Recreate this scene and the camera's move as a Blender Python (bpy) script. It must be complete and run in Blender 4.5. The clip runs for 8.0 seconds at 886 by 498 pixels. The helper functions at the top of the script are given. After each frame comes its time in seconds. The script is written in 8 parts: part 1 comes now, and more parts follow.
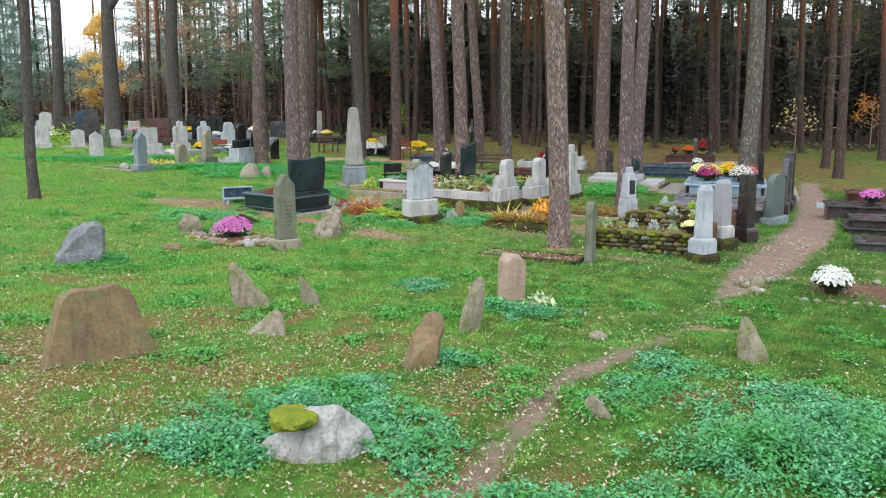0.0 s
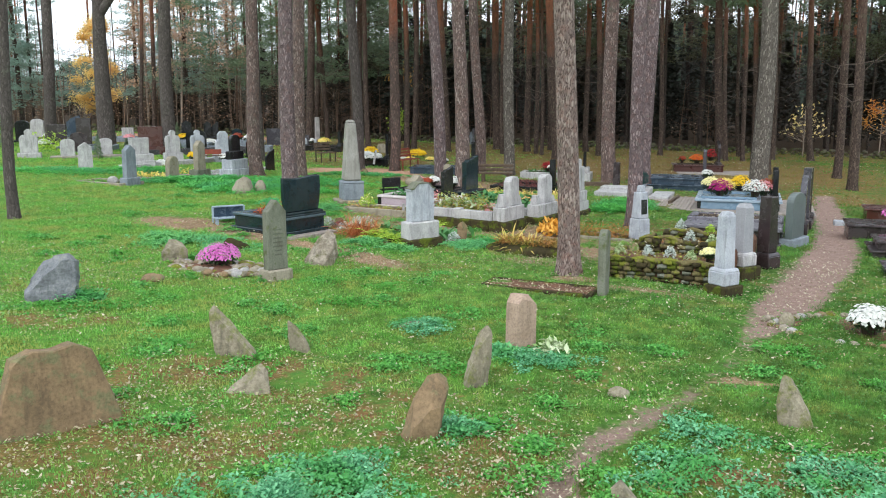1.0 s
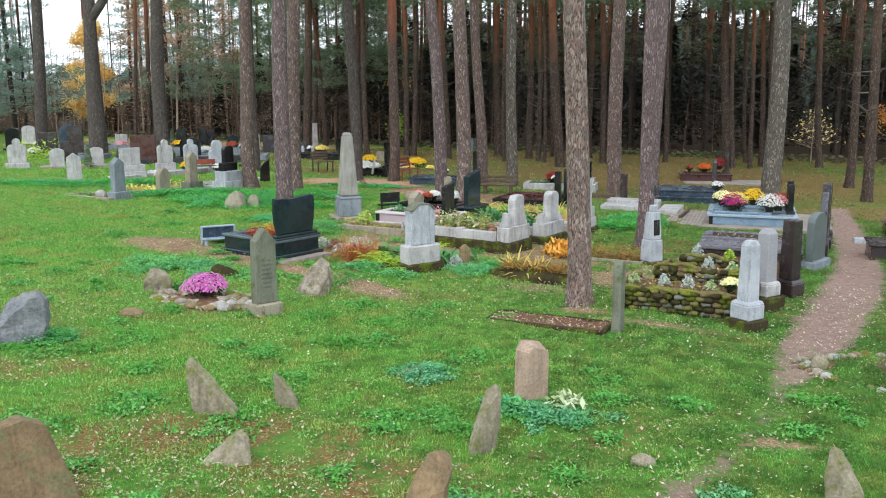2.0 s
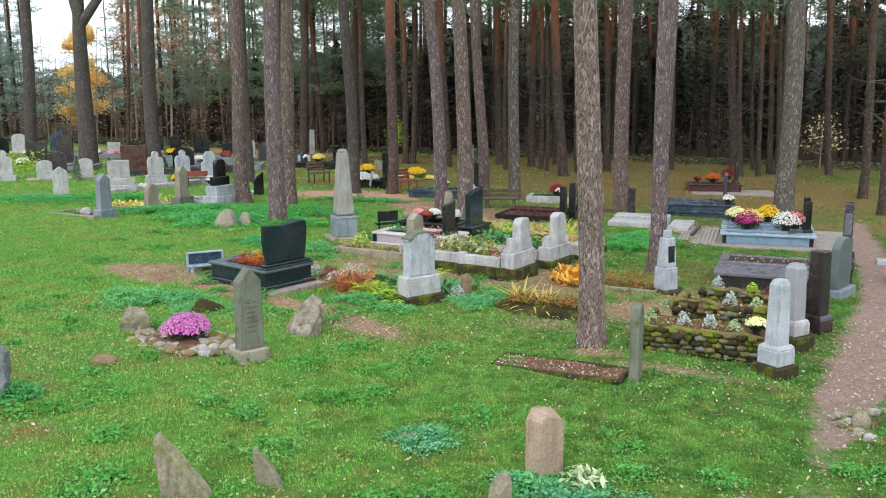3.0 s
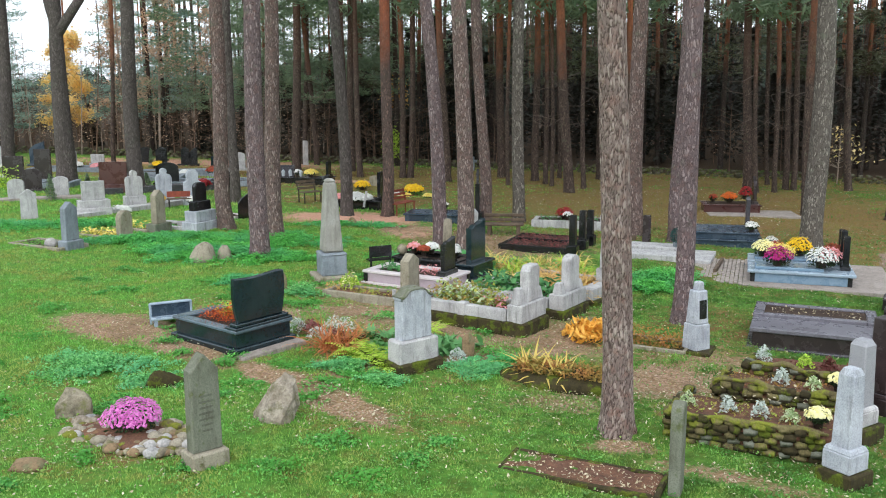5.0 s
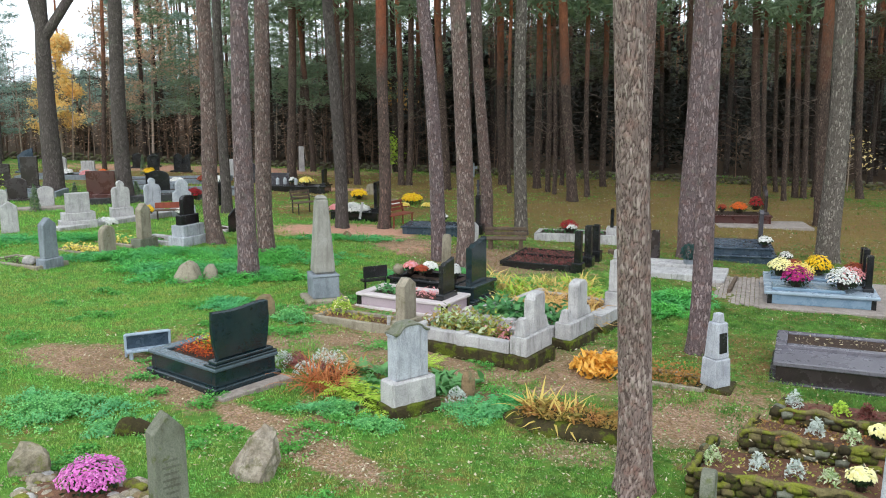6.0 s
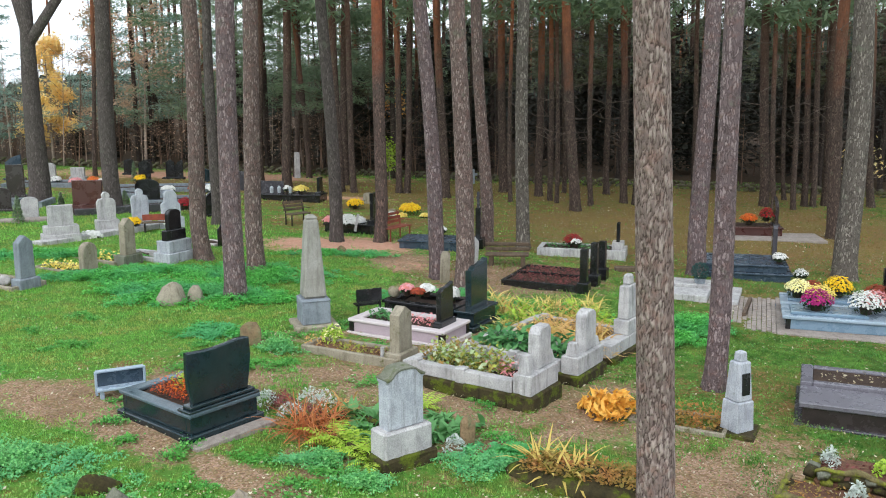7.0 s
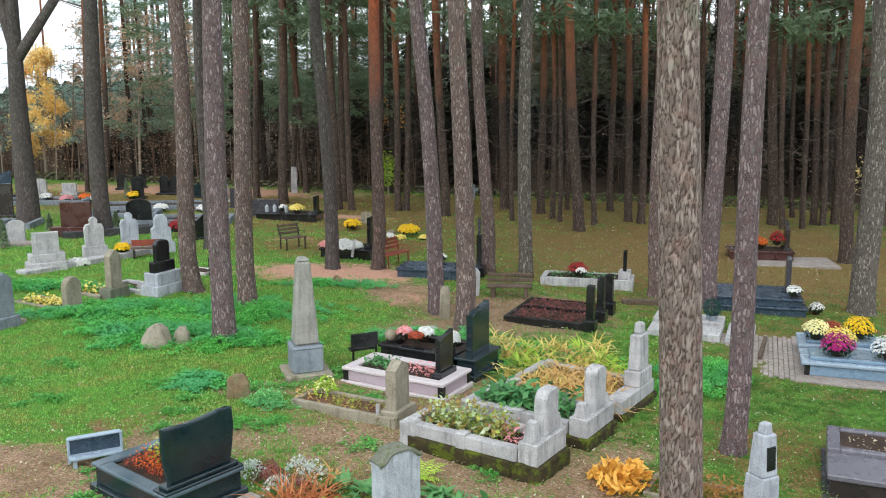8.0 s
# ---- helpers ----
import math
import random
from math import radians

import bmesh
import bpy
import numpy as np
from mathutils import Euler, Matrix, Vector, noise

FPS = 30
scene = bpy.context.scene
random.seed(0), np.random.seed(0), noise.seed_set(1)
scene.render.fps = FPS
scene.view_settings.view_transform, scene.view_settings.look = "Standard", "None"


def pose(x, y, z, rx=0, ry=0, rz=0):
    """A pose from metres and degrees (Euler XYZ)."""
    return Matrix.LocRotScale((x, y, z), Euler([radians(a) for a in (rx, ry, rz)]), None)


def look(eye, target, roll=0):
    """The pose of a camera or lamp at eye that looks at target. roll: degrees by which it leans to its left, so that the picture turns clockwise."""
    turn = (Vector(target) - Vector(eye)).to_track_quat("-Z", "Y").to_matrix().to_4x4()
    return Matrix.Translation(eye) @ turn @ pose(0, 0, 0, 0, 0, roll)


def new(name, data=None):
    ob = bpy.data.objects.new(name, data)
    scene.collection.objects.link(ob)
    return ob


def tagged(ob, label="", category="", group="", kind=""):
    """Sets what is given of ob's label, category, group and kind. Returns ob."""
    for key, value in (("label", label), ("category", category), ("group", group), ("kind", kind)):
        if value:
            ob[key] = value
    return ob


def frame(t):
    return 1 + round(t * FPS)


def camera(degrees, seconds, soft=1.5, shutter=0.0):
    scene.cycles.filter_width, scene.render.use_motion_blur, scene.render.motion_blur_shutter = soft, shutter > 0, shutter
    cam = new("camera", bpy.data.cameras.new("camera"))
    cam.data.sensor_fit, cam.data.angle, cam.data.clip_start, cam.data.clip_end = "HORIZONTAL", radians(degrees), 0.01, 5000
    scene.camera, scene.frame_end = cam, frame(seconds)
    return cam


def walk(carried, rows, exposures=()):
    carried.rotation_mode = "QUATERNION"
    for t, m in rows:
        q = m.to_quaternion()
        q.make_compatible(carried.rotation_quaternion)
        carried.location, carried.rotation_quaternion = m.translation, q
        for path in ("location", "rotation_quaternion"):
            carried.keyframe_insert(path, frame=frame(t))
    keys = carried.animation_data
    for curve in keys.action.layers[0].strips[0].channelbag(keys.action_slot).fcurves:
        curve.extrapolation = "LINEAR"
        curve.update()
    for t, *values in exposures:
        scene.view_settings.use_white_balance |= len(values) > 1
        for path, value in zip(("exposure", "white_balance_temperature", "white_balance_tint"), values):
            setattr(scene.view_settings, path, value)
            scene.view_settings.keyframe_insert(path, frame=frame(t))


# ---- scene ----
cam = camera(53.7, 8.0, 1.0)
METRES, DEEP, EYE, TILT, LEAN, TURN = 6.2, 1.934, 2.87, -10.35, 0.0, 0.0
ROWS = [
    (0.0, 0.0, 0.0, 0.0, 0.0, 0.0, -0.0),
    (0.5, -0.0018, 0.0415, 0.0381, -0.02, -0.0, -0.01),
    (1.0, -0.0059, 0.0893, 0.0799, -0.04, 0.08, 0.04),
    (1.5, -0.0083, 0.1306, 0.115, -0.05, 0.11, 0.06),
    (3.0, -0.0114, 0.2675, 0.2497, -0.03, -0.0, 0.3),
    (3.5, -0.0079, 0.3105, 0.287, -0.04, -0.04, 0.31),
    (4.0, -0.0063, 0.3606, 0.3285, -0.06, -0.04, 0.28),
    (4.5, -0.0067, 0.4045, 0.3636, -0.07, -0.05, 0.27),
    (6.0, 0.0005, 0.5468, 0.4703, -0.05, -0.03, 0.3),
    (6.5, 0.0048, 0.5952, 0.5054, -0.04, -0.1, 0.31),
    (7.0, 0.0077, 0.6423, 0.5456, -0.05, -0.08, 0.29),
    (7.5, 0.0094, 0.6865, 0.6022, -0.04, -0.08, 0.3),
    (8.0, 0.0106, 0.7238, 0.6769, -0.02, 0.02, 0.31),
]
walk(cam, [(t, pose(0, 0, EYE, TILT, LEAN, TURN) @ pose(METRES * x, METRES * DEEP * y, METRES * z, 90 + pitch / DEEP, roll, yaw / DEEP))
           for t, x, y, z, yaw, pitch, roll in ROWS], [(0.0, 1.12, 6200, 8), (8.0, 1.12, 6200, 8)])

# ---- world and light: bright overcast autumn day ----
world = bpy.data.worlds.new("overcast_sky")
scene.world = world
world.use_nodes = True
wn, wl = world.node_tree.nodes, world.node_tree.links
wn.clear()
w_out, w_bg = wn.new("ShaderNodeOutputWorld"), wn.new("ShaderNodeBackground")
w_sky, w_hsv = wn.new("ShaderNodeTexSky"), wn.new("ShaderNodeHueSaturation")
w_sky.sky_type, w_sky.sun_disc = "NISHITA", False
w_sky.sun_elevation, w_sky.sun_rotation = radians(42), radians(200)
w_sky.air_density, w_sky.dust_density, w_sky.ozone_density = 1.0, 4.0, 1.0
w_hsv.inputs["Saturation"].default_value = 0.35
w_bg.inputs["Strength"].default_value = 0.15
wl.new(w_sky.outputs[0], w_hsv.inputs["Color"])
w_cloud = wn.new("ShaderNodeMix")
w_cloud.data_type = "RGBA"
w_cloud.inputs["Factor"].default_value = 0.72
w_cloud.inputs[7].default_value = (5.6, 5.9, 6.3, 1)
wl.new(w_hsv.outputs[0], w_cloud.inputs[6])
wl.new(w_cloud.outputs[2], w_bg.inputs["Color"])
wl.new(w_bg.outputs[0], w_out.inputs["Surface"])
sun = new("sun", bpy.data.lights.new("sun", "SUN"))
sun.data.energy, sun.data.angle, sun.data.color = 0.3, radians(40), (1.0, 0.97, 0.93)
sun.matrix_basis = look((-8, -22, 24), (0, 0, 0))


# ---- materials ----
def rgb(r, g, b):
    """Linear colour from 0-255 display values."""
    return tuple(((c / 255 + 0.055) / 1.055) ** 2.4 if c > 10 else c / 255 / 12.92 for c in (r, g, b)) + (1.0,)


class Nodes:
    def __init__(self, name):
        self.m = bpy.data.materials.new(name)
        self.m.use_nodes = True
        self.n, self.l = self.m.node_tree.nodes, self.m.node_tree.links
        self.p = self.n["Principled BSDF"]
        self.pos = self.n.new("ShaderNodeNewGeometry").outputs["Position"]

    def scaled(self, sx, sy, sz, src=None):
        q = self.n.new("ShaderNodeMapping")
        q.inputs["Scale"].default_value = (sx, sy, sz)
        self.l.new(src or self.pos, q.inputs["Vector"])
        return q.outputs[0]

    def noise(self, scale, detail=4, rough=0.6, vec=None, distort=0.0):
        q = self.n.new("ShaderNodeTexNoise")
        q.inputs["Scale"].default_value, q.inputs["Detail"].default_value = scale, detail
        q.inputs["Roughness"].default_value, q.inputs["Distortion"].default_value = rough, distort
        self.l.new(vec or self.pos, q.inputs["Vector"])
        return q.outputs["Fac"]

    def voronoi(self, scale, vec=None, feature="F1", out="Distance"):
        q = self.n.new("ShaderNodeTexVoronoi")
        q.feature = feature
        q.inputs["Scale"].default_value = scale
        self.l.new(vec or self.pos, q.inputs["Vector"])
        return q.outputs[out]

    def ramp(self, fac, stops):
        q = self.n.new("ShaderNodeValToRGB")
        e = q.color_ramp.elements
        e[0].position, e[0].color = stops[0]
        e[1].position, e[1].color = stops[-1]
        for s in stops[1:-1]:
            k = e.new(s[0])
            k.color = s[1]
        self.l.new(fac, q.inputs[0])
        return q.outputs[0]

    def mix(self, fac, a, b, mode="MIX"):
        q = self.n.new("ShaderNodeMix")
        q.data_type, q.blend_type = "RGBA", mode
        for sock, v in ((q.inputs["Factor"], fac), (q.inputs[6], a), (q.inputs[7], b)):
            if isinstance(v, (float, int)):
                sock.default_value = v
            elif isinstance(v, tuple):
                sock.default_value = v
            else:
                self.l.new(v, sock)
        return q.outputs[2]

    def math(self, op, a, b=0.0, clamp=False):
        q = self.n.new("ShaderNodeMath")
        q.operation, q.use_clamp = op, clamp
        for sock, v in ((q.inputs[0], a), (q.inputs[1], b)):
            if isinstance(v, (float, int)):
                sock.default_value = v
            else:
                self.l.new(v, sock)
        return q.outputs[0]

    def span(self, fac, lo, hi):
        q = self.n.new("ShaderNodeMapRange")
        q.inputs["From Min"].default_value, q.inputs["From Max"].default_value = lo, hi
        self.l.new(fac, q.inputs["Value"])
        return q.outputs[0]

    def dark_patches(self):
        """Darker patches in the lawn colours, more of them towards the east."""
        sp = self.n.new("ShaderNodeSeparateXYZ")
        self.l.new(self.pos, sp.inputs[0])
        drift = self.math("SUBTRACT", self.math("MULTIPLY", sp.outputs[0], 0.026), self.math("MULTIPLY", self.math("SUBTRACT", sp.outputs[1], 12.0), 0.006))
        return self.math("ADD", self.noise(1.9, 6, 0.72), self.math("MINIMUM", self.math("MAXIMUM", drift, -0.12), 0.14))

    def east(self):
        """Rises from the western lawn to the eastern one, never below a quarter."""
        sp = self.n.new("ShaderNodeSeparateXYZ")
        self.l.new(self.pos, sp.inputs[0])
        return self.math("MAXIMUM", self.span(sp.outputs[0], -7.0, 2.0), 0.25)

    def attr(self, name, out="Fac"):
        q = self.n.new("ShaderNodeAttribute")
        q.attribute_name = name
        return q.outputs[out]

    def island(self):
        return self.n.new("ShaderNodeNewGeometry").outputs["Random Per Island"]

    def object_random(self):
        return self.n.new("ShaderNodeObjectInfo").outputs["Random"]

    def done(self, color, rough=0.8, bump=None, strength=0.3, distance=0.01, spec=0.5, coat=0.0):
        self.l.new(color, self.p.inputs["Base Color"])
        if isinstance(rough, (float, int)):
            self.p.inputs["Roughness"].default_value = rough
        else:
            self.l.new(rough, self.p.inputs["Roughness"])
        self.p.inputs["Specular IOR Level"].default_value = spec
        self.p.inputs["Coat Weight"].default_value = coat
        if bump is not None:
            q = self.n.new("ShaderNodeBump")
            q.inputs["Strength"].default_value, q.inputs["Distance"].default_value = strength, distance
            self.l.new(bump, q.inputs["Height"])
            self.l.new(q.outputs[0], self.p.inputs["Normal"])
        return self.m


def weathered(name, light, dark, stain, moss=None, moss_at=0.62, grain=60, rough=0.9, bump=0.35):
    """Concrete or old stone: fine grain, broad stains, lichen and moss patches."""
    k = Nodes(name)
    fine, broad = k.noise(grain, 5, 0.7), k.noise(3.2, 5, 0.65)
    streak = k.noise(2.0, 4, 0.6, k.scaled(6, 6, 0.9))
    c = k.mix(k.span(broad, 0.35, 0.7), light, dark)
    c = k.mix(k.math("MULTIPLY", k.span(streak, 0.5, 0.72), 0.6), c, stain)
    c = k.mix(k.math("MULTIPLY", k.span(fine, 0.42, 0.66), 0.45), c, tuple(v * 0.55 for v in stain[:3]) + (1,))
    spots = k.voronoi(28)
    c = k.mix(k.math("MULTIPLY", k.span(spots, 0.16, 0.05), 0.35), c, tuple(min(1, v * 1.35) for v in light[:3]) + (1,))
    if moss:
        mm = k.math("MULTIPLY", k.span(k.noise(4.5, 6, 0.7), moss_at, moss_at + 0.09), 0.9)
        c = k.mix(mm, c, k.mix(k.span(k.noise(40, 3), 0.3, 0.7), moss, tuple(v * 0.5 for v in moss[:3]) + (1,)))
    return k.done(c, rough, k.math("ADD", fine, k.math("MULTIPLY", broad, 1.5)), bump, 0.012, 0.3)


def granite(name, base, fleck, rough=0.16, flecks=0.35, vein=None):
    """Polished granite with crystals, thin dust and worn gloss."""
    k = Nodes(name)
    cells = k.voronoi(190, None, "F1", "Color")
    sep = k.n.new("ShaderNodeSeparateColor")
    k.l.new(cells, sep.inputs[0])
    c = k.mix(k.math("MULTIPLY", k.span(sep.outputs[0], 0.55, 1.0), flecks), base, fleck)
    c = k.mix(k.math("MULTIPLY", k.span(k.noise(7, 4), 0.4, 0.75), 0.2), c, vein or fleck)
    dust = k.span(k.noise(2.4, 5, 0.7), 0.35, 0.75)
    c = k.mix(k.math("MULTIPLY", dust, 0.04), c, rgb(150, 148, 140))
    return k.done(c, k.math("ADD", k.math("MULTIPLY", dust, 0.22), rough), k.noise(90, 3), 0.04, 0.004, 0.55)


def leafy(name, a, b, c=None, rough=0.6, patch=1.2, translucent=0.25, shade=None):
    """Leaves: hue by leaf, and slow drifts over the ground."""
    k = Nodes(name)
    col = k.mix(k.island(), a, b)
    if c:
        col = k.mix(k.span(k.noise(patch, 3), 0.42, 0.64), col, c)
    # darker tone in patches, strongest over the eastern lawn
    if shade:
        col = k.mix(k.math("MULTIPLY", k.span(k.dark_patches(), 0.45, 0.68), 0.68), col, shade)
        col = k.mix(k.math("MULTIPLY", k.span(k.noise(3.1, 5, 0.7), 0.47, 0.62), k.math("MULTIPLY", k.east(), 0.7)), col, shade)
    k.done(col, rough, None, spec=0.35)
    if translucent:
        tr, ms = k.n.new("ShaderNodeBsdfTranslucent"), k.n.new("ShaderNodeMixShader")
        k.l.new(col, tr.inputs["Color"])
        ms.inputs[0].default_value = translucent
        k.l.new(k.p.outputs[0], ms.inputs[1])
        k.l.new(tr.outputs[0], ms.inputs[2])
        k.l.new(ms.outputs[0], k.n["Material Output"].inputs["Surface"])
    return k.m


def ground_material():
    k = Nodes("lawn_soil")
    fine, mid, broad = k.noise(55, 5, 0.7), k.noise(9, 5, 0.65), k.noise(0.55, 4, 0.6)
    green = k.mix(k.span(mid, 0.3, 0.7), rgb(64, 108, 40), rgb(104, 146, 58))
    green = k.mix(k.math("MULTIPLY", k.span(k.noise(2.6, 6, 0.72), 0.5, 0.66), 0.75), green, rgb(104, 104, 50))
    green = k.mix(k.math("MULTIPLY", k.span(fine, 0.56, 0.72), 0.6), green, rgb(132, 128, 74))
    green = k.mix(k.math("MULTIPLY", k.span(k.dark_patches(), 0.46, 0.7), 0.55), green, rgb(50, 74, 24))
    green = k.mix(k.math("MULTIPLY", k.span(k.noise(3.1, 5, 0.7), 0.47, 0.62), k.math("MULTIPLY", k.east(), 0.7)), green, rgb(56, 78, 24))
    soil = k.mix(k.span(fine, 0.35, 0.65), rgb(142, 114, 96), rgb(186, 156, 136))
    soil = k.mix(k.math("MULTIPLY", k.span(mid, 0.48, 0.68), 0.7), soil, rgb(112, 106, 66))
    soil = k.mix(k.math("MULTIPLY", k.span(k.noise(1.3, 5, 0.7), 0.5, 0.64), 0.7), soil, rgb(112, 90, 74))
    sep = k.n.new("ShaderNodeSeparateColor")
    k.l.new(k.voronoi(38, None, "F1", "Color"), sep.inputs[0])
    scraps = k.ramp(sep.outputs[0], [(0.0, rgb(84, 62, 44)), (0.35, rgb(128, 98, 68)), (0.6, rgb(96, 92, 52)), (0.8, rgb(166, 134, 98)), (1.0, rgb(74, 92, 44))])
    soil = k.mix(k.math("MULTIPLY", k.span(sep.outputs[1], 0.2, 0.5), 0.75), soil, scraps)
    path = k.mix(k.span(mid, 0.3, 0.7), rgb(150, 128, 118), rgb(112, 92, 82))
    path = k.mix(k.math("MULTIPLY", k.span(fine, 0.5, 0.7), 0.6), path, rgb(196, 164, 146))
    sand = k.mix(k.span(mid, 0.35, 0.7), rgb(204, 160, 138), rgb(172, 128, 104))
    sand = k.mix(k.math("MULTIPLY", k.span(fine, 0.48, 0.66), 0.6), sand, rgb(142, 104, 82))
    litter = k.mix(k.span(mid, 0.35, 0.65), rgb(124, 92, 54), rgb(92, 90, 42))
    litter = k.mix(k.span(k.noise(0.9, 6, 0.7), 0.44, 0.58), litter, rgb(96, 94, 42))
    litter = k.mix(k.math("MULTIPLY", k.span(k.noise(2.3, 5, 0.7), 0.5, 0.66), 0.8), litter, rgb(132, 92, 58))
    litter = k.mix(k.math("MULTIPLY", k.span(k.noise(0.3, 4, 0.6), 0.48, 0.62), 0.7), litter, rgb(108, 108, 48))
    litter = k.mix(k.math("MULTIPLY", k.span(fine, 0.5, 0.68), 0.8), litter, rgb(146, 108, 70))
    litter = k.mix(k.math("MULTIPLY", k.span(sep.outputs[2], 0.2, 0.5), 0.7), litter, scraps)
    wob = k.math("ADD", k.math("MULTIPLY", k.math("SUBTRACT", mid, 0.5), 1.1), k.math("MULTIPLY", k.math("SUBTRACT", k.noise(2.3, 4, 0.65), 0.5), 1.3))

    def edge(name):
        return k.span(k.math("ADD", k.attr(name), wob), 0.35, 0.65)
    c = k.mix(edge("litter"), green, litter)
    # shade inside the woods, painted as a darker floor
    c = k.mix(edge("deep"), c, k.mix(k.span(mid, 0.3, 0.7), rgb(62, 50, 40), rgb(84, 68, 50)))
    c = k.mix(edge("bare"), c, soil)
    c = k.mix(edge("sand"), c, sand)
    c = k.mix(edge("path"), c, path)
    return k.done(c, 0.95, k.math("ADD", fine, k.math("MULTIPLY", mid, 2.0)), 0.6, 0.03, 0.15)


def bark_material(name, plate, pale, crack, near=False, red=None, red_by_island=False, warm=None, all_red=False):
    """Pine bark: long plates with dark cracks, pale flakes and broad patches of tone."""
    k = Nodes(name)
    tc = k.n.new("ShaderNodeTexCoord").outputs["Object"]
    if near:
        edge, tone = k.attr("crack"), k.attr("tone")
        gap = k.span(k.math("ADD", edge, k.math("MULTIPLY", k.math("SUBTRACT", k.noise(70, 4, 0.7, tc), 0.5), 0.5)), 0.42, 0.1)
        gap = k.math("MULTIPLY", gap, 0.8)
    else:
        ns = k.n.new("ShaderNodeTexNoise")
        ns.inputs["Scale"].default_value = 7.0
        k.l.new(tc, ns.inputs["Vector"])
        wob = k.n.new("ShaderNodeVectorMath")
        wob.operation = "ADD"
        k.l.new(k.scaled(20, 20, 6.0, tc), wob.inputs[0])
        ns.inputs["Detail"].default_value, ns.inputs["Roughness"].default_value = 4.0, 0.7
        amp = k.n.new("ShaderNodeVectorMath")
        amp.operation = "SCALE"
        amp.inputs["Scale"].default_value = 2.2
        k.l.new(ns.outputs["Color"], amp.inputs[0])
        k.l.new(amp.outputs[0], wob.inputs[1])
        edge = k.span(k.voronoi(1.0, wob.outputs[0], "DISTANCE_TO_EDGE"), 0.0, 0.3)
        sep = k.n.new("ShaderNodeSeparateColor")
        k.l.new(k.voronoi(1.0, wob.outputs[0], "F1", "Color"), sep.inputs[0])
        tone = sep.outputs[0]
        gap = k.math("MULTIPLY", k.span(edge, 0.5, 0.05), k.span(k.noise(9, 4, 0.7, tc), 0.3, 0.6))
        gap = k.math("MULTIPLY", gap, 0.8)
    dark = tuple(v * 0.74 for v in plate[:3]) + (1,)
    c = k.mix(tone, dark, plate)
    c = k.mix(k.span(k.noise(38, 4, 0.7, k.scaled(1, 1, 0.35, tc)), 0.42, 0.7), c, dark)
    flake = k.math("MULTIPLY", k.span(edge, 0.35, 0.95), k.span(k.math("ADD", k.math("MULTIPLY", tone, 0.5), k.noise(16, 5, 0.75, k.scaled(1, 1, 0.45, tc))), 0.66, 0.86))
    c = k.mix(k.math("MULTIPLY", flake, 0.55 if near else 0.6), c, pale)
    if warm:
        c = k.mix(k.math("MULTIPLY", k.span(k.noise(6, 4, 0.6, tc), 0.5, 0.68), 0.6), c, warm)
    c = k.mix(k.math("MULTIPLY", k.span(k.noise(1.1, 4, 0.6, tc), 0.4, 0.65), 0.4), c, tuple(v * 0.6 for v in plate[:3]) + (1,))
    lich = k.math("MULTIPLY", k.span(k.noise(2.6, 5, 0.7, tc), 0.58, 0.7), 0.4)
    c = k.mix(lich, c, rgb(112, 122, 100))
    c = k.mix(gap, c, crack)
    if red:
        sp = k.n.new("ShaderNodeSeparateXYZ")
        k.l.new(tc, sp.inputs[0])
        up = k.span(k.math("ADD", sp.outputs[2], k.math("MULTIPLY", k.noise(1.5, 3, 0.6, tc), 4.0)), 6.6, 10.2)
        pick = k.math("ADD", k.math("MULTIPLY", k.span(k.island() if red_by_island else k.object_random(), 0.4, 0.85), 0.85), 0.15)
        c = k.mix(up if all_red else k.math("MULTIPLY", up, pick), c, k.mix(tone, red, tuple(v * 0.55 for v in red[:3]) + (1,)))
    h = k.math("ADD", edge, k.math("MULTIPLY", k.noise(60, 4, 0.7, tc), 0.4))
    return k.done(c, 0.92, h, 0.8, 0.02, 0.2)


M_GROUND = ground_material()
M_BARK_NEAR = bark_material("pine_bark_plates", rgb(134, 117, 110), rgb(184, 171, 160), rgb(58, 46, 41), True, warm=rgb(134, 98, 86))
M_BARK = bark_material("pine_bark", rgb(126, 108, 102), rgb(192, 176, 168), rgb(56, 46, 44), warm=rgb(130, 98, 88))
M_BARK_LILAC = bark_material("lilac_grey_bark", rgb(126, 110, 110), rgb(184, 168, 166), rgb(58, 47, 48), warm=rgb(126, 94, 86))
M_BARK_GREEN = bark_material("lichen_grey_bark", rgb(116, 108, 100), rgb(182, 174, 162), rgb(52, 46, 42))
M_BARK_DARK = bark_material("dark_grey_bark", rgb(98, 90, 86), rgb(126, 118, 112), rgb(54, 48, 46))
M_BARK_RED = bark_material("red_pine_bark", rgb(92, 78, 70), rgb(130, 114, 102), rgb(40, 32, 30), False, rgb(172, 108, 76))
M_BARK_RUST = bark_material("rust_red_pine_bark", rgb(108, 92, 86), rgb(160, 128, 112), rgb(48, 36, 32), False, rgb(190, 106, 70), all_red=True)
M_BARK_FAR = bark_material("far_bark", rgb(74, 64, 58), rgb(104, 92, 82), rgb(34, 29, 28), False, rgb(150, 98, 70), True)
M_WHITE = weathered("pale_concrete", rgb(194, 192, 190), rgb(156, 154, 154), rgb(104, 102, 98), rgb(112, 108, 84), 0.66)
M_CREAM = weathered("bluish_concrete", rgb(190, 194, 200), rgb(156, 160, 168), rgb(108, 108, 106), rgb(96, 98, 60), 0.68)
M_TAN = weathered("tan_concrete", rgb(162, 154, 136), rgb(134, 126, 108), rgb(92, 84, 70), rgb(100, 98, 60), 0.58)
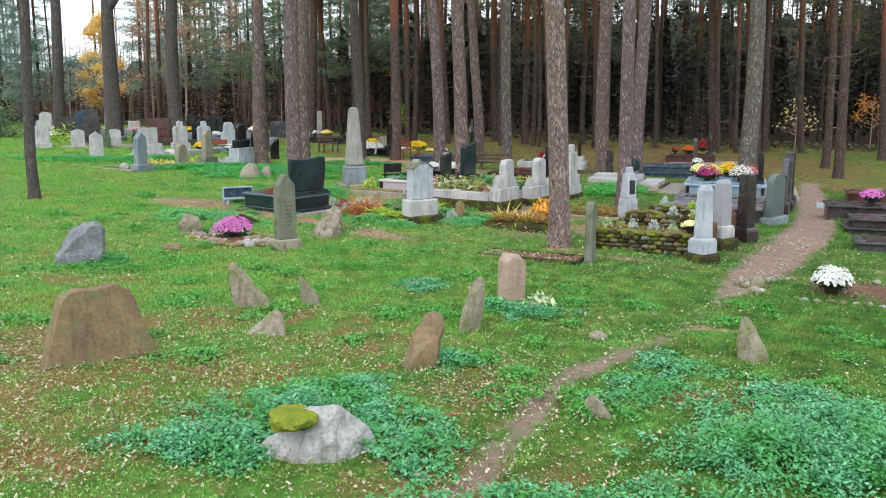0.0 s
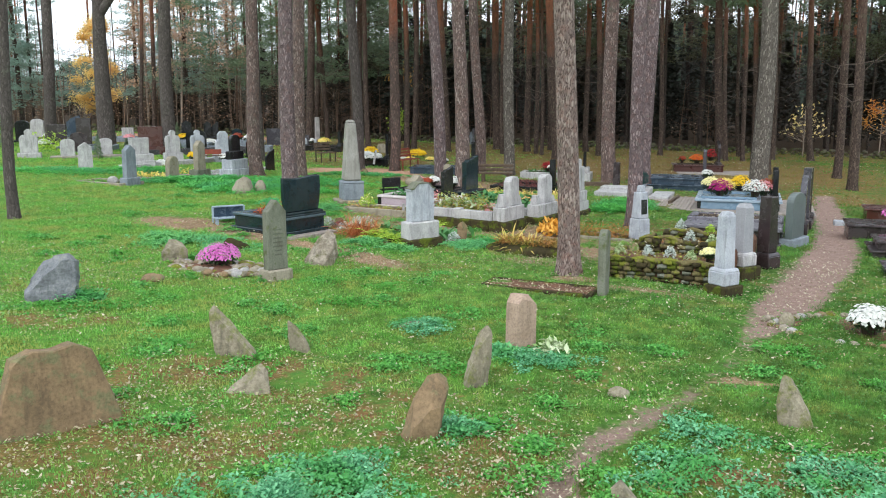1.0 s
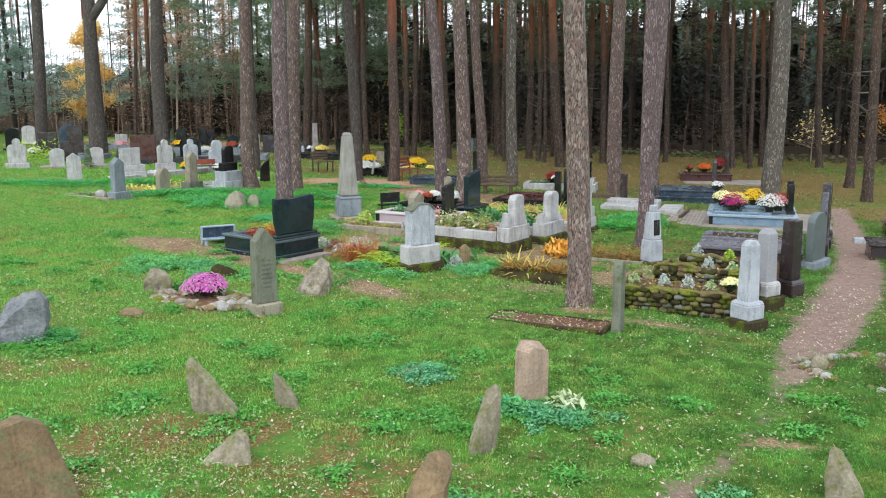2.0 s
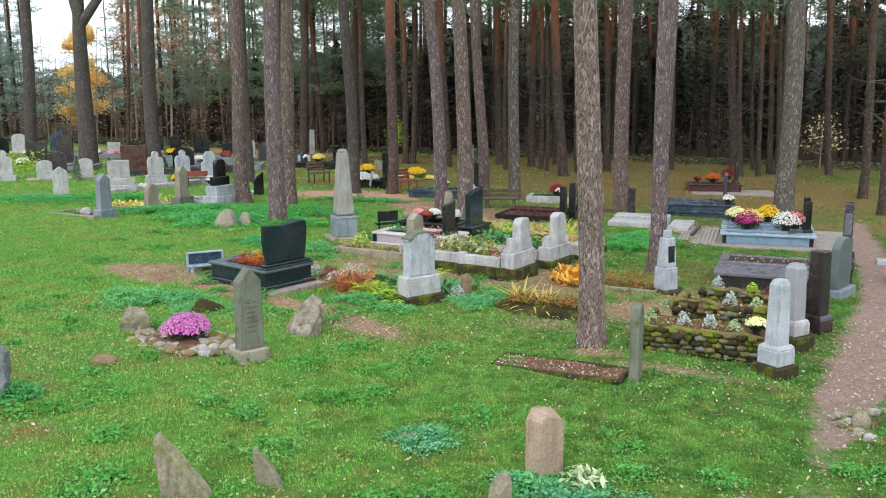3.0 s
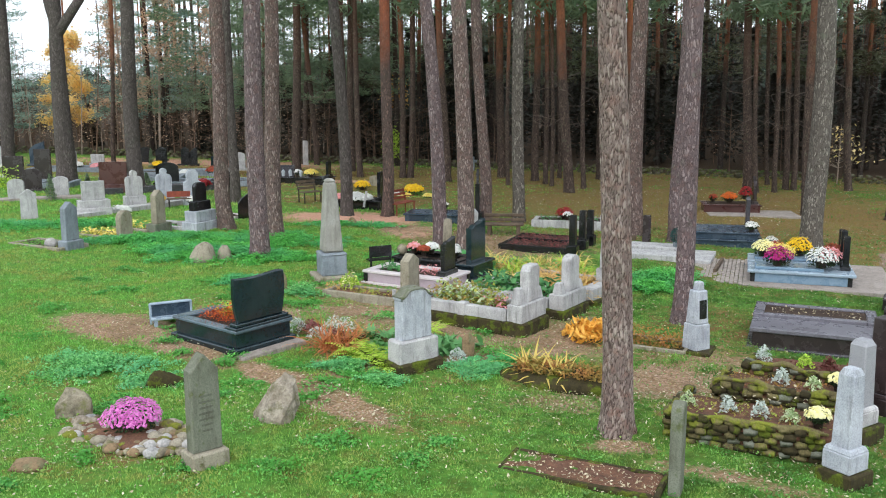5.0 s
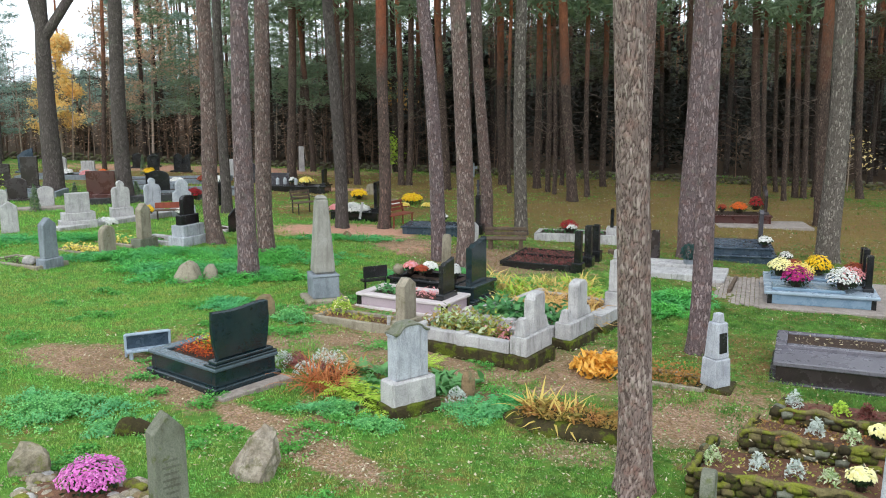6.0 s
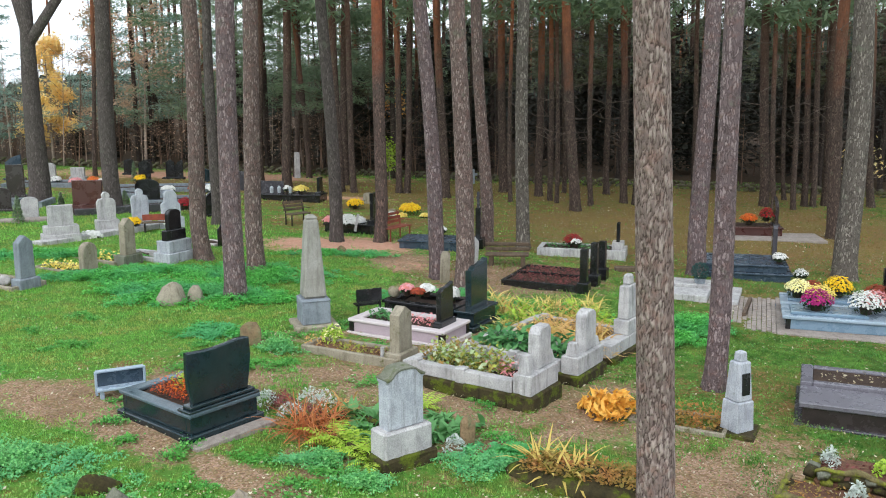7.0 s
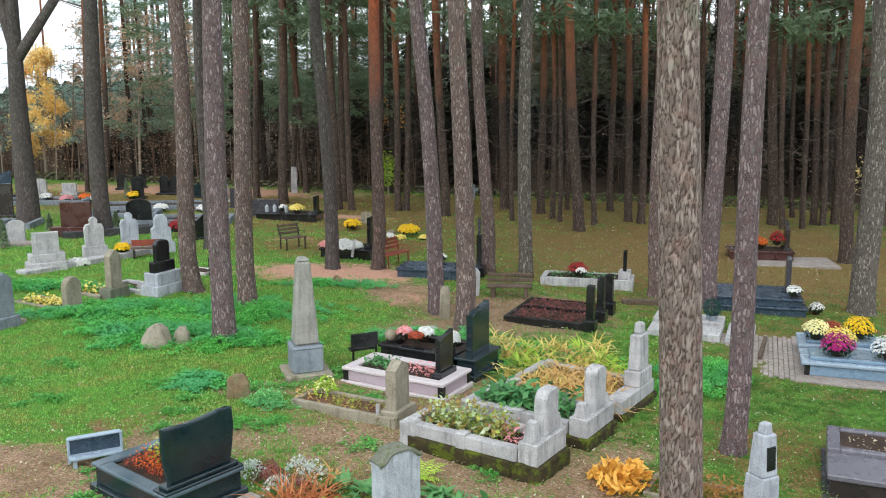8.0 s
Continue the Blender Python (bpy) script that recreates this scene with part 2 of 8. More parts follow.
M_OLIVE = weathered("lichen_stone", rgb(124, 126, 112), rgb(102, 104, 88), rgb(76, 74, 60), rgb(96, 104, 62), 0.55)
M_OLIVE_WORN = weathered("worn_lettering", rgb(104, 106, 92), rgb(88, 90, 76), rgb(66, 64, 52))
M_OBELISK = weathered("obelisk_stone", rgb(160, 158, 150), rgb(138, 136, 128), rgb(108, 104, 94))
M_GREYBLOCK = weathered("blue_grey_stone", rgb(142, 150, 156), rgb(112, 120, 128), rgb(86, 90, 94))
M_FIELD = weathered("brown_fieldstone", rgb(146, 122, 92), rgb(114, 96, 72), rgb(82, 72, 56), rgb(124, 122, 88), 0.52, 30, 0.9, 0.5)
M_FIELD_ROSE = weathered("rosy_fieldstone", rgb(182, 158, 140), rgb(154, 132, 112), rgb(120, 106, 92), rgb(136, 132, 84), 0.64, 30, 0.9, 0.5)
M_MOSS_STONE = weathered("mossy_terrace_stone", rgb(122, 112, 76), rgb(92, 84, 54), rgb(54, 46, 32), rgb(124, 130, 42), 0.46, 40, 1.0, 0.6)
M_FIELD_ROUGH = weathered("lichen_rough_stone", rgb(176, 166, 150), rgb(126, 114, 98), rgb(90, 84, 74), rgb(120, 116, 82), 0.52, 22, 1.0, 0.9)
M_FIELD_GREY = weathered("grey_fieldstone", rgb(158, 149, 128), rgb(116, 108, 90), rgb(80, 74, 62), rgb(122, 124, 74), 0.5, 30, 0.9, 0.5)
M_FIELD_BLUE = weathered("blue_fieldstone", rgb(132, 134, 136), rgb(92, 96, 100), rgb(62, 64, 66), rgb(150, 150, 142), 0.56, 30, 0.9, 0.5)
M_FIELD_PALE = weathered("pale_boulder", rgb(184, 180, 174), rgb(146, 144, 142), rgb(104, 102, 102), rgb(150, 150, 40), 0.62, 30, 0.9, 0.5)
M_MOSS = weathered("mossy_footing", rgb(70, 62, 38), rgb(50, 45, 26), rgb(30, 26, 17), rgb(94, 106, 26), 0.5, 40, 1.0, 0.6)
M_MOSS_YELLOW = weathered("yellow_moss", rgb(166, 164, 44), rgb(112, 128, 38), rgb(82, 90, 36), rgb(86, 112, 40), 0.54, 90, 1.0, 1.0)
M_BLACK = granite("black_granite", rgb(17, 18, 20), rgb(44, 46, 50), 0.12)
M_GREENBLACK = granite("green_black_granite", rgb(15, 32, 37), rgb(40, 64, 70), 0.08)
# coping granite: the sky's reflection is painted in as a lighter base colour
M_GREENSHEEN = granite("green_granite_sky_sheen", rgb(66, 82, 90), rgb(112, 128, 136), 0.05)
M_WALL = weathered("shaded_field_stones", rgb(112, 108, 90), rgb(82, 79, 64), rgb(54, 51, 42), rgb(104, 110, 60), 0.5, 30, 1.0, 0.5)
M_BROWNGR = granite("dark_brown_granite", rgb(42, 34, 36), rgb(76, 64, 64), 0.18)
M_GREYGR = granite("dark_grey_granite", rgb(54, 52, 57), rgb(98, 95, 100), 0.16)
# lighter version of M_GREYGR for upward faces, with reflected sky in its colour
M_GREYSHEEN = granite("grey_granite_sky_sheen", rgb(92, 90, 97), rgb(134, 130, 138), 0.2, 0.5)
M_BLUEGR = granite("blue_grey_granite", rgb(108, 132, 152), rgb(150, 168, 182), 0.2)
M_BLUEPALE = granite("pale_blue_granite", rgb(140, 156, 170), rgb(176, 188, 198), 0.22)
M_SAGEGR = granite("sage_grey_granite", rgb(80, 89, 88), rgb(116, 126, 122), 0.3)
M_BLUEDARK = granite("deep_blue_granite", rgb(42, 56, 70), rgb(80, 98, 116), 0.18)
M_REDGR = granite("red_granite", rgb(64, 30, 26), rgb(92, 52, 46), 0.2)
M_SPECKLE = granite("speckled_granite", rgb(152, 152, 156), rgb(92, 92, 96), 0.4, 0.7)
M_LILAC = granite("lilac_granite", rgb(176, 160, 168), rgb(140, 124, 132), 0.3, 0.5)
M_PALEGR = granite("pale_pink_granite", rgb(204, 194, 194), rgb(166, 154, 156), 0.28, 0.4)
M_SOIL = weathered("dark_soil", rgb(74, 58, 46), rgb(54, 42, 34), rgb(40, 32, 28), None, 0.5, 40, 1.0, 0.9)
M_LITTER = weathered("leaf_strewn_soil", rgb(120, 86, 66), rgb(92, 64, 52), rgb(66, 50, 42), rgb(150, 118, 84), 0.56, 40, 1.0, 0.9)
M_WOOD = weathered("grey_old_wood", rgb(112, 96, 80), rgb(84, 70, 58), rgb(58, 48, 40), None, 0.5, 30, 0.85, 0.5)
M_REDWOOD = weathered("red_painted_wood", rgb(150, 76, 56), rgb(122, 58, 44), rgb(84, 46, 38), None, 0.5, 50, 0.6, 0.2)
M_IRON = weathered("dark_iron", rgb(52, 48, 46), rgb(40, 36, 34), rgb(66, 50, 42), None, 0.5, 80, 0.5, 0.1)
M_PAVER = weathered("grey_pavers", rgb(166, 156, 148), rgb(140, 130, 122), rgb(108, 98, 90), None, 0.5, 60, 0.95, 0.3)
M_POT = weathered("flower_pot_plastic", rgb(58, 44, 36), rgb(46, 36, 30), rgb(36, 30, 26), None, 0.5, 60, 0.5, 0.05)
M_GLASS_LAMP = granite("silver_lantern", rgb(168, 174, 180), rgb(120, 126, 132), 0.3)
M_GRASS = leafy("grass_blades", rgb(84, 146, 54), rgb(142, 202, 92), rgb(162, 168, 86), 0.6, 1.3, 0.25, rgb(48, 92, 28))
M_ELDER = leafy("ground_elder", rgb(58, 130, 84), rgb(136, 200, 150), rgb(84, 158, 78), 0.6, 1.6)
M_WEED = leafy("lawn_weeds", rgb(72, 138, 56), rgb(140, 198, 98), rgb(144, 158, 80), 0.6, 1.6, 0.25, rgb(50, 98, 40))
M_HERBMIX = leafy("fresh_herbs", rgb(66, 142, 70), rgb(142, 206, 122), rgb(104, 178, 120), 0.6, 1.2)
M_NETTLE = leafy("green_herbs", rgb(58, 142, 52), rgb(120, 204, 94), rgb(92, 172, 108), 0.6, 0.8)
M_DRYGRASS = leafy("yellowed_grass", rgb(150, 132, 70), rgb(112, 116, 52), rgb(132, 104, 60), 0.7, 0.7)
M_FALLEN = leafy("fallen_leaves", rgb(210, 202, 176), rgb(112, 96, 72), rgb(168, 156, 124), 0.7, 2.0, 0.1)
M_NEEDLE = leafy("pine_needles", rgb(95, 119, 90), rgb(143, 161, 123), rgb(119, 134, 108), 0.6, 0.3, 0.45)
# near black: the gloom under the canopy is put into the needle colour
M_SPRUCE = leafy("shaded_spruce_needles", rgb(32, 35, 28), rgb(50, 50, 40), rgb(54, 45, 36), 0.7, 0.12, 0.2)
# paler than M_NEEDLE: haze and sky brightness are put into the colour
M_NEEDLE_HAZED = leafy("hazed_pine_needles", rgb(104, 134, 120), rgb(160, 182, 166), rgb(128, 146, 132), 0.6, 0.3, 0.5)
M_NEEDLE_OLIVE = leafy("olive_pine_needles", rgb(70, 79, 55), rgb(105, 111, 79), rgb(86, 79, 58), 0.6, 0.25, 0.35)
M_BROWNTWIG = weathered("brown_twigs", rgb(128, 104, 86), rgb(98, 78, 64), rgb(66, 54, 46))
M_YELLOWLEAF = leafy("yellow_autumn_leaves", rgb(250, 222, 140), rgb(255, 240, 184), rgb(240, 206, 130), 0.6, 0.5, 0.5)
M_FERN = leafy("yellow_green_fern", rgb(146, 186, 48), rgb(186, 206, 84), None, 0.6)
M_ORANGELEAF = leafy("orange_autumn_leaves", rgb(226, 160, 80), rgb(206, 132, 62), rgb(232, 186, 104), 0.6, 0.5, 0.5)
M_BROWNLEAF = leafy("rusty_autumn_leaves", rgb(196, 156, 128), rgb(216, 186, 156), rgb(172, 152, 126), 0.6, 0.5, 0.45)
M_TWIG = weathered("pale_twigs", rgb(176, 160, 144), rgb(140, 126, 114), rgb(100, 88, 80))
M_DRYTWIG = weathered("dry_grey_twigs", rgb(122, 108, 98), rgb(94, 82, 74), rgb(66, 58, 52))
M_LAWNHERB = leafy("lawn_herb_leaves", rgb(48, 118, 44), rgb(122, 190, 92), rgb(84, 152, 54), 0.6, 0.9)


# ---- helpers for shapes ----
rng = np.random.default_rng(7)


def gz(x, y):
    """Height of the ground, which falls gently towards +x."""
    return -0.0265 * max(-40.0, min(40.0, x))


def part(name, bm, material, parent, label="", smooth=False):
    """A bmesh as one mesh object under a thing or a part."""
    me = bpy.data.meshes.new(name)
    bm.to_mesh(me)
    bm.free()
    me.materials.append(material)
    if smooth:
        me.shade_smooth()
    ob = new(name, me)
    ob.parent = parent
    return tagged(ob, label)


def thing(name, x, y, rot, label, category, group="", dz=0.0, kind=""):
    ob = new(name)
    ob.matrix_basis = pose(x, y, gz(x, y) + dz, 0, 0, rot)
    return tagged(ob, label, category, group, kind)


def single(name, bm, material, m, label, category, group="", kind="", smooth=False):
    ob = part(name, bm, material, None, label, smooth)
    ob.matrix_basis = m
    return tagged(ob, "", category, group, kind)


def array_mesh(name, verts, faces, material, smooth=False):
    """A mesh object from numpy arrays; all faces have the same number of corners."""
    me = bpy.data.meshes.new(name)
    n, k = faces.shape
    me.vertices.add(len(verts))
    me.vertices.foreach_set("co", verts.astype(np.float32).ravel())
    me.loops.add(n * k)
    me.loops.foreach_set("vertex_index", faces.astype(np.int32).ravel())
    me.polygons.add(n)
    me.polygons.foreach_set("loop_start", np.arange(0, n * k, k, dtype=np.int32))
    me.polygons.foreach_set("loop_total", np.full(n, k, dtype=np.int32))
    me.update(calc_edges=True)
    me.materials.append(material)
    if smooth:
        me.shade_smooth()
    return me


def box(bm, x0, x1, y0, y1, z0, z1, bev=0.012, taper=0.0, shift=(0, 0)):
    """A bevelled block; taper: how much each side of its top draws in."""
    t = taper
    co = [(x0, y0, z0), (x1, y0, z0), (x1, y1, z0), (x0, y1, z0),
          (x0 + t + shift[0], y0 + t + shift[1], z1), (x1 - t + shift[0], y0 + t + shift[1], z1),
          (x1 - t + shift[0], y1 - t + shift[1], z1), (x0 + t + shift[0], y1 - t + shift[1], z1)]
    v = [bm.verts.new(c) for c in co]
    f = [bm.faces.new([v[i] for i in q]) for q in ((3, 2, 1, 0), (4, 5, 6, 7), (0, 1, 5, 4), (1, 2, 6, 5), (2, 3, 7, 6), (3, 0, 4, 7))]
    if bev:
        edges = list({e for q in f for e in q.edges})
        bmesh.ops.bevel(bm, geom=edges, offset=bev, segments=1, affect="EDGES")
    return bm


def prism(bm, pts, y0, y1, bev=0.012, z=0.0, x=0.0):
    """An outline in x and z (counter-clockwise seen from -y) with depth from y0 to y1."""
    a = [bm.verts.new((px + x, y0, pz + z)) for px, pz in pts]
    b = [bm.verts.new((px + x, y1, pz + z)) for px, pz in pts]
    n = len(pts)
    f = [bm.faces.new(a), bm.faces.new(b[::-1])]
    f += [bm.faces.new((a[i], b[i], b[(i + 1) % n], a[(i + 1) % n])) for i in range(n)]
    bmesh.ops.recalc_face_normals(bm, faces=f)
    if bev:
        rim = [e for e in f[0].edges] + [e for e in f[1].edges]
        bmesh.ops.bevel(bm, geom=rim, offset=bev, segments=1, affect="EDGES")
    return bm


def outline(kind, w, h):
    """Headstone outlines."""
    a = w / 2
    if kind == "arch":
        return [(-a, 0), (a, 0), (a, h - a * 0.55)] + [(a * math.cos(t), h - a * 0.55 + a * 0.55 * math.sin(t)) for t in np.linspace(0.3, math.pi - 0.3, 9)] + [(-a, h - a * 0.55)]
    if kind == "round":
        return [(-a, 0), (a, 0), (a, h - a)] + [(a * math.cos(t), h - a + a * math.sin(t)) for t in np.linspace(0.25, math.pi - 0.25, 11)] + [(-a, h - a)]
    if kind == "gable":
        return [(-a, 0), (a, 0), (a * 0.94, h * 0.84), (0.06 * a, h), (-0.06 * a, h), (-a * 0.94, h * 0.84)]
    if kind == "wave":
        top = [(a * (1.02 - 2.04 * s), h - 0.05 * h * (0.5 - 0.5 * math.cos(math.pi * min(1, max(0, (s - 0.12) / 0.5)))) - (0.03 * h if s < 0.06 else 0) + 0.03 * h * max(0, (s - 0.7) / 0.3)) for s in np.linspace(0, 1, 17)]
        return [(-a * 0.9, 0), (a * 0.9, 0), (a * 1.0, h * 0.35), (a * 1.05, h * 0.65)] + top + [(-a * 1.04, h * 0.6), (-a * 1.0, h * 0.3)]
    if kind == "ragged":
        r = random.Random(3)
        top = [(a * (1 - 2 * s), h * (1.0 - 0.16 * s) - r.uniform(0, 0.05) * h) for s in np.linspace(0, 1, 9)]
        return [(-a, 0), (a, 0)] + top
    if kind == "shoulder":
        b = a * 0.66
        return [(-a, 0), (a, 0), (a, h * 0.5), (b, h * 0.58), (b, h * 0.86), (b * 0.55, h), (-b * 0.55, h), (-b, h * 0.86), (-b, h * 0.58), (-a, h * 0.5)]
    if kind == "knob":
        b = a * 0.42
        ring = [(b * math.cos(t), h * 0.86 + b * math.sin(t)) for t in np.linspace(-0.5, math.pi + 0.5, 10)]
        return [(-a * 0.95, 0), (a * 0.95, 0), (a, h * 0.62), (a * 0.8, h * 0.74), (b * 0.9, h * 0.77)] + ring + [(-b * 0.9, h * 0.77), (-a * 0.8, h * 0.74), (-a, h * 0.62)]
    if kind == "ogee":
        half = [(a, 0), (a, h * 0.78), (a * 1.07, h * 0.8), (a * 1.07, h * 0.85), (a * 0.86, h * 0.865), (a * 0.72, h * 0.9), (a * 0.6, h * 0.955), (a * 0.42, h * 0.99), (a * 0.2, h)]
        return half + [(-px, pz) for px, pz in half[::-1]]
    if kind == "chamfer":
        return [(-a, 0), (a, 0), (a * 0.98, h * 0.9), (a * 0.72, h), (-a * 0.5, h), (-a * 0.94, h * 0.84)]
    if kind == "slant":
        return [(-a, 0), (a, 0), (a, h), (-a * 0.2, h * 0.86), (-a, h * 0.66)]
    if kind == "cross":
        t, m = w * 0.16, h * 0.66
        return [(-t, 0), (t, 0), (t, m - t), (a, m - t), (a, m + t), (t, m + t), (t, h), (-t, h), (-t, m + t), (-a, m + t), (-a, m - t), (-t, m - t)]
    return [(-a, 0), (a, 0), (a, h), (-a, h)]


def roughen(bm, amp, size, seed=0):
    for v in bm.verts:
        n = noise.noise_vector(v.co / size + Vector((seed * 7.3, seed * 3.1, seed)))
        v.co += n * amp + noise.noise_vector(v.co / (size * 0.3) + Vector((seed, 5, 2))) * amp * 0.35


# ---- ground ----
PATH = [(-0.55, 2.5, 0.16), (0.02, 5.84, 0.2), (0.29, 6.33, 0.2), (0.78, 7.5, 0.2), (1.0, 8.06, 0.19), (1.32, 8.57, 0.17), (1.62, 8.98, 0.17), (1.98, 9.42, 0.16), (2.38, 9.84, 0.15), (2.87, 10.48, 0.12), (3.95, 12.1, 0.22),
        (4.95, 13.9, 0.42), (6.0, 15.5, 0.5), (7.3, 17.6, 0.5), (8.55, 19.92, 0.48), (9.8, 22.8, 0.42), (10.9, 25.7, 0.4), (12.6, 30.0, 0.3)]
# soft-edged patches of ground: x, y, half-length, half-width, turn in degrees, strength
BARE = [(-5.6, 20.9, 1.7, 0.85, -25, 0.95), (-1.35, 17.15, 1.0, 0.38, -40, 0.95), (-4.4, 19.9, 1.9, 0.55, -40, 0.95), (-2.4, 18.3, 1.5, 0.36, -38, 0.9), (2.3, 20.9, 1.9, 0.5, 56, 0.85), (1.7, 17.6, 1.0, 0.5, 0, 0.5), (3.4, 18.6, 1.0, 1.0, 20, 0.75), (2.2, 16.1, 0.5, 0.35, 0, 0.7), (-1.5, 22.3, 1.7, 0.45, -20, 0.8), (-3.2, 24.6, 1.2, 0.6, 10, 0.55), (0.6, 19.6, 0.9, 0.6, 20, 0.6), (2.6, 20.1, 1.0, 0.7, 20, 0.5), (5.2, 17.9, 1.0, 0.6, -25, 0.75)]
BARE += [(1.3, 24.2, 1.2, 0.5, 50, 0.7), (3.2, 15.2, 1.2, 0.25, -26, 0.6), (1.9, 27.3, 1.2, 0.5, 20, 0.55), (0.4, 26.9, 2.0, 0.5, 0, 0.5), (0.0, 29.0, 1.8, 1.4, 30, 0.6), (0.2, 22.6, 3.4, 4.2, 0, 0.6), (4.2, 19.0, 2.0, 2.2, 0, 0.45), (-3.6, 22.2, 2.0, 1.1, 0, 0.6), (1.8, 30.5, 3.0, 2.6, 0, 0.72), (-1.0, 32.4, 1.3, 1.8, 20, 0.75), (-1.2, 19.2, 1.2, 0.7, 30, 0.6), (3.3, 10.6, 0.6, 0.18, -10, 0.6)]
BARE += [(7.6, 14.6, 0.8, 0.2, -20, 0.5)]
SAND = [(-13.0, 54.5, 12.0, 2.6, -3, 0.8), (-14.0, 46.0, 5.0, 1.0, 0, 0.45), (-3.2, 34.9, 3.1, 1.5, -4, 1.0), (-0.9, 31.8, 1.2, 1.6, -30, 0.4), (-4.9, 46.2, 3.2, 0.9, 0, 0.9), (-5.5, 40.5, 1.5, 0.4, 0, 0.5), (1.0, 36.5, 3.0, 0.4, 0, 0.5)]
LITTER = [(5.4, 22.0, 2.6, 2.6, 0, 0.55), (4.6, 14.4, 2.0, 1.6, 0, 0.4), (8.5, 27.5, 4.0, 4.0, 0, 0.6), (-13.0, 51.0, 14.0, 7.0, 0, 0.8), (-9.0, 44.0, 6.0, 4.0, 0, 0.6), (-3.0, 39.5, 6.0, 3.0, 0, 0.7), (-3.6, 7.4, 2.6, 3.0, 0, 0.6), (-1.2, 9.6, 2.0, 1.8, 0, 0.5), (0.2, 6.0, 1.6, 1.2, 0, 0.6), (2.0, 10.8, 1.6, 0.6, 30, 0.4), (-6.6, 14.5, 2.0, 2.4, 0, 0.4), (-4.2, 9.2, 1.7, 1.5, 0, 0.75), (-4.0, 6.6, 1.9, 1.6, 0, 0.6), (-2.7, 10.6, 1.4, 0.8, 0, 0.66), (-5.2, 12.5, 1.2, 0.6, 0, 0.6), (-2.5, 8.5, 1.5, 1.0, 0, 0.66), (0.55, 8.7, 0.6, 1.1, -10, 0.62), (3.3, 8.4, 1.0, 0.7, 0, 0.5)]
LITTER += [(-2.4, 10.6, 1.4, 0.7, 20, 0.75), (-2.4, 7.2, 1.4, 0.7, -20, 0.55), (0.3, 8.2, 0.9, 1.4, 20, 0.6), (0.5, 6.2, 1.0, 0.8, 0, 0.55), (2.6, 8.0, 1.4, 0.7, -10, 0.5), (8.0, 13.2, 3.0, 1.2, 0, 0.5), (10.5, 34.0, 9.0, 5.5, 0, 0.7), (13.0, 29.0, 4.0, 4.0, 0, 0.7), (3.0, 40.0, 9.0, 3.0, 0, 0.6), (1.6, 18.4, 1.2, 0.6, 0, 0.6), (-5.5, 17.8, 1.2, 1.2, 0, 0.35), (4.5, 50.0, 30.0, 7.0, 0, 0.75)]
LITTER += [(0.5, 31.5, 2.5, 2.0, 0, 0.7), (10.0, 40.0, 13.0, 12.0, 0, 0.86), (-3.0, 46.0, 9.0, 6.0, 0, 0.7), (0.3, 22.5, 4.5, 5.5, 0, 0.62), (4.2, 19.0, 2.4, 2.6, 0, 0.6), (-4.4, 22.3, 2.4, 1.4, 0, 0.55), (6.5, 16.0, 2.0, 2.0, 0, 0.4), (-1.0, 16.8, 2.0, 0.8, 0, 0.5), (-4.0, 15.4, 1.6, 0.7, 0, 0.5)]


def masks(x, y):
    """Shares of path, bare soil, sand and leaf litter at places given as arrays."""
    p = np.zeros_like(x)
    for (ax, ay, aw), (bx, by, bw) in zip(PATH, PATH[1:]):
        t = np.clip(((x - ax) * (bx - ax) + (y - ay) * (by - ay)) / ((bx - ax) ** 2 + (by - ay) ** 2), 0, 1)
        d = np.hypot(x - ax - t * (bx - ax), y - ay - t * (by - ay))
        wd = aw + t * (bw - aw)
        p = np.maximum(p, np.clip(0.5 + (wd - d) / (0.28 + 0.4 * wd), 0, 1))
    p = p * np.interp(y, [5.6, 7.4, 9.6, 10.7, 11.8, 14.4], [0.56, 0.7, 0.76, 0.48, 0.36, 1.0])
    out = [p]
    for group, gain in ((BARE, 1.28), (SAND, 1.0), (LITTER, 1.0)):
        m = np.zeros_like(x)
        for px, py, lx, ly, turn, s in group:
            c, q = math.cos(radians(turn)), math.sin(radians(turn))
            u, v = ((x - px) * c + (y - py) * q) / lx, (-(x - px) * q + (y - py) * c) / ly
            m = np.maximum(m, gain * s * np.clip(1.35 - np.hypot(u, v), 0, 1) / 1.0)
        out.append(np.clip(m, 0, 1))
    far = np.clip((y - 56) / 8, 0, 1)
    out[3] = np.maximum(out[3], far)
    return out


def swell(x, y):
    """Low uneven swells of the lawn."""
    return 0.022 * np.sin(1.7 * x + 0.6 * y) * np.sin(1.1 * y - 0.5 * x) + 0.012 * np.sin(4.1 * x + 1.3) * np.sin(3.7 * y) + 0.006 * np.sin(9.3 * x + 2 * y) * np.sin(8.1 * y - x)


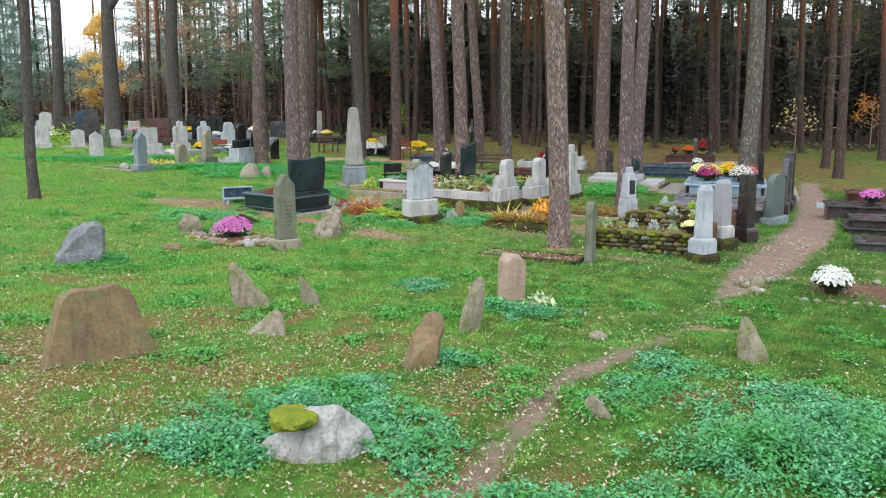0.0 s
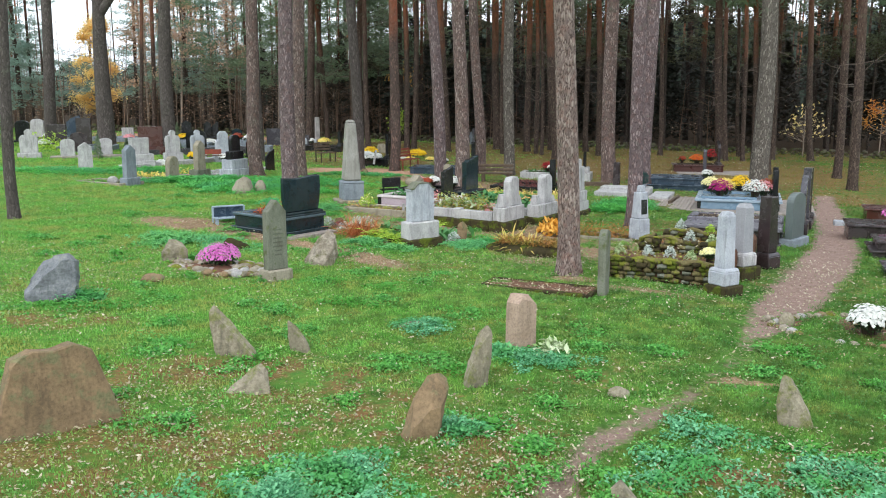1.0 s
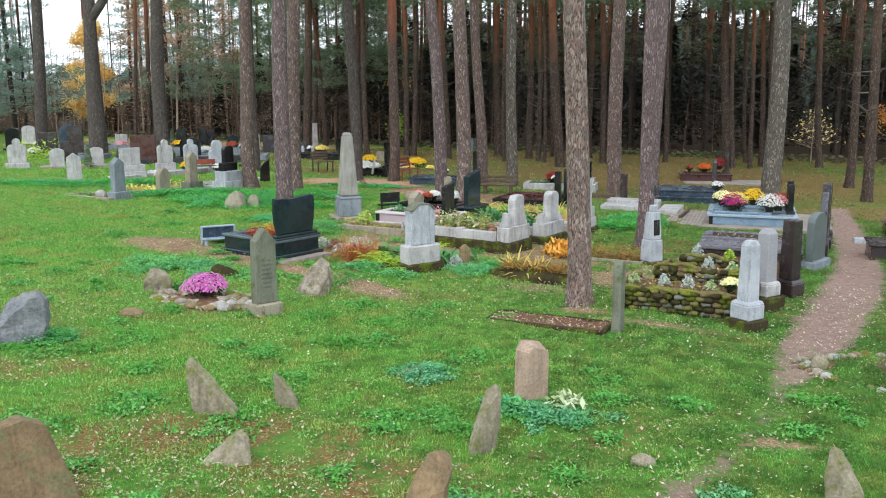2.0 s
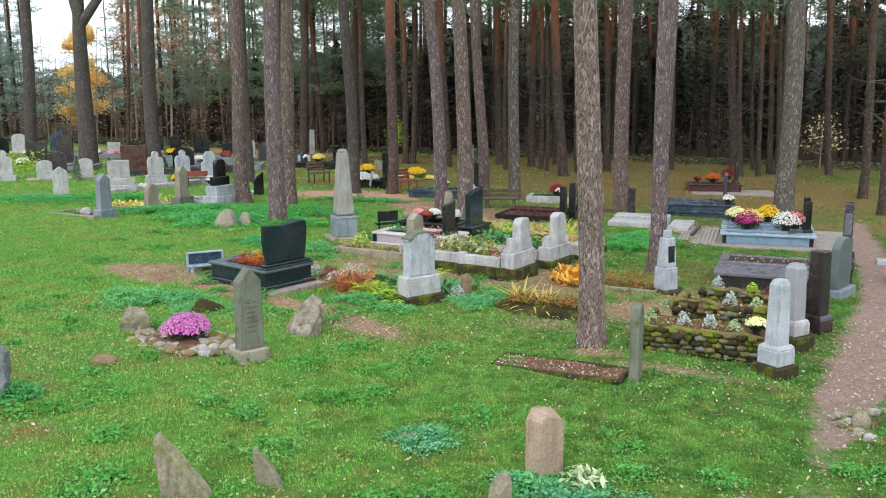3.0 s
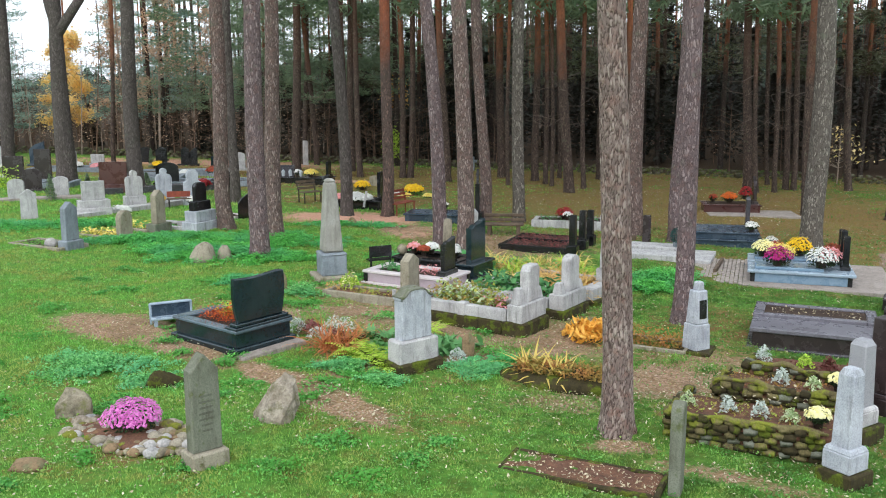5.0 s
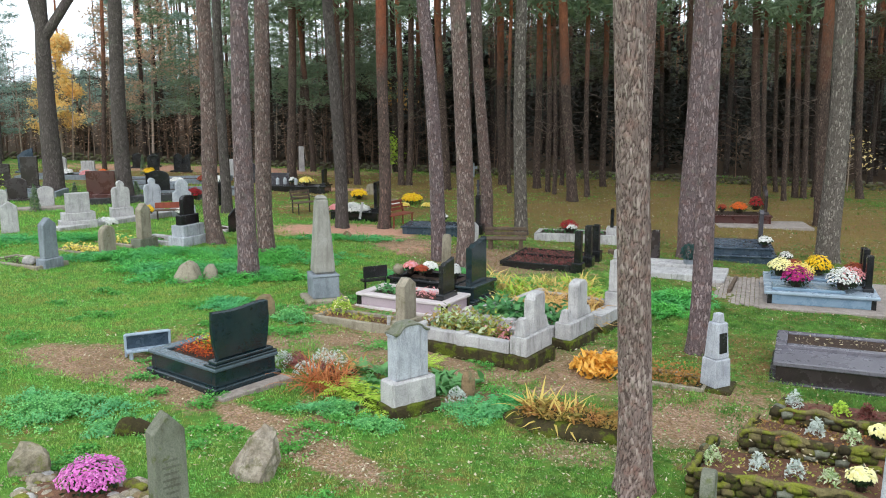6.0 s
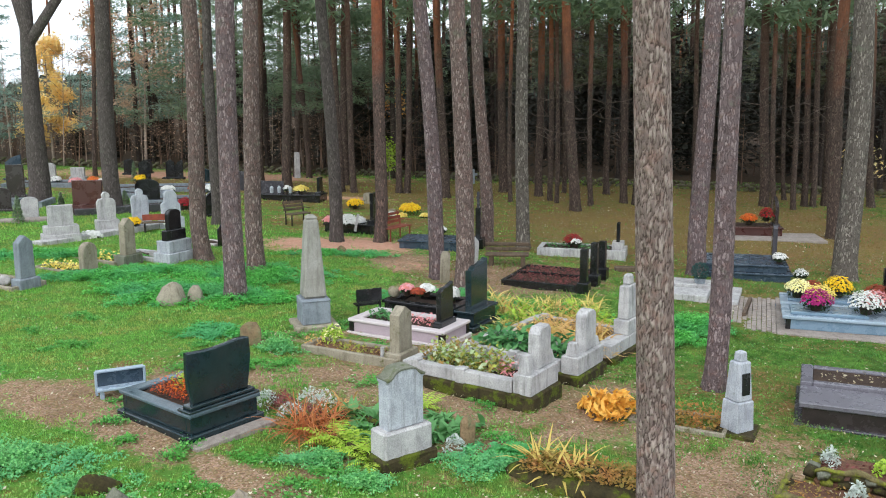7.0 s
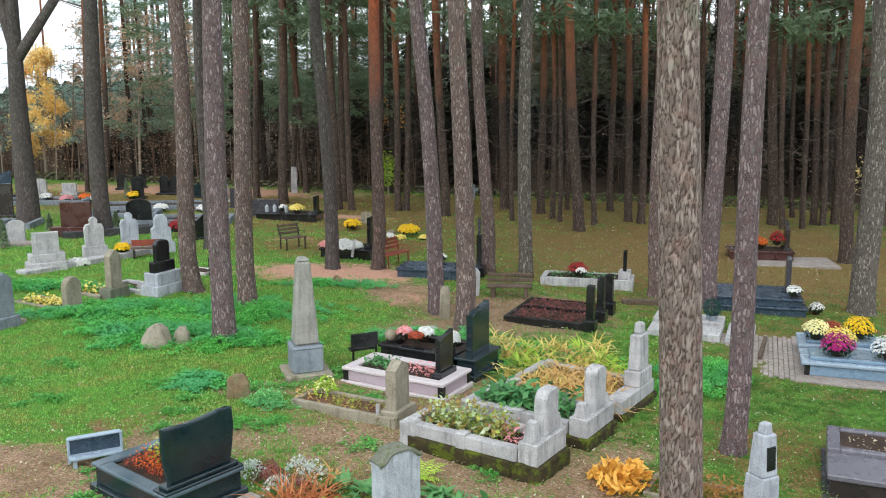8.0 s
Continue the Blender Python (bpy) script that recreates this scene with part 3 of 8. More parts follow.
def build_ground():
    xs = np.concatenate([np.linspace(-500, -60, 12), np.linspace(-50, -14.5, 30), np.arange(-14, 14, 0.14), np.linspace(14.5, 50, 30), np.linspace(60, 500, 12)])
    ys = np.concatenate([np.linspace(-200, -5, 10), np.arange(-3, 34, 0.14), np.linspace(34.6, 70, 50), np.linspace(75, 700, 25)])
    gx, gy = np.meshgrid(xs, ys)
    x, y = gx.ravel(), gy.ravel()
    p, b, s, l = masks(x, y)
    near = (np.abs(x) < 60) & (np.abs(y) < 80)
    z = -0.0265 * np.clip(x, -40, 40) + np.where(near, swell(x, y), 0) - 0.05 * p * near - 0.015 * b
    nx, ny = len(xs), len(ys)
    i = (np.arange(ny - 1)[:, None] * nx + np.arange(nx - 1)[None, :]).ravel()
    faces = np.stack([i, i + 1, i + 1 + nx, i + nx], 1)
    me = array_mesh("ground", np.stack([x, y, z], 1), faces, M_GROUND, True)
    # "deep" marks the floor behind the wall that gets the painted shade
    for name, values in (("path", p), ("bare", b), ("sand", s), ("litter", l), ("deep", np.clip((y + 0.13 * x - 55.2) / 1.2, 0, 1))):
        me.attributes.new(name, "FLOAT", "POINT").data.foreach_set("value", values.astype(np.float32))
    tagged(new("ground", me), "uneven green lawn with bare soil, sand and a trodden path", "ground", kind="structure")


build_ground()


# ---- small growth: grass, herbs, fallen leaves ----
def scatter(n, x0, x1, y0, y1):
    return rng.uniform(x0, x1, n), rng.uniform(y0, y1, n)


def blades(x, y, height, width, lean=0.8):
    """One bent triangle a blade."""
    n = len(x)
    a, b = rng.uniform(0, 2 * math.pi, n), rng.uniform(0, 2 * math.pi, n)
    h = height * rng.uniform(0.5, 1.3, n)
    z = -0.0265 * x + swell(x, y) - 0.01
    v = np.empty((n, 3, 3))
    v[:, 0] = np.stack([x - width * np.cos(a), y - width * np.sin(a), z], 1)
    v[:, 1] = np.stack([x + width * np.cos(a), y + width * np.sin(a), z], 1)
    out = h * lean * rng.uniform(0.2, 1.0, n)
    v[:, 2] = np.stack([x + out * np.cos(b), y + out * np.sin(b), z + h], 1)
    return v


# flat stonework that no grass grows through: x, y, turn in degrees, x0, x1, y0, y1
STONEWORK = [(7.4, 27.2, 70, -1.75, 1.65, -3.45, 1.75), (11.4, 37.8, -8, -1.65, 1.65, -0.75, 0.95), (6.2, 28.6, 68, -0.45, 1.25, -0.95, 1.45), (9.35, 26.3, 71, -1.25, 1.25, -0.5, 2.1), (2.52, 14.75, 65, -0.36, 0.36, 0.1, 2.02), (-0.7, 23.15, 62, -0.36, 0.36, -0.2, 1.97), (-3.95, 16.05, -22, -0.9, 0.9, -0.45, 0.45)]


def on_stonework(x, y):
    hit = np.zeros(len(x), bool)
    for px, py, turn, x0, x1, y0, y1 in STONEWORK:
        c, q = math.cos(radians(turn)), math.sin(radians(turn))
        u, v = (x - px) * c + (y - py) * q, -(x - px) * q + (y - py) * c
        hit |= (u > x0) & (u < x1) & (v > y0) & (v < y1)
    return hit


def build_dry_grass():
    """Thin straw-coloured grass on the needle-strewn ground under the pines."""
    x, y = scatter(90000, -20, 24, 27, 55)
    p, b, s, l = masks(x, y)
    keep = (rng.uniform(0, 1, len(x)) < 1.3 * l - 0.2 - np.maximum(s, p)) & ~on_stonework(x, y)
    v = blades(x[keep], y[keep], 0.07, 0.014, 1.4)
    me = array_mesh("dry_grass", v.reshape(-1, 3), np.arange(len(v) * 3).reshape(-1, 3), M_DRYGRASS)
    tagged(new("dry_grass", me), "thin yellowed grass among needles under the pines", "grass", kind="stuff")


def build_grass():
    sets = []
    for x0, x1, y0, y1, density, h, w in ((-6.5, 6.5, 2.8, 10, 1850, 0.05, 0.006), (-9, 9, 10, 17, 1150, 0.055, 0.008), (-12, 12, 17, 25, 950, 0.055, 0.009), (-17, 15, 25, 34, 560, 0.06, 0.012), (-24, 22, 34, 57, 170, 0.08, 0.02)):
        x, y = scatter(int((x1 - x0) * (y1 - y0) * density), x0, x1, y0, y1)
        p, b, s, l = masks(x, y)
        worn = np.maximum.reduce([p * 1.7, b * 1.35, s * 1.3, l * np.where(y > 28, 1.5, 0.92)])
        patchy = 0.42 * (np.sin(5.1 * x + 2.2 * np.sin(1.7 * y)) * np.sin(4.3 * y + 1.9 * np.sin(2.1 * x))) + 0.22 * np.sin(1.3 * x - 0.4 * y + 1) * np.sin(0.9 * y + 0.8 * x)
        keep = rng.uniform(0, 1, len(x)) > worn + 0.1 + 1.25 * patchy
        keep &= (rng.uniform(0, 1, len(x)) < np.clip(np.minimum(x - x0, x1 - x) / 2.5, 0.1, 1) * np.clip((y - 2.8) / 2.2, 0.1, 1)) & ~on_stonework(x, y)
        sets.append(blades(x[keep], y[keep], h, w))
    v = np.concatenate(sets)
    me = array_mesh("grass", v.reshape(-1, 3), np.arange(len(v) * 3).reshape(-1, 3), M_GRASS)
    tagged(new("grass", me), "short uneven green lawn grass", "grass", kind="stuff")


def leaf_quads(c, size, tilt, slim=0.62):
    """Pointed four-cornered leaves at centres c."""
    n = len(c)
    a = rng.uniform(0, 2 * math.pi, n)
    t = rng.uniform(-tilt, tilt, n)
    s = size * rng.uniform(0.6, 1.3, n)
    u = np.stack([np.cos(a) * np.cos(t), np.sin(a) * np.cos(t), np.sin(t)], 1) * s[:, None]
    r = rng.uniform(-tilt, tilt, n)
    w = np.stack([-np.sin(a) * np.cos(r), np.cos(a) * np.cos(r), np.sin(r)], 1) * (slim * s)[:, None]
    return np.stack([c - u, c + w * 0.9 - u * 0.1, c + u, c - w * 0.9 - u * 0.1], 1)


def needle_spikes(c, length, width):
    """One slim triangle a spray of needles, lying rather flat."""
    n = len(c)
    a, t = rng.uniform(0, 2 * math.pi, n), rng.normal(0.05, 0.35, n)
    s = length * rng.uniform(0.5, 1.3, n)
    u = np.stack([np.cos(a) * np.cos(t), np.sin(a) * np.cos(t), np.sin(t)], 1) * s[:, None]
    w = np.stack([-np.sin(a), np.cos(a), rng.normal(0, 0.6, n)], 1) * (width * rng.uniform(0.6, 1.3, n))[:, None]
    return np.stack([c - u * 0.5 - w, c - u * 0.5 + w, c + u * 0.5], 1)


# herb patches: x, y, half-length, half-width, height, plants
ELDER = [(3.1, 6.5, 1.5, 0.95, 0.34, 250), (3.9, 7.4, 0.8, 0.5, 0.24, 50), (-1.1, 7.3, 1.1, 0.5, 0.2, 90), (-0.3, 6.7, 0.5, 0.5, 0.14, 40), (-1.7, 6.5, 0.4, 0.5, 0.14, 30), (-2.0, 6.6, 0.7, 0.35, 0.18, 40), (1.0, 5.5, 1.6, 0.5, 0.13, 90), (1.2, 11.2, 0.5, 0.32, 0.12, 34), (0.65, 11.4, 0.3, 0.25, 0.1, 22), (2.45, 8.95, 0.45, 0.4, 0.12, 26), (2.0, 8.15, 0.6, 0.45, 0.11, 30), (3.4, 8.1, 0.6, 0.45, 0.12, 34), (-0.3, 12.5, 0.35, 0.3, 0.13, 30)]
ELDER += [(-5.25, 13.6, 0.35, 0.3, 0.16, 36), (-5.4, 18.7, 0.9, 0.6, 0.2, 120), (-4.3, 18.1, 0.6, 0.4, 0.1, 40), (0.5, 18.9, 0.6, 0.35, 0.14, 60), (-1.6, 18.85, 0.5, 0.25, 0.13, 44), (-0.9, 18.25, 0.35, 0.22, 0.13, 34), (-0.9, 8.0, 0.4, 0.35, 0.14, 40), (-3.0, 23.8, 0.35, 0.35, 0.2, 40), (0.1, 8.9, 0.3, 0.25, 0.12, 24)]
NETTLE = [(-6.4, 28.0, 1.6, 1.1, 0.22, 420), (-4.3, 27.6, 1.0, 0.8, 0.2, 200), (-8.4, 29.4, 1.4, 0.5, 0.2, 200), (-10.5, 32.0, 2.2, 0.7, 0.22, 240), (-4.6, 30.0, 1.8, 1.3, 0.2, 300), (-7.0, 30.2, 1.6, 0.8, 0.18, 220),
          (-13.5, 31.5, 2.0, 0.8, 0.2, 200), (-4.4, 24.8, 0.7, 0.5, 0.16, 80), (-0.3, 27.9, 1.4, 0.8, 0.2, 160), (1.6, 26.8, 1.1, 0.8, 0.24, 50), (5.2, 25.8, 0.9, 0.7, 0.3, 130), (4.5, 24.9, 0.7, 0.5, 0.22, 90), (0.9, 19.2, 0.5, 0.3, 0.14, 40),
          (2.6, 26.6, 1.2, 0.7, 0.24, 50), (-3.0, 33.2, 1.6, 0.5, 0.14, 120)]


def herbs(name, patches, per, size, material, label):
    cs = []
    for x, y, lx, ly, h, n in patches:
        n = int(n * 1.5)
        a = rng.uniform(0, 2 * math.pi, n)
        r = np.sqrt(rng.uniform(0, 1, n)) * rng.uniform(0.6, 1.25, n) * (1 + 0.3 * np.sin(3 * a + x) + 0.2 * np.sin(7 * a + y))
        px, py = x + lx * r * np.cos(a), y + ly * r * np.sin(a)
        ph = h * rng.uniform(0.45, 1.25, n) * np.clip(1.1 - 0.5 * r, 0.3, 1.1)
        k = per
        ox, oy = rng.normal(0, 0.05 + 0.2 * size, (n, k)), rng.normal(0, 0.05 + 0.2 * size, (n, k))
        oz = rng.uniform(0.25, 1.0, (n, k)) * ph[:, None]
        X, Y = px[:, None] + ox, py[:, None] + oy
        cs.append(np.stack([X, Y, -0.0265 * X + swell(X, Y) + oz], 2).reshape(-1, 3))
    c = np.concatenate(cs)
    q = leaf_quads(c, size, 0.7)
    me = array_mesh(name, q.reshape(-1, 3), np.arange(len(q) * 4).reshape(-1, 4), material)
    tagged(new(name, me), label, "ground cover", kind="stuff")


build_grass()
build_dry_grass()


def build_weeds():
    sets = []
    for x0, x1, y0, y1, density, s in ((-6.5, 6.5, 2.8, 10, 900, 0.014), (-9, 9, 10, 17, 620, 0.017), (-12, 12, 17, 25, 330, 0.02), (-17, 15, 25, 34, 150, 0.027)):
        x, y = scatter(int((x1 - x0) * (y1 - y0) * density), x0, x1, y0, y1)
        p, b, sd, l = masks(x, y)
        rough = 0.5 + 0.5 * np.sin(3.3 * x + 2 * np.sin(1.3 * y)) * np.sin(2.9 * y + 1.4 * np.sin(1.9 * x))
        keep = rng.uniform(0, 1, len(x)) < np.clip(np.minimum(x - x0, x1 - x) / 2.5, 0.1, 1) * np.clip((y - 2.8) / 2.2, 0.1, 1) * rough * (1.05 - np.maximum.reduce([p * 1.1, b, sd, 0.5 * l]))
        keep &= ~on_stonework(x, y)
        x, y = x[keep], y[keep]
        c = np.stack([x, y, -0.0265 * x + swell(x, y) + rng.uniform(0.012, 0.06, len(x))], 1)
        sets.append(leaf_quads(c, s, 0.7, 0.8))
    q = np.concatenate(sets)
    me = array_mesh("lawn_weeds", q.reshape(-1, 3), np.arange(len(q) * 4).reshape(-1, 4), M_WEED)
    tagged(new("lawn_weeds", me), "small broad-leaved weeds and clover in the lawn", "weeds", kind="stuff")


build_weeds()
herbs("ground_elder", [q for q in ELDER if q[1] < 15], 46, 0.021, M_ELDER, "blue-green leafy ground elder in low patches")
herbs("garden_herbs", [q for q in ELDER if q[1] > 15], 46, 0.021, M_HERBMIX, "fresh green leafy herbs in low patches")
g = random.Random(23)
CLUMPS = []
for _ in range(120):
    x, y = g.uniform(-8.5, 1.0), g.uniform(7.5, 26.0)
    w = g.uniform(0.12, 0.42)
    CLUMPS.append((x, y, w, w * g.uniform(0.6, 1.0), g.uniform(0.05, 0.11), int(30 * w) + 5))
for _ in range(40):
    x, y = g.uniform(0.0, 5.5), g.uniform(5.0, 14.0)
    w = g.uniform(0.1, 0.3)
    CLUMPS.append((x, y, w, w * g.uniform(0.6, 1.0), g.uniform(0.05, 0.1), int(30 * w) + 4))
herbs("lawn_herbs", CLUMPS, 22, 0.024, M_LAWNHERB, "scattered low clumps of leafy herbs in the lawn")
herbs("nettle_patch", NETTLE, 36, 0.027, M_NETTLE, "fresh green low herbs spreading under the pines")


def build_fallen():
    x, y = [], []
    for x0, x1, y0, y1, n in ((-5.5, 5.5, 4, 10, 46000), (-9, 9, 10, 18, 40000), (-12, 11, 18, 28, 12000), (-12, 14, 28, 40, 9000), (-16, 22, 40, 55, 9000)):
        a, b = scatter(n, x0, x1, y0, y1)
        p, br, s, l = masks(a, b)
        keep = rng.uniform(0, 1, n) < 0.07 + 0.75 * l + 0.8 * br + 0.3 * p + 0.16 * np.sin(1.3 * a + 2) * np.sin(1.7 * b)
        x.append(a[keep]), y.append(b[keep])
    x, y = np.concatenate(x), np.concatenate(y)
    c = np.stack([x, y, -0.0265 * x + swell(x, y) + rng.uniform(0.012, 0.055, len(x))], 1)
    q = leaf_quads(c, 0.019 * rng.uniform(0.5, 1.3, len(c)) * np.interp(y, [11, 45], [1.0, 1.7]), 0.6)
    q[:, 0, 2] += rng.uniform(0, 0.012, len(q))
    me = array_mesh("fallen_leaves", q.reshape(-1, 3), np.arange(len(q) * 4).reshape(-1, 4), M_FALLEN)
    tagged(new("fallen_leaves", me), "pale yellow and brown leaves fallen on the lawn", "leaves", kind="stuff")


build_fallen()


# ---- trees ----
def trunk_mesh(name, dia, lean, height, material, near=False, seed=0, bend=0.0):
    """A tapered, slightly wandering trunk with a flared foot."""
    seg = 120 if near else 14
    step = 0.019 if near else 0.5
    tall = 7.0 if near else height
    zs = np.concatenate([np.arange(-0.15, tall, step), np.arange(tall, height + 0.5, 1.0)]) if near else np.concatenate([np.array([-0.15, 0.0, 0.12, 0.3, 0.6]), np.arange(1.0, height, step * 2)])
    a = np.arange(seg) * 2 * math.pi / seg
    r0 = dia / 2
    rows = []
    for z in zs:
        r = r0 * (1 - 0.55 * max(z, 0) / height) + 0.22 * r0 * math.exp(-max(z, 0) / 0.22)
        cx = lean * z + bend * math.sin(z * 0.45 + seed) * 0.06 * min(1, z)
        cy = 0.05 * math.sin(z * 0.33 + seed * 2) * min(1, z * 0.5)
        lobes = 1 + 0.10 * math.exp(-max(z, 0) / 0.25) * np.sin(a * 5 + seed) + 0.025 * np.sin(a * 3 + z * 0.7 + seed)
        rows.append(np.stack([cx + r * lobes * np.cos(a), cy + r * lobes * np.sin(a), np.full(seg, z)], 1))
    v = np.concatenate(rows)
    crack = np.ones(len(v))
    tone = np.ones(len(v)) * 0.5
    if near:
        n_rows = len(zs)
        for j in range(n_rows):
            z = zs[j]
            for i in range(seg):
                q = Vector((math.cos(a[i]) * r0 * 26, math.sin(a[i]) * r0 * 26, z * 8.4 + seed))
                q += noise.noise_vector(q * 0.8) * 0.5 + noise.noise_vector(q * 2.6) * 0.22
                d, cells = noise.voronoi(q)
                c = min(1.0, (d[1] - d[0]) * 3.2)
                tone_here = (math.sin(cells[0].x * 12.99 + cells[0].y * 78.2 + cells[0].z * 37.7) * 43758.5) % 1.0
                k = j * seg + i
                crack[k], tone[k] = c, tone_here
        push = 0.006 * np.minimum(crack * 2.4, 1) * (0.8 + 0.4 * tone)
        out = np.concatenate([np.stack([np.cos(a), np.sin(a), np.zeros(seg)], 1)] * n_rows)
        v = v + out * (push - 0.012)[:, None]
    n = len(zs)
    i = np.arange(n - 1)[:, None] * seg
    j = np.arange(seg)[None, :]
    f = np.stack([i + j, i + (j + 1) % seg, i + seg + (j + 1) % seg, i + seg + j], 2).reshape(-1, 4)
    me = array_mesh(name, v, f, material, True)
    if near:
        me.attributes.new("crack", "FLOAT", "POINT").data.foreach_set("value", crack.astype(np.float32))
        me.attributes.new("tone", "FLOAT", "POINT").data.foreach_set("value", tone.astype(np.float32))
    return me


def stick(bm, p, q, r0, r1, sides=5):
    """A thin tapered rod."""
    p, q = Vector(p), Vector(q)
    z = (q - p).normalized()
    x = z.orthogonal().normalized()
    y = z.cross(x)
    a = [bm.verts.new(p + (x * math.cos(t) + y * math.sin(t)) * r0) for t in np.arange(sides) * 2 * math.pi / sides]
    b = [bm.verts.new(q + (x * math.cos(t) + y * math.sin(t)) * r1) for t in np.arange(sides) * 2 * math.pi / sides]
    for i in range(sides):
        bm.faces.new((a[i], a[(i + 1) % sides], b[(i + 1) % sides], b[i]))
    bm.faces.new(b)


def crown_mesh(name, z0, z1, spread, limbs, seed):
    """Clumps of needles on upswept limbs."""
    r = np.random.default_rng(seed)
    cs = []
    for i in range(limbs):
        z = z0 + (z1 - z0) * (i + r.uniform(0, 1)) / limbs
        reach = spread * (1 - 0.65 * (z - z0) / (z1 - z0)) * r.uniform(0.6, 1.1)
        az = r.uniform(0, 2 * math.pi)
        for t in np.linspace(0.35, 1, 5):
            c = np.array([math.cos(az) * reach * t, math.sin(az) * reach * t, z + reach * 0.28 * t * t])
            cs.append(c + r.normal(0, 0.34, (12, 3)) * np.array([1, 1, 0.5]))
    c = np.concatenate(cs)
    q = leaf_quads(c, 0.3, 0.9, 0.24)
    return array_mesh(name, q.reshape(-1, 3), np.arange(len(q) * 4).reshape(-1, 4), M_NEEDLE)


def limbs_mesh(z0, z1, spread, limbs, seed, dead=0):
    """The limbs that carry the crown, and dry stubs lower down."""
    r = random.Random(seed)
    bm = bmesh.new()
    for i in range(limbs // 2):
        z, az = z0 + (z1 - z0) * i / (limbs // 2), r.uniform(0, 6.28)
        e = spread * (1 - 0.6 * (z - z0) / (z1 - z0))
        stick(bm, (0, 0, z), (math.cos(az) * e, math.sin(az) * e, z + e * 0.3), 0.05, 0.012)
    for i in range(dead):
        z, az, e = r.uniform(2.5, z0), r.uniform(0, 6.28), r.uniform(0.4, 1.7)
        m = (math.cos(az) * e * 0.6, math.sin(az) * e * 0.6, z + r.uniform(-0.4, 0.5))
        stick(bm, (0, 0, z), m, 0.02, 0.013, 4)
        stick(bm, m, (math.cos(az + 0.3) * e, math.sin(az + 0.3) * e, m[2] + r.uniform(-0.5, 0.5)), 0.013, 0.006, 4)
        stick(bm, m, (math.cos(az - 0.5) * e * 0.9, math.sin(az - 0.5) * e * 0.9, m[2] + r.uniform(-0.1, 0.2)), 0.01, 0.005, 4)
    me = bpy.data.meshes.new("branchwork")
    bm.to_mesh(me)
    bm.free()
    me.materials.append(M_DRYTWIG)
    return me


CROWNS = [crown_mesh("crown", 11.5, 20.0, 2.6, 15, 40 + i) for i in range(3)]
BRANCHES = [limbs_mesh(10.5, 19.0, 2.3, 16, 60 + i, 0) for i in range(3)]
BRANCHES_DRY = [limbs_mesh(9.0, 19.0, 2.3, 16, 70 + i, 9) for i in range(3)]
EDGE_CROWNS = [crown_mesh("crown", 7.2, 17.0, 2.9, 14, 50 + i) for i in range(3)]


def pine(x, y, dia, lean, material, label, near=False, seed=0, bend=1.0, dry=False, height=20.0, group="pines among the graves"):
    t = thing("pine_tree", x, y, 0, label, "tree", group)
    for name, me in (("trunk", trunk_mesh("trunk", dia, lean, height, material, near, seed, bend)), ("branchwork", (BRANCHES_DRY if dry else BRANCHES)[seed % 3]), ("crown", CROWNS[seed % 3])):
        ob = new(name, me)
        ob.parent = t
        if name != "trunk":
            tagged(ob, kind="stuff")
            ob.matrix_basis = pose(lean * 11, 0, 0, 0, 0, seed * 47)
    return t


GREY = "tall pine with thick grey-brown plated bark beside graves"
RUDDY = "tall pine with reddish flaking bark at the forest edge"
pine(2.22, 16.51, 0.41, -0.042, M_BARK_NEAR, "pine with deeply cracked pale grey plated bark", True, 1, 0.4)
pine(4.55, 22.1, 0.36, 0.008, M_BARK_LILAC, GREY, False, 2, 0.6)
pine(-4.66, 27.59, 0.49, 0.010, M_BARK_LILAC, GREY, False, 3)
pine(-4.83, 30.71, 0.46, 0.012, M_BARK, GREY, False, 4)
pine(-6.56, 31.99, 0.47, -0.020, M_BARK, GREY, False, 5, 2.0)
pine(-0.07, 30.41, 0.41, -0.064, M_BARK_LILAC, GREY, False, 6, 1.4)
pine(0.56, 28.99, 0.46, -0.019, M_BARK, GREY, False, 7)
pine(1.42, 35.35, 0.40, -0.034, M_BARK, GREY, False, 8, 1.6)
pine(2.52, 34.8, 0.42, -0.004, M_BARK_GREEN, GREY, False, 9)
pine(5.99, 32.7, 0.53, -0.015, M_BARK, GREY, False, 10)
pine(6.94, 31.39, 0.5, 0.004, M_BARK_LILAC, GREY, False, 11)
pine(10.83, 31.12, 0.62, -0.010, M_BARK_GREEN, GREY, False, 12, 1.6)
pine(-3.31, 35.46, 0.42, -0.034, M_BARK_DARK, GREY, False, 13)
pine(-1.94, 35.6, 0.40, 0.012, M_BARK_RUST, RUDDY, False, 14)
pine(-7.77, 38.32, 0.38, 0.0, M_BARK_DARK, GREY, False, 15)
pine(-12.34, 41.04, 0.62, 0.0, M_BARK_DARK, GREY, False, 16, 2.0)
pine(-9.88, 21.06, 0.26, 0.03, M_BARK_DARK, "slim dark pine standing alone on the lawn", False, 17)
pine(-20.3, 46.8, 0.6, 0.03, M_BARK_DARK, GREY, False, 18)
pine(14.66, 32.4, 0.36, -0.024, M_BARK_RED, RUDDY, False, 19, 0.6, True)


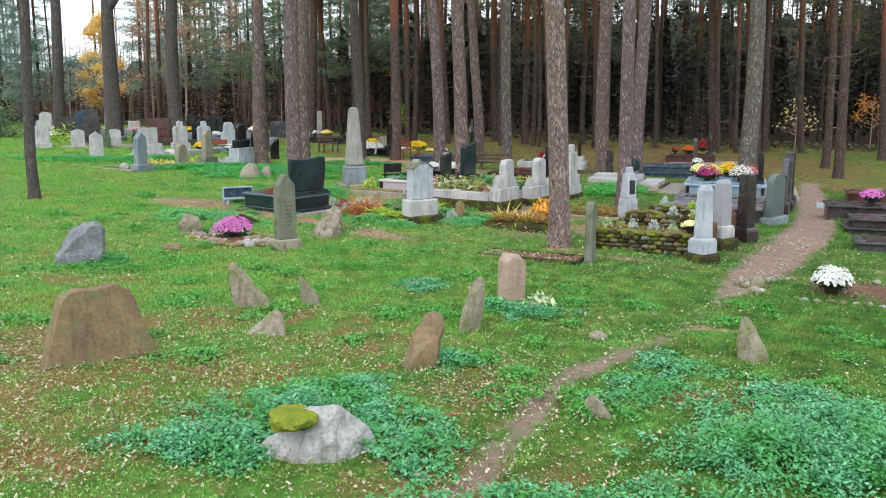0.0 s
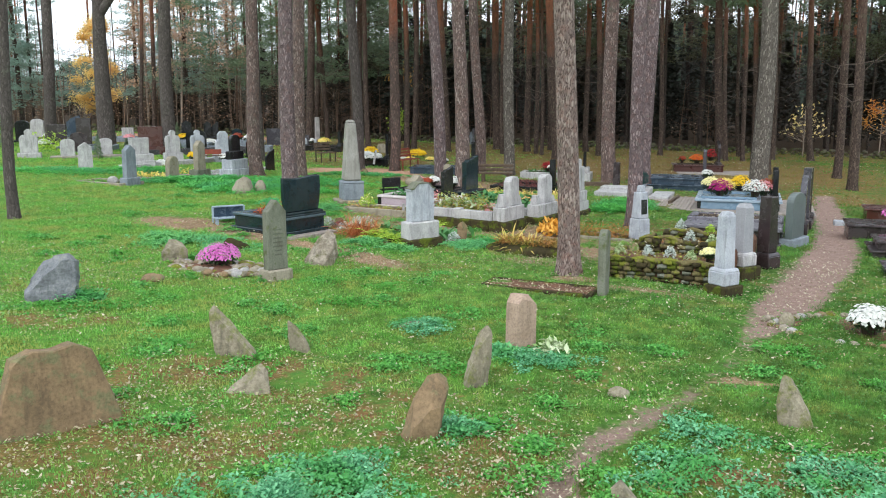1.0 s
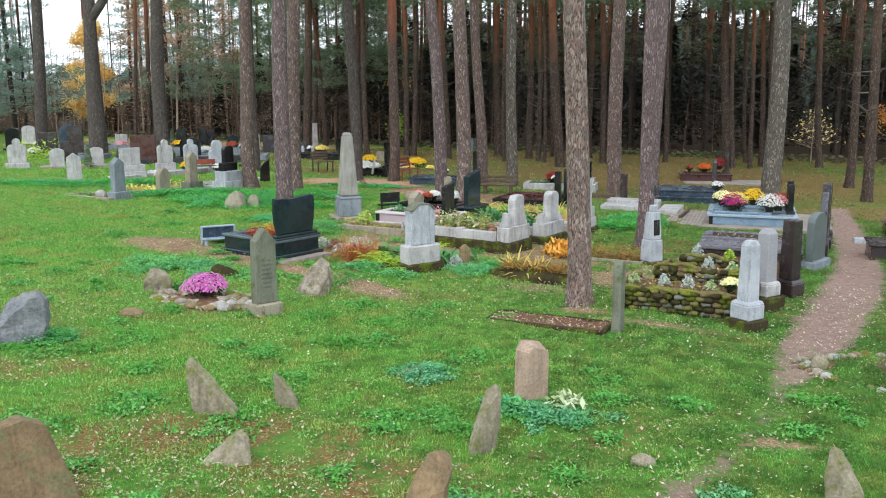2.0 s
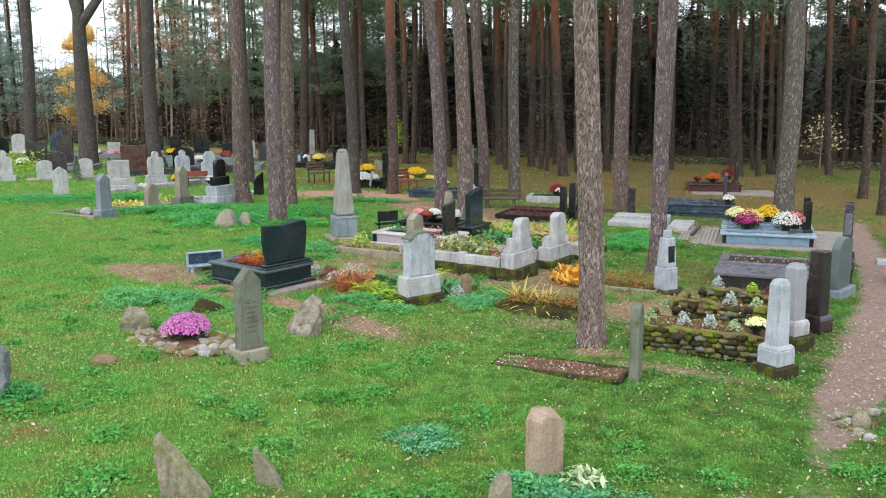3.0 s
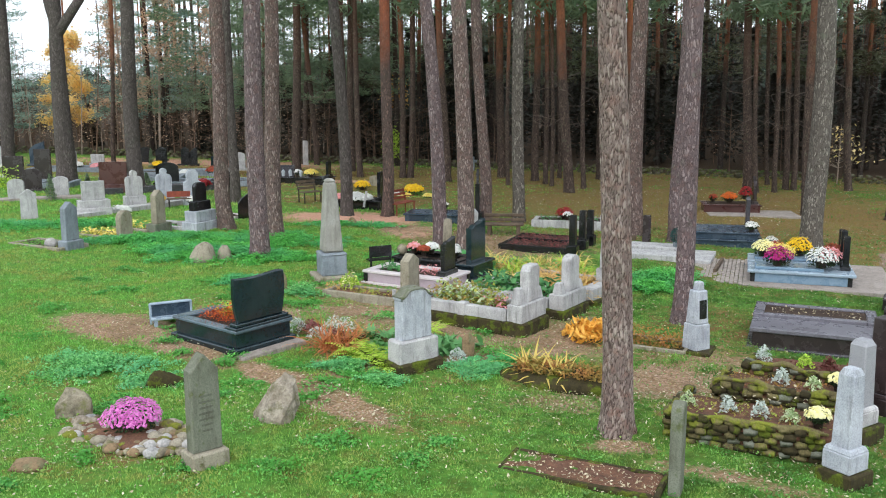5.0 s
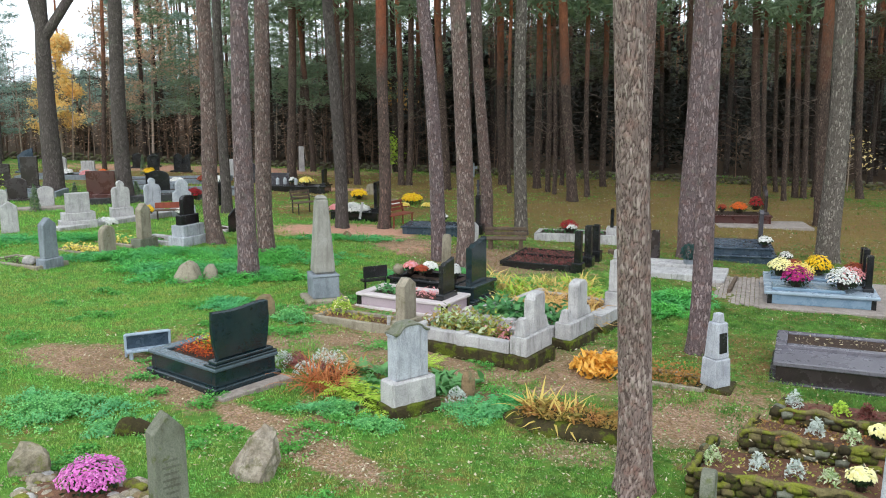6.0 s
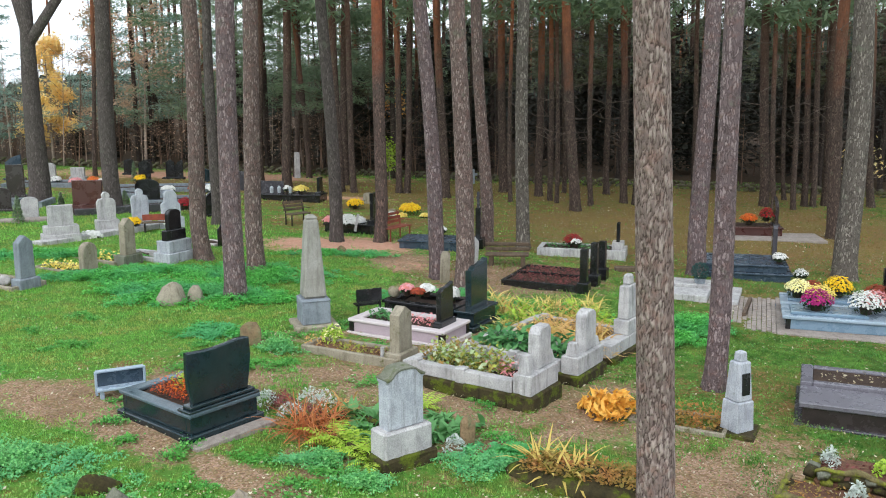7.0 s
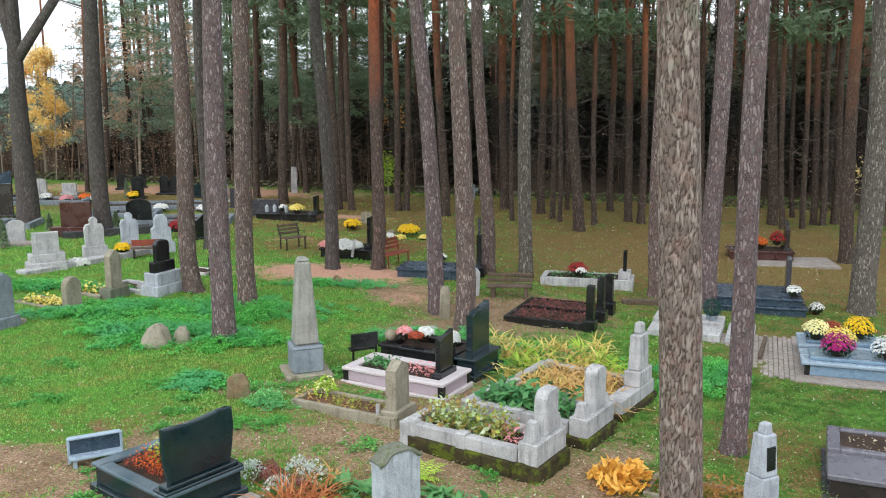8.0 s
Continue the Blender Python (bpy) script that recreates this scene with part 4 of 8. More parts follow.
def forked_pine(x, y):
    """Two stems that part above a thick bole."""
    t = thing("pine_tree", x, y, 0, "thick grey pine that forks into two stems", "tree", "pines among the graves")
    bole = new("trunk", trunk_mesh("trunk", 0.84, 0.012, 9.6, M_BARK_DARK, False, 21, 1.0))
    bole.parent = t
    bm = bmesh.new()
    stick(bm, (0.08, 0, 6.4), (-0.7, 0, 10.0), 0.24, 0.2, 10)
    stick(bm, (-0.7, 0, 10.0), (-1.0, 0.2, 20.0), 0.2, 0.06, 10)
    stick(bm, (0.08, 0, 6.2), (1.9, -0.1, 8.6), 0.22, 0.17, 10)
    stick(bm, (1.9, -0.1, 8.6), (3.6, -0.3, 12.5), 0.17, 0.13, 10)
    stick(bm, (3.6, -0.3, 12.5), (4.2, -0.3, 20.0), 0.14, 0.04, 10)
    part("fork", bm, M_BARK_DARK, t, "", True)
    ob = new("crown", CROWNS[1])
    ob.parent = t
    ob.matrix_basis = pose(0, 0, 2)


forked_pine(-15.97, 42.89)

# forest edge: x, y, trunk diameter, lean
EDGE = [(4.54, 48.62, 0.36, -0.004), (4.84, 46.91, 0.24, -0.01), (5.03, 46.11, 0.19, -0.012), (5.88, 49.96, 0.21, -0.02), (5.51, 43.9, 0.45, -0.065), (6.42, 45.51, 0.23, -0.023), (7.91, 49.88, 0.31, -0.01), (8.09, 46.7, 0.34, -0.033), (8.53, 46.27, 0.33, -0.007), (11.66, 48.41, 0.25, -0.02), (14.26, 46.58, 0.43, -0.047), (14.28, 45.49, 0.23, -0.051), (16.11, 49.05, 0.21, -0.063), (15.18, 45.62, 0.23, -0.036), (16.17, 46.84, 0.29, -0.043), (16.42, 46.56, 0.26, -0.033), (17.27, 47.32, 0.34, -0.019), (13.59, 38.13, 0.45, -0.024), (19.17, 46.93, 0.34, -0.075)]
EDGE += [(-7.43, 50.27, 0.46, 0.03), (-7.76, 54.83, 0.29, 0.05), (-7, 54.46, 0.3, -0.056), (-4.71, 48.71, 0.41, -0.016), (-4.77, 51.56, 0.38, 0.016), (-4.02, 48.44, 0.3, -0.02), (-2.9, 51.01, 0.27, 0.018), (-1.95, 48.76, 0.31, -0.008), (-1.61, 48.81, 0.31, 0.031), (0.18, 47.26, 0.39, -0.039), (2.97, 49.9, 0.42, -0.016), (3.03, 46.32, 0.19, -0.003), (-9.07, 52.17, 0.33, 0.03), (-17.74, 53.01, 0.23, 0.052), (-18.75, 58.33, 0.3, 0.04), (16.21, 37.14, 0.34, -0.014), (21.36, 42.7, 0.39, -0.054), (23.5, 45, 0.4, 0.01), (25, 49, 0.36, -0.01), (-26, 52, 0.4, 0.01), (-29.5, 50, 0.44, 0)]
for i, (x, y, d, lean) in enumerate(EDGE):
    t = thing("pine_tree", x, y, 0, RUDDY, "tree", "pines of the forest edge")
    ob = new("trunk", trunk_mesh("trunk", d, lean, 20.0, M_BARK_RED, False, 30 + i, 0.8))
    ob.parent = t
    for name, me in (("branchwork", BRANCHES_DRY[i % 3]), ("crown", (CROWNS if x < -10 else EDGE_CROWNS)[i % 3])):
        ob = new(name, me)
        ob.parent = t
        ob.matrix_basis = pose(lean * 8, 0, 0, 0, 0, (i * 73) % 360)
        tagged(ob, kind="stuff")


# ---- the woods behind ----
def build_woods():
    n = 520
    y = 54 + 70 * rng.uniform(0, 1, n)
    x = rng.uniform(-0.72, 0.72, n) * y * 1.05
    keep = ~((y < 60) & (x < -14) & (rng.uniform(0, 1, n) < 0.6))
    keep &= ~((x / y < -0.335) & (x / y > -0.45) & (rng.uniform(0, 1, n) < 0.85))
    keep &= ~((x / y < -0.1) & (rng.uniform(0, 1, n) < 0.35))
    x, y = x[keep], y[keep]
    n = len(x)
    r = rng.uniform(0.06, 0.17, n)
    lean = rng.normal(0, 0.014, n)
    h = 22.0
    seg = 7
    a = np.arange(seg) * 2 * math.pi / seg
    levels = np.array([-0.3, 0.4, 5.0, 11.0, h])
    v = np.empty((n, len(levels), seg, 3))
    for j, z in enumerate(levels):
        rr = r * (1 - 0.5 * max(z, 0) / h) * (1.25 if j == 0 else 1)
        v[:, j, :, 0] = x[:, None] + lean[:, None] * z + rr[:, None] * np.cos(a)
        v[:, j, :, 1] = y[:, None] + rr[:, None] * np.sin(a)
        v[:, j, :, 2] = (-0.0265 * np.clip(x, -40, 40) + z)[:, None]
    m = len(levels)
    base = np.arange(n)[:, None, None] * m * seg + np.arange(m - 1)[None, :, None] * seg
    j = np.arange(seg)[None, None, :]
    f = np.stack([base + j, base + (j + 1) % seg, base + seg + (j + 1) % seg, base + seg + j], 3).reshape(-1, 4)
    tagged(new("forest_trunks", array_mesh("forest_trunks", v.reshape(-1, 3), f, M_BARK_FAR, True)), "crowded slim pine trunks deep in the woods", "forest", kind="stuff")

    # far pines: needle boughs round their stems, open where the sky shows in the west
    n = 340
    ty = 54 + 44 * rng.uniform(0, 1, n) ** 1.2
    ratio = np.where(np.arange(n) < 150, rng.uniform(-0.6, -0.03, n), rng.uniform(-0.6, 0.6, n))
    tx = ratio * ty
    ty = ty - 0.12 * np.clip(tx - 5, 0, 30)
    per, spikes = 22, 90
    low = np.interp(ratio, [-0.42, -0.2, 0.0, 0.25], [2.0, 3.2, 4.4, 4.8])
    top = 8.0 + 0.105 * (ty - 6)
    bz = low[:, None] + (top - low)[:, None] * rng.uniform(0, 1, (n, per))
    az = rng.uniform(0, 2 * math.pi, (n, per))
    reach = rng.uniform(0.9, 2.3, (n, per)) * np.clip(1.25 - 0.5 * (bz - low[:, None]) / (top - low)[:, None], 0.5, 1.2)
    lift = (bz - 3.0) / (ty - 4)[:, None]
    gap = (ratio > -0.44)[:, None] & (ratio < -0.345)[:, None] & (lift > 0.03 + 0.012 * np.sin(60 * ratio)[:, None])
    gap |= (lift > 0.055) & (rng.uniform(0, 1, (n, per)) < np.interp(ratio, [-0.3, -0.1, 0.05], [0.45, 0.35, 0.1])[:, None])
    gap |= ((ty < 63) & (tx > -26) & (tx < -15))[:, None] & (rng.uniform(0, 1, (n, per)) < 0.8)
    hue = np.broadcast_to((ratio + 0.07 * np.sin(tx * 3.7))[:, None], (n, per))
    bx, by = np.broadcast_to(tx[:, None], (n, per)), np.broadcast_to(ty[:, None], (n, per))
    # haze of the open west painted in: needle colours dim towards the east
    for lo, hi, mat, label in ((-9, -0.26, M_NEEDLE_HAZED, "blue-green pine boughs far back in the woods, paled with haze"), (-0.26, -0.04, M_NEEDLE, "grey-green pine boughs far back in the woods"), (-0.04, 9, M_NEEDLE_OLIVE, "dull olive-green pine boughs far back in the woods")):
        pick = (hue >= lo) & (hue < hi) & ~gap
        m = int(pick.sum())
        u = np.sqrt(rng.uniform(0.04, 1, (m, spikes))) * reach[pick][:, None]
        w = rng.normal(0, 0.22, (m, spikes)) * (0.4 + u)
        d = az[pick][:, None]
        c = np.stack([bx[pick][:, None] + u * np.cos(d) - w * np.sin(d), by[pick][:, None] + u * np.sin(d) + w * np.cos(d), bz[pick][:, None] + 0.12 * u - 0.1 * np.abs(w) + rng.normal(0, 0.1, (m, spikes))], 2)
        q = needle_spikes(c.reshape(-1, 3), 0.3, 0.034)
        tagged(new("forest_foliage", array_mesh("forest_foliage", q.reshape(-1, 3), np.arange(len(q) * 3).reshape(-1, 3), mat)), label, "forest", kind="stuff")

    # bare brown saplings low in the woods
    g = random.Random(11)
    for count, lo, hi, tall, mat, label in ((46, -0.45, -0.1, (4.0, 9.5), M_TWIG, "bare pale saplings behind the wall"), (230, -0.55, 0.04, (1.6, 7.0), M_BROWNTWIG, "bare brown undergrowth behind the wall"), (26, 0.0, 0.52, (1.2, 4.0), M_BROWNTWIG, "dry brown twigs under the dark pines")):
        bm = bmesh.new()
        for _ in range(count):
            sy = g.uniform(57, 72)
            sx = g.uniform(lo, hi) * sy
            sy -= 0.14 * max(0, sx - 5)
            h, lean = g.uniform(*tall), g.uniform(-0.1, 0.1)
            z0 = gz(sx, sy)
            stick(bm, (sx, sy, z0 - 0.1), (sx + lean * h, sy, z0 + h), g.uniform(0.02, 0.05), 0.01, 4)
            for _ in range(12):
                z, az, e = g.uniform(0.15, 0.95) * h, g.uniform(0, 6.28), g.uniform(0.4, 1.5)
                m = (sx + lean * z + math.cos(az) * e, sy + math.sin(az) * e, z0 + z + e * g.uniform(-0.1, 0.7))
                stick(bm, (sx + lean * z, sy, z0 + z), m, 0.014, 0.007, 3)
                stick(bm, m, (m[0] + math.cos(az + 0.6) * e * 0.5, m[1] + math.sin(az + 0.6) * e * 0.5, m[2] + e * g.uniform(-0.15, 0.35)), 0.009, 0.004, 3)
        single("bare_undergrowth", bm, mat, pose(0, 0, 0), label, "saplings", "", "stuff")

    # pale leaves left on the undergrowth
    k = 9000
    ly = rng.uniform(57.2, 63.0, k)
    lx = np.where(rng.uniform(0, 1, k) < 0.9, rng.uniform(-0.52, -0.12, k), rng.uniform(-0.12, 0.5, k)) * ly
    patch = np.sin(1.9 * lx + 1.0) * np.sin(0.8 * lx + 2.0 * ly)
    lz = -0.0265 * lx + 0.7 + 2.6 * rng.uniform(0, 1, k) ** 1.2
    ly = ly - 0.14 * np.clip(lx - 5, 0, 40)
    on = patch > rng.uniform(-0.3, 0.9, k)
    q = leaf_quads(np.stack([lx, ly, lz], 1)[on], 0.075, 0.5)
    tagged(new("undergrowth_leaves", array_mesh("undergrowth_leaves", q.reshape(-1, 3), np.arange(len(q) * 4).reshape(-1, 4), M_BROWNLEAF)), "pale rusty leaves left on the undergrowth", "leaves", kind="stuff")

    # young spruces that close the view between the trunks; near-black needles hold the shade
    s = 520
    sy = 60.5 + 46 * rng.uniform(0, 1, s) ** 1.6
    sx = rng.uniform(-0.74, 0.74, s) * sy * 1.05
    sh = rng.uniform(3.5, 12.0, s)
    sh = sh * np.interp(sx / sy, [-0.3, -0.05, 0.1], [0.36, 0.66, 0.95])
    sh = np.where((sx / sy > -0.46) & (sx / sy < -0.33), np.minimum(sh, 3.2), sh)
    sy = np.where(sx > 5, sy - 0.14 * (sx - 5), sy)
    few = rng.uniform(0, 1, s) < np.interp(sx / sy, [-0.3, -0.1, 0.02], [0.4, 0.75, 1.0])
    sx, sy, sh = sx[few], sy[few], sh[few]
    s = len(sx)
    u = rng.uniform(0, 1, (s, 560)) ** 0.8
    az = rng.uniform(0, 2 * math.pi, (s, 560))
    rad = (1 - u) * sh[:, None] * 0.24 * rng.uniform(0.45, 1.05, (s, 560))
    c = np.stack([sx[:, None] + rad * np.cos(az), sy[:, None] + rad * np.sin(az), 0.15 + u * sh[:, None] - rad * 0.25], 2).reshape(-1, 3)
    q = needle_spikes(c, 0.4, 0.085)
    tagged(new("spruce_thicket", array_mesh("spruce_thicket", q.reshape(-1, 3), np.arange(len(q) * 3).reshape(-1, 3), M_SPRUCE)), "young spruces filling the woods, forest shade in their near-black colour", "forest", kind="stuff")


build_woods()


def backdrop():
    """A dark treeline far behind everything."""
    bm = bmesh.new()
    a = np.linspace(-1.2, 1.2, 700)
    lo = [bm.verts.new((150 * math.sin(t), 150 * math.cos(t), -3)) for t in a]
    hi = [bm.verts.new((150 * math.sin(t), 150 * math.cos(t), float(np.interp(t, [-0.42, -0.36, -0.1, 0.05], [6.2, 6.4, 8.6, 14.0])) + 0.5 * math.sin(31 * t) + 0.5 * math.sin(77 * t) + 0.5 * math.sin(190 * t + 1) + random.Random(i).uniform(-0.6, 0.6))) for i, t in enumerate(a)]
    for i in range(len(a) - 1):
        bm.faces.new((lo[i], lo[i + 1], hi[i + 1], hi[i]))
    single("backdrop", bm, weathered("far_woods", rgb(62, 74, 64), rgb(44, 52, 45), rgb(30, 32, 28), rgb(78, 92, 78), 0.5, 2.0, 1.0, 0.0), pose(0, 0, 0), "dark distant edge of the woods", "backdrop", "", "structure")


backdrop()


def leafy_tree(name, x, y, h, z0, spread, n, material, label, lean=0.0):
    t = thing(name, x, y, 0, label, "tree")
    bm = bmesh.new()
    r = random.Random(int(x * 10))
    stick(bm, (0, 0, -0.1), (lean * h * 0.6, 0, h * 0.6), 0.09 if name != "bush" else 0.035, 0.05 if name != "bush" else 0.025, 8)
    stick(bm, (lean * h * 0.6, 0, h * 0.6), (lean * h, 0, h), 0.05 if name != "bush" else 0.025, 0.01, 6)
    tips = []
    thin = 0.4 if name == "bush" else 1.0
    for i in range(34):
        z, az = r.uniform(z0, h * 0.95), r.uniform(0, 6.28)
        e = spread * (1.05 - 0.75 * (z - z0) / (h - z0)) * r.uniform(0.5, 1)
        tip = (lean * z + math.cos(az) * e, math.sin(az) * e, z + e * 0.35)
        stick(bm, (lean * z, 0, z), tip, 0.035 * thin, 0.01 * thin, 4)
        tips.append((tip, e))
    part("trunk", bm, M_TWIG, t)
    g = np.random.default_rng(int(abs(x) * 100))
    cs = [np.array(tips[i % 34][0]) * np.array([1, 1, 1]) * g.uniform(0.5, 1.05, 1) * np.array([1, 1, 0]) + np.array([0, 0, tips[i % 34][0][2] * 1.0]) + g.normal(0, 0.2, 3) for i in range(n)]
    q = leaf_quads(np.array(cs), 0.10, 0.9)
    ob = new("crown", array_mesh("crown", q.reshape(-1, 3), np.arange(len(q) * 4).reshape(-1, 4), material))
    ob.parent = t
    return t


leafy_tree("larch_tree", -22.9, 60.0, 7.4, 0.8, 2.1, 9000, M_YELLOWLEAF, "bright yellow autumn tree beyond the wall")
leafy_tree("birch_tree", -19.6, 60.0, 10.0, 2.0, 2.6, 2200, M_BROWNLEAF, "nearly bare rusty tree with pale limbs")
leafy_tree("birch_tree", -17.2, 59.2, 9.6, 3.0, 2.4, 1900, M_BROWNLEAF, "nearly bare rusty tree with pale limbs", 0.05)
leafy_tree("birch_tree", -14.2, 60.5, 9.0, 3.5, 2.2, 1200, M_BROWNLEAF, "nearly bare rusty tree with pale limbs", -0.03)
leafy_tree("bush", -2.7, 57.5, 5.2, 3.2, 0.9, 300, M_ORANGELEAF, "thin orange autumn bush beside the wall")
leafy_tree("bush", -2.75, 54.5, 2.1, 0.5, 0.55, 420, M_FERN, "small yellow-green sapling before the wall")
leafy_tree("bush", 25.0, 51.5, 2.9, 1.2, 1.7, 420, M_ORANGELEAF, "thin orange autumn bush beside the wall")
leafy_tree("bush", 20.0, 50.0, 3.0, 0.8, 1.6, 160, M_YELLOWLEAF, "sparse yellow saplings at the wood's edge")


def stone_wall():
    """A low dry wall of rounded field stones along the edge of the woods."""
    line = [(-60, 61.0), (-21.6, 58.4), (-2.4, 55.8), (18.6, 51.9), (34, 48.0)]
    r = random.Random(5)
    bm = bmesh.new()
    for (ax, ay), (bx, by) in zip(line, line[1:]):
        d = math.hypot(bx - ax, by - ay)
        k = int(d / 0.42)
        for i in range(k):
            for c in range(3):
                s = (i + r.uniform(0.3, 0.7) + 0.5 * (c % 2)) / k
                w, h = r.uniform(0.13, 0.24), r.uniform(0.07, 0.12)
                x, y = ax + (bx - ax) * s, ay + (by - ay) * s + r.uniform(-0.1, 0.1)
                m = pose(x, y, gz(x, y) + 0.05 + c * 0.14, r.uniform(-15, 15), r.uniform(-15, 15), r.uniform(0, 180)) @ Matrix.Diagonal((w, w * 0.8, h, 1))
                bmesh.ops.create_icosphere(bm, subdivisions=1, radius=1.0, matrix=m)
    roughen(bm, 0.07, 0.22, 3)
    single("stone_wall", bm, M_WALL, pose(0, 0, 0), "low mossy dry wall of field stones along the woods", "wall", "", "structure", True)


stone_wall()


# ---- field stones ----
def field_stone(x, y, rot, pts, thick, lean, material, label, seed=0, amp=0.02, sink=0.08, name="grave_marker_stone", group="old field-stone markers", chips=9):
    """A rough upright slab: an outline with thickness and broken corners, leaning by (sideways, backwards) degrees, sunk in the soil."""
    bm = bmesh.new()
    prism(bm, pts, -thick / 2, thick / 2, thick * 0.08)
    r = random.Random(seed * 7 + 1)
    zm = max(p[1] for p in pts)
    for _ in range(chips):
        d = Vector((r.uniform(-1, 1), r.choice((-1, -1, 1)) * r.uniform(0.5, 1.2), r.uniform(-0.15, 0.9))).normalized()
        reach = max(d.dot(v.co) for v in bm.verts)
        cut = d * (reach - thick * r.uniform(0.1, 0.34))
        g = bmesh.ops.bisect_plane(bm, geom=bm.verts[:] + bm.edges[:] + bm.faces[:], plane_co=cut, plane_no=d, clear_outer=True)
        rim = [e for e in g["geom_cut"] if isinstance(e, bmesh.types.BMEdge)]
        if rim:
            bmesh.ops.contextual_create(bm, geom=rim)
    bmesh.ops.triangulate(bm, faces=bm.faces[:])
    for _ in range(3):
        bmesh.ops.subdivide_edges(bm, edges=[e for e in bm.edges if e.calc_length() > 0.07], cuts=1)
        bmesh.ops.triangulate(bm, faces=bm.faces[:])
    roughen(bm, amp * 0.55, 0.13, seed)
    bmesh.ops.recalc_face_normals(bm, faces=bm.faces[:])
    m = pose(x, y, gz(x, y) - sink, lean[1], lean[0], rot) @ Matrix.Diagonal((1, 1, 0.9, 1))
    return single(name, bm, material, m, label, "stone", group, "", False)


def boulder(name, x, y, sx, sy, sz, rot, material, label, seed=0, dz=0.0, group="", category="stone", sub=3, amp=0.22):
    bm = bmesh.new()
    bmesh.ops.create_icosphere(bm, subdivisions=sub, radius=1.0)
    roughen(bm, amp, 0.9, seed)
    for v in bm.verts:
        v.co = Vector((v.co.x * sx, v.co.y * sy, v.co.z * sz))
    return single(name, bm, material, pose(x, y, gz(x, y) + dz, 0, 0, rot), label, category, group, "", True)


field_stone(-3.56, 8.72, 40, [(-0.6, 0), (0.6, 0.0), (0.5, 0.42), (0.36, 0.88), (0.2, 0.97), (0.02, 0.93), (-0.16, 0.96), (-0.33, 0.9), (-0.47, 0.46)], 0.2, (0, -6), M_FIELD, "broad brown trapezoid field stone standing in grass", 1, 0.016, chips=1)
field_stone(-0.26, 8.78, 24, [(-0.18, 0), (0.12, 0), (0.2, 0.16), (0.32, 0.66), (0.28, 0.72), (0.12, 0.7), (-0.04, 0.44)], 0.2, (2, -4), M_FIELD, "narrow brown field stone leaning sideways", 2, 0.02)
field_stone(0.33, 10.3, 18, [(-0.16, 0), (0.12, 0), (0.15, 0.4), (0.16, 0.78), (0.12, 0.84), (0.02, 0.66), (-0.08, 0.34)], 0.16, (2, -4), M_FIELD_GREY, "thin pointed grey field stone", 3, 0.018)
field_stone(0.94, 11.72, 40, [(-0.16, 0), (0.16, 0), (0.16, 0.72), (0.1, 0.84), (-0.08, 0.86), (-0.15, 0.74)], 0.26, (3, -3), M_FIELD_ROSE, "blocky tan field stone with a sloping top", 4, 0.01, chips=4)
field_stone(3.45, 9.35, -25, [(-0.14, 0), (0.18, 0), (0.14, 0.2), (0.03, 0.46), (-0.07, 0.66), (-0.12, 0.6), (-0.17, 0.3)], 0.13, (-4, -6), M_FIELD_GREY, "pale pointed field stone beside the path", 5, 0.018)
field_stone(-2.5, 11.08, -16, [(-0.2, 0), (0.34, 0), (0.27, 0.14), (0.08, 0.4), (-0.1, 0.66), (-0.22, 0.8), (-0.25, 0.66), (-0.23, 0.3)], 0.13, (-6, -6), M_FIELD_GREY, "leaning wedge-shaped field stone", 6, 0.022)
field_stone(-2.05, 9.85, 24, [(-0.26, 0), (0.2, 0), (0.22, 0.3), (0.16, 0.42), (0.02, 0.34), (-0.12, 0.22), (-0.24, 0.14)], 0.2, (0, -22), M_FIELD_GREY, "small hollowed field stone lying low", 7, 0.03)
field_stone(-1.75, 11.4, -14, [(-0.11, 0), (0.13, 0), (0.08, 0.25), (0.0, 0.42), (-0.08, 0.52), (-0.12, 0.3)], 0.08, (-10, 0), M_FIELD_GREY, "small pointed slate splinter", 8, 0.014)
field_stone(-5.69, 13.5, 15, [(-0.34, 0), (0.3, 0), (0.36, 0.4), (0.36, 0.72), (0.24, 0.84), (0.02, 0.82), (-0.2, 0.64), (-0.34, 0.32)], 0.3, (0, -8), M_FIELD_BLUE, "blue-grey hunched field stone", 9, 0.05, chips=5)
field_stone(1.42, 7.45, -30, [(-0.1, 0), (0.14, 0), (0.08, 0.16), (-0.04, 0.34), (-0.1, 0.32), (-0.13, 0.15)], 0.08, (-14, -8), M_FIELD_GREY, "small grey shard beside the path", 10, 0.014)
field_stone(-5.75, 10.75, 0, [(-0.14, 0), (0.14, 0), (0.1, 0.25), (0.0, 0.34), (-0.12, 0.25)], 0.14, (0, 0), M_FIELD_BLUE, "small grey upright stone", 11, 0.02)
field_stone(-2.3, 16.68, -14, [(-0.3, 0), (0.26, 0), (0.3, 0.34), (0.24, 0.7), (0.08, 0.78), (-0.04, 0.62), (-0.14, 0.4), (-0.28, 0.16)], 0.36, (4, -6), M_FIELD_ROUGH, "angular grey stone with a broken top", 12, 0.05, chips=12)
field_stone(-4.85, 16.6, 25, [(-0.24, 0), (0.22, 0), (0.22, 0.32), (0.12, 0.5), (-0.06, 0.54), (-0.22, 0.3)], 0.22, (0, -8), M_FIELD_GREY, "rounded mossy stone behind the pebble bed", 13, 0.04)
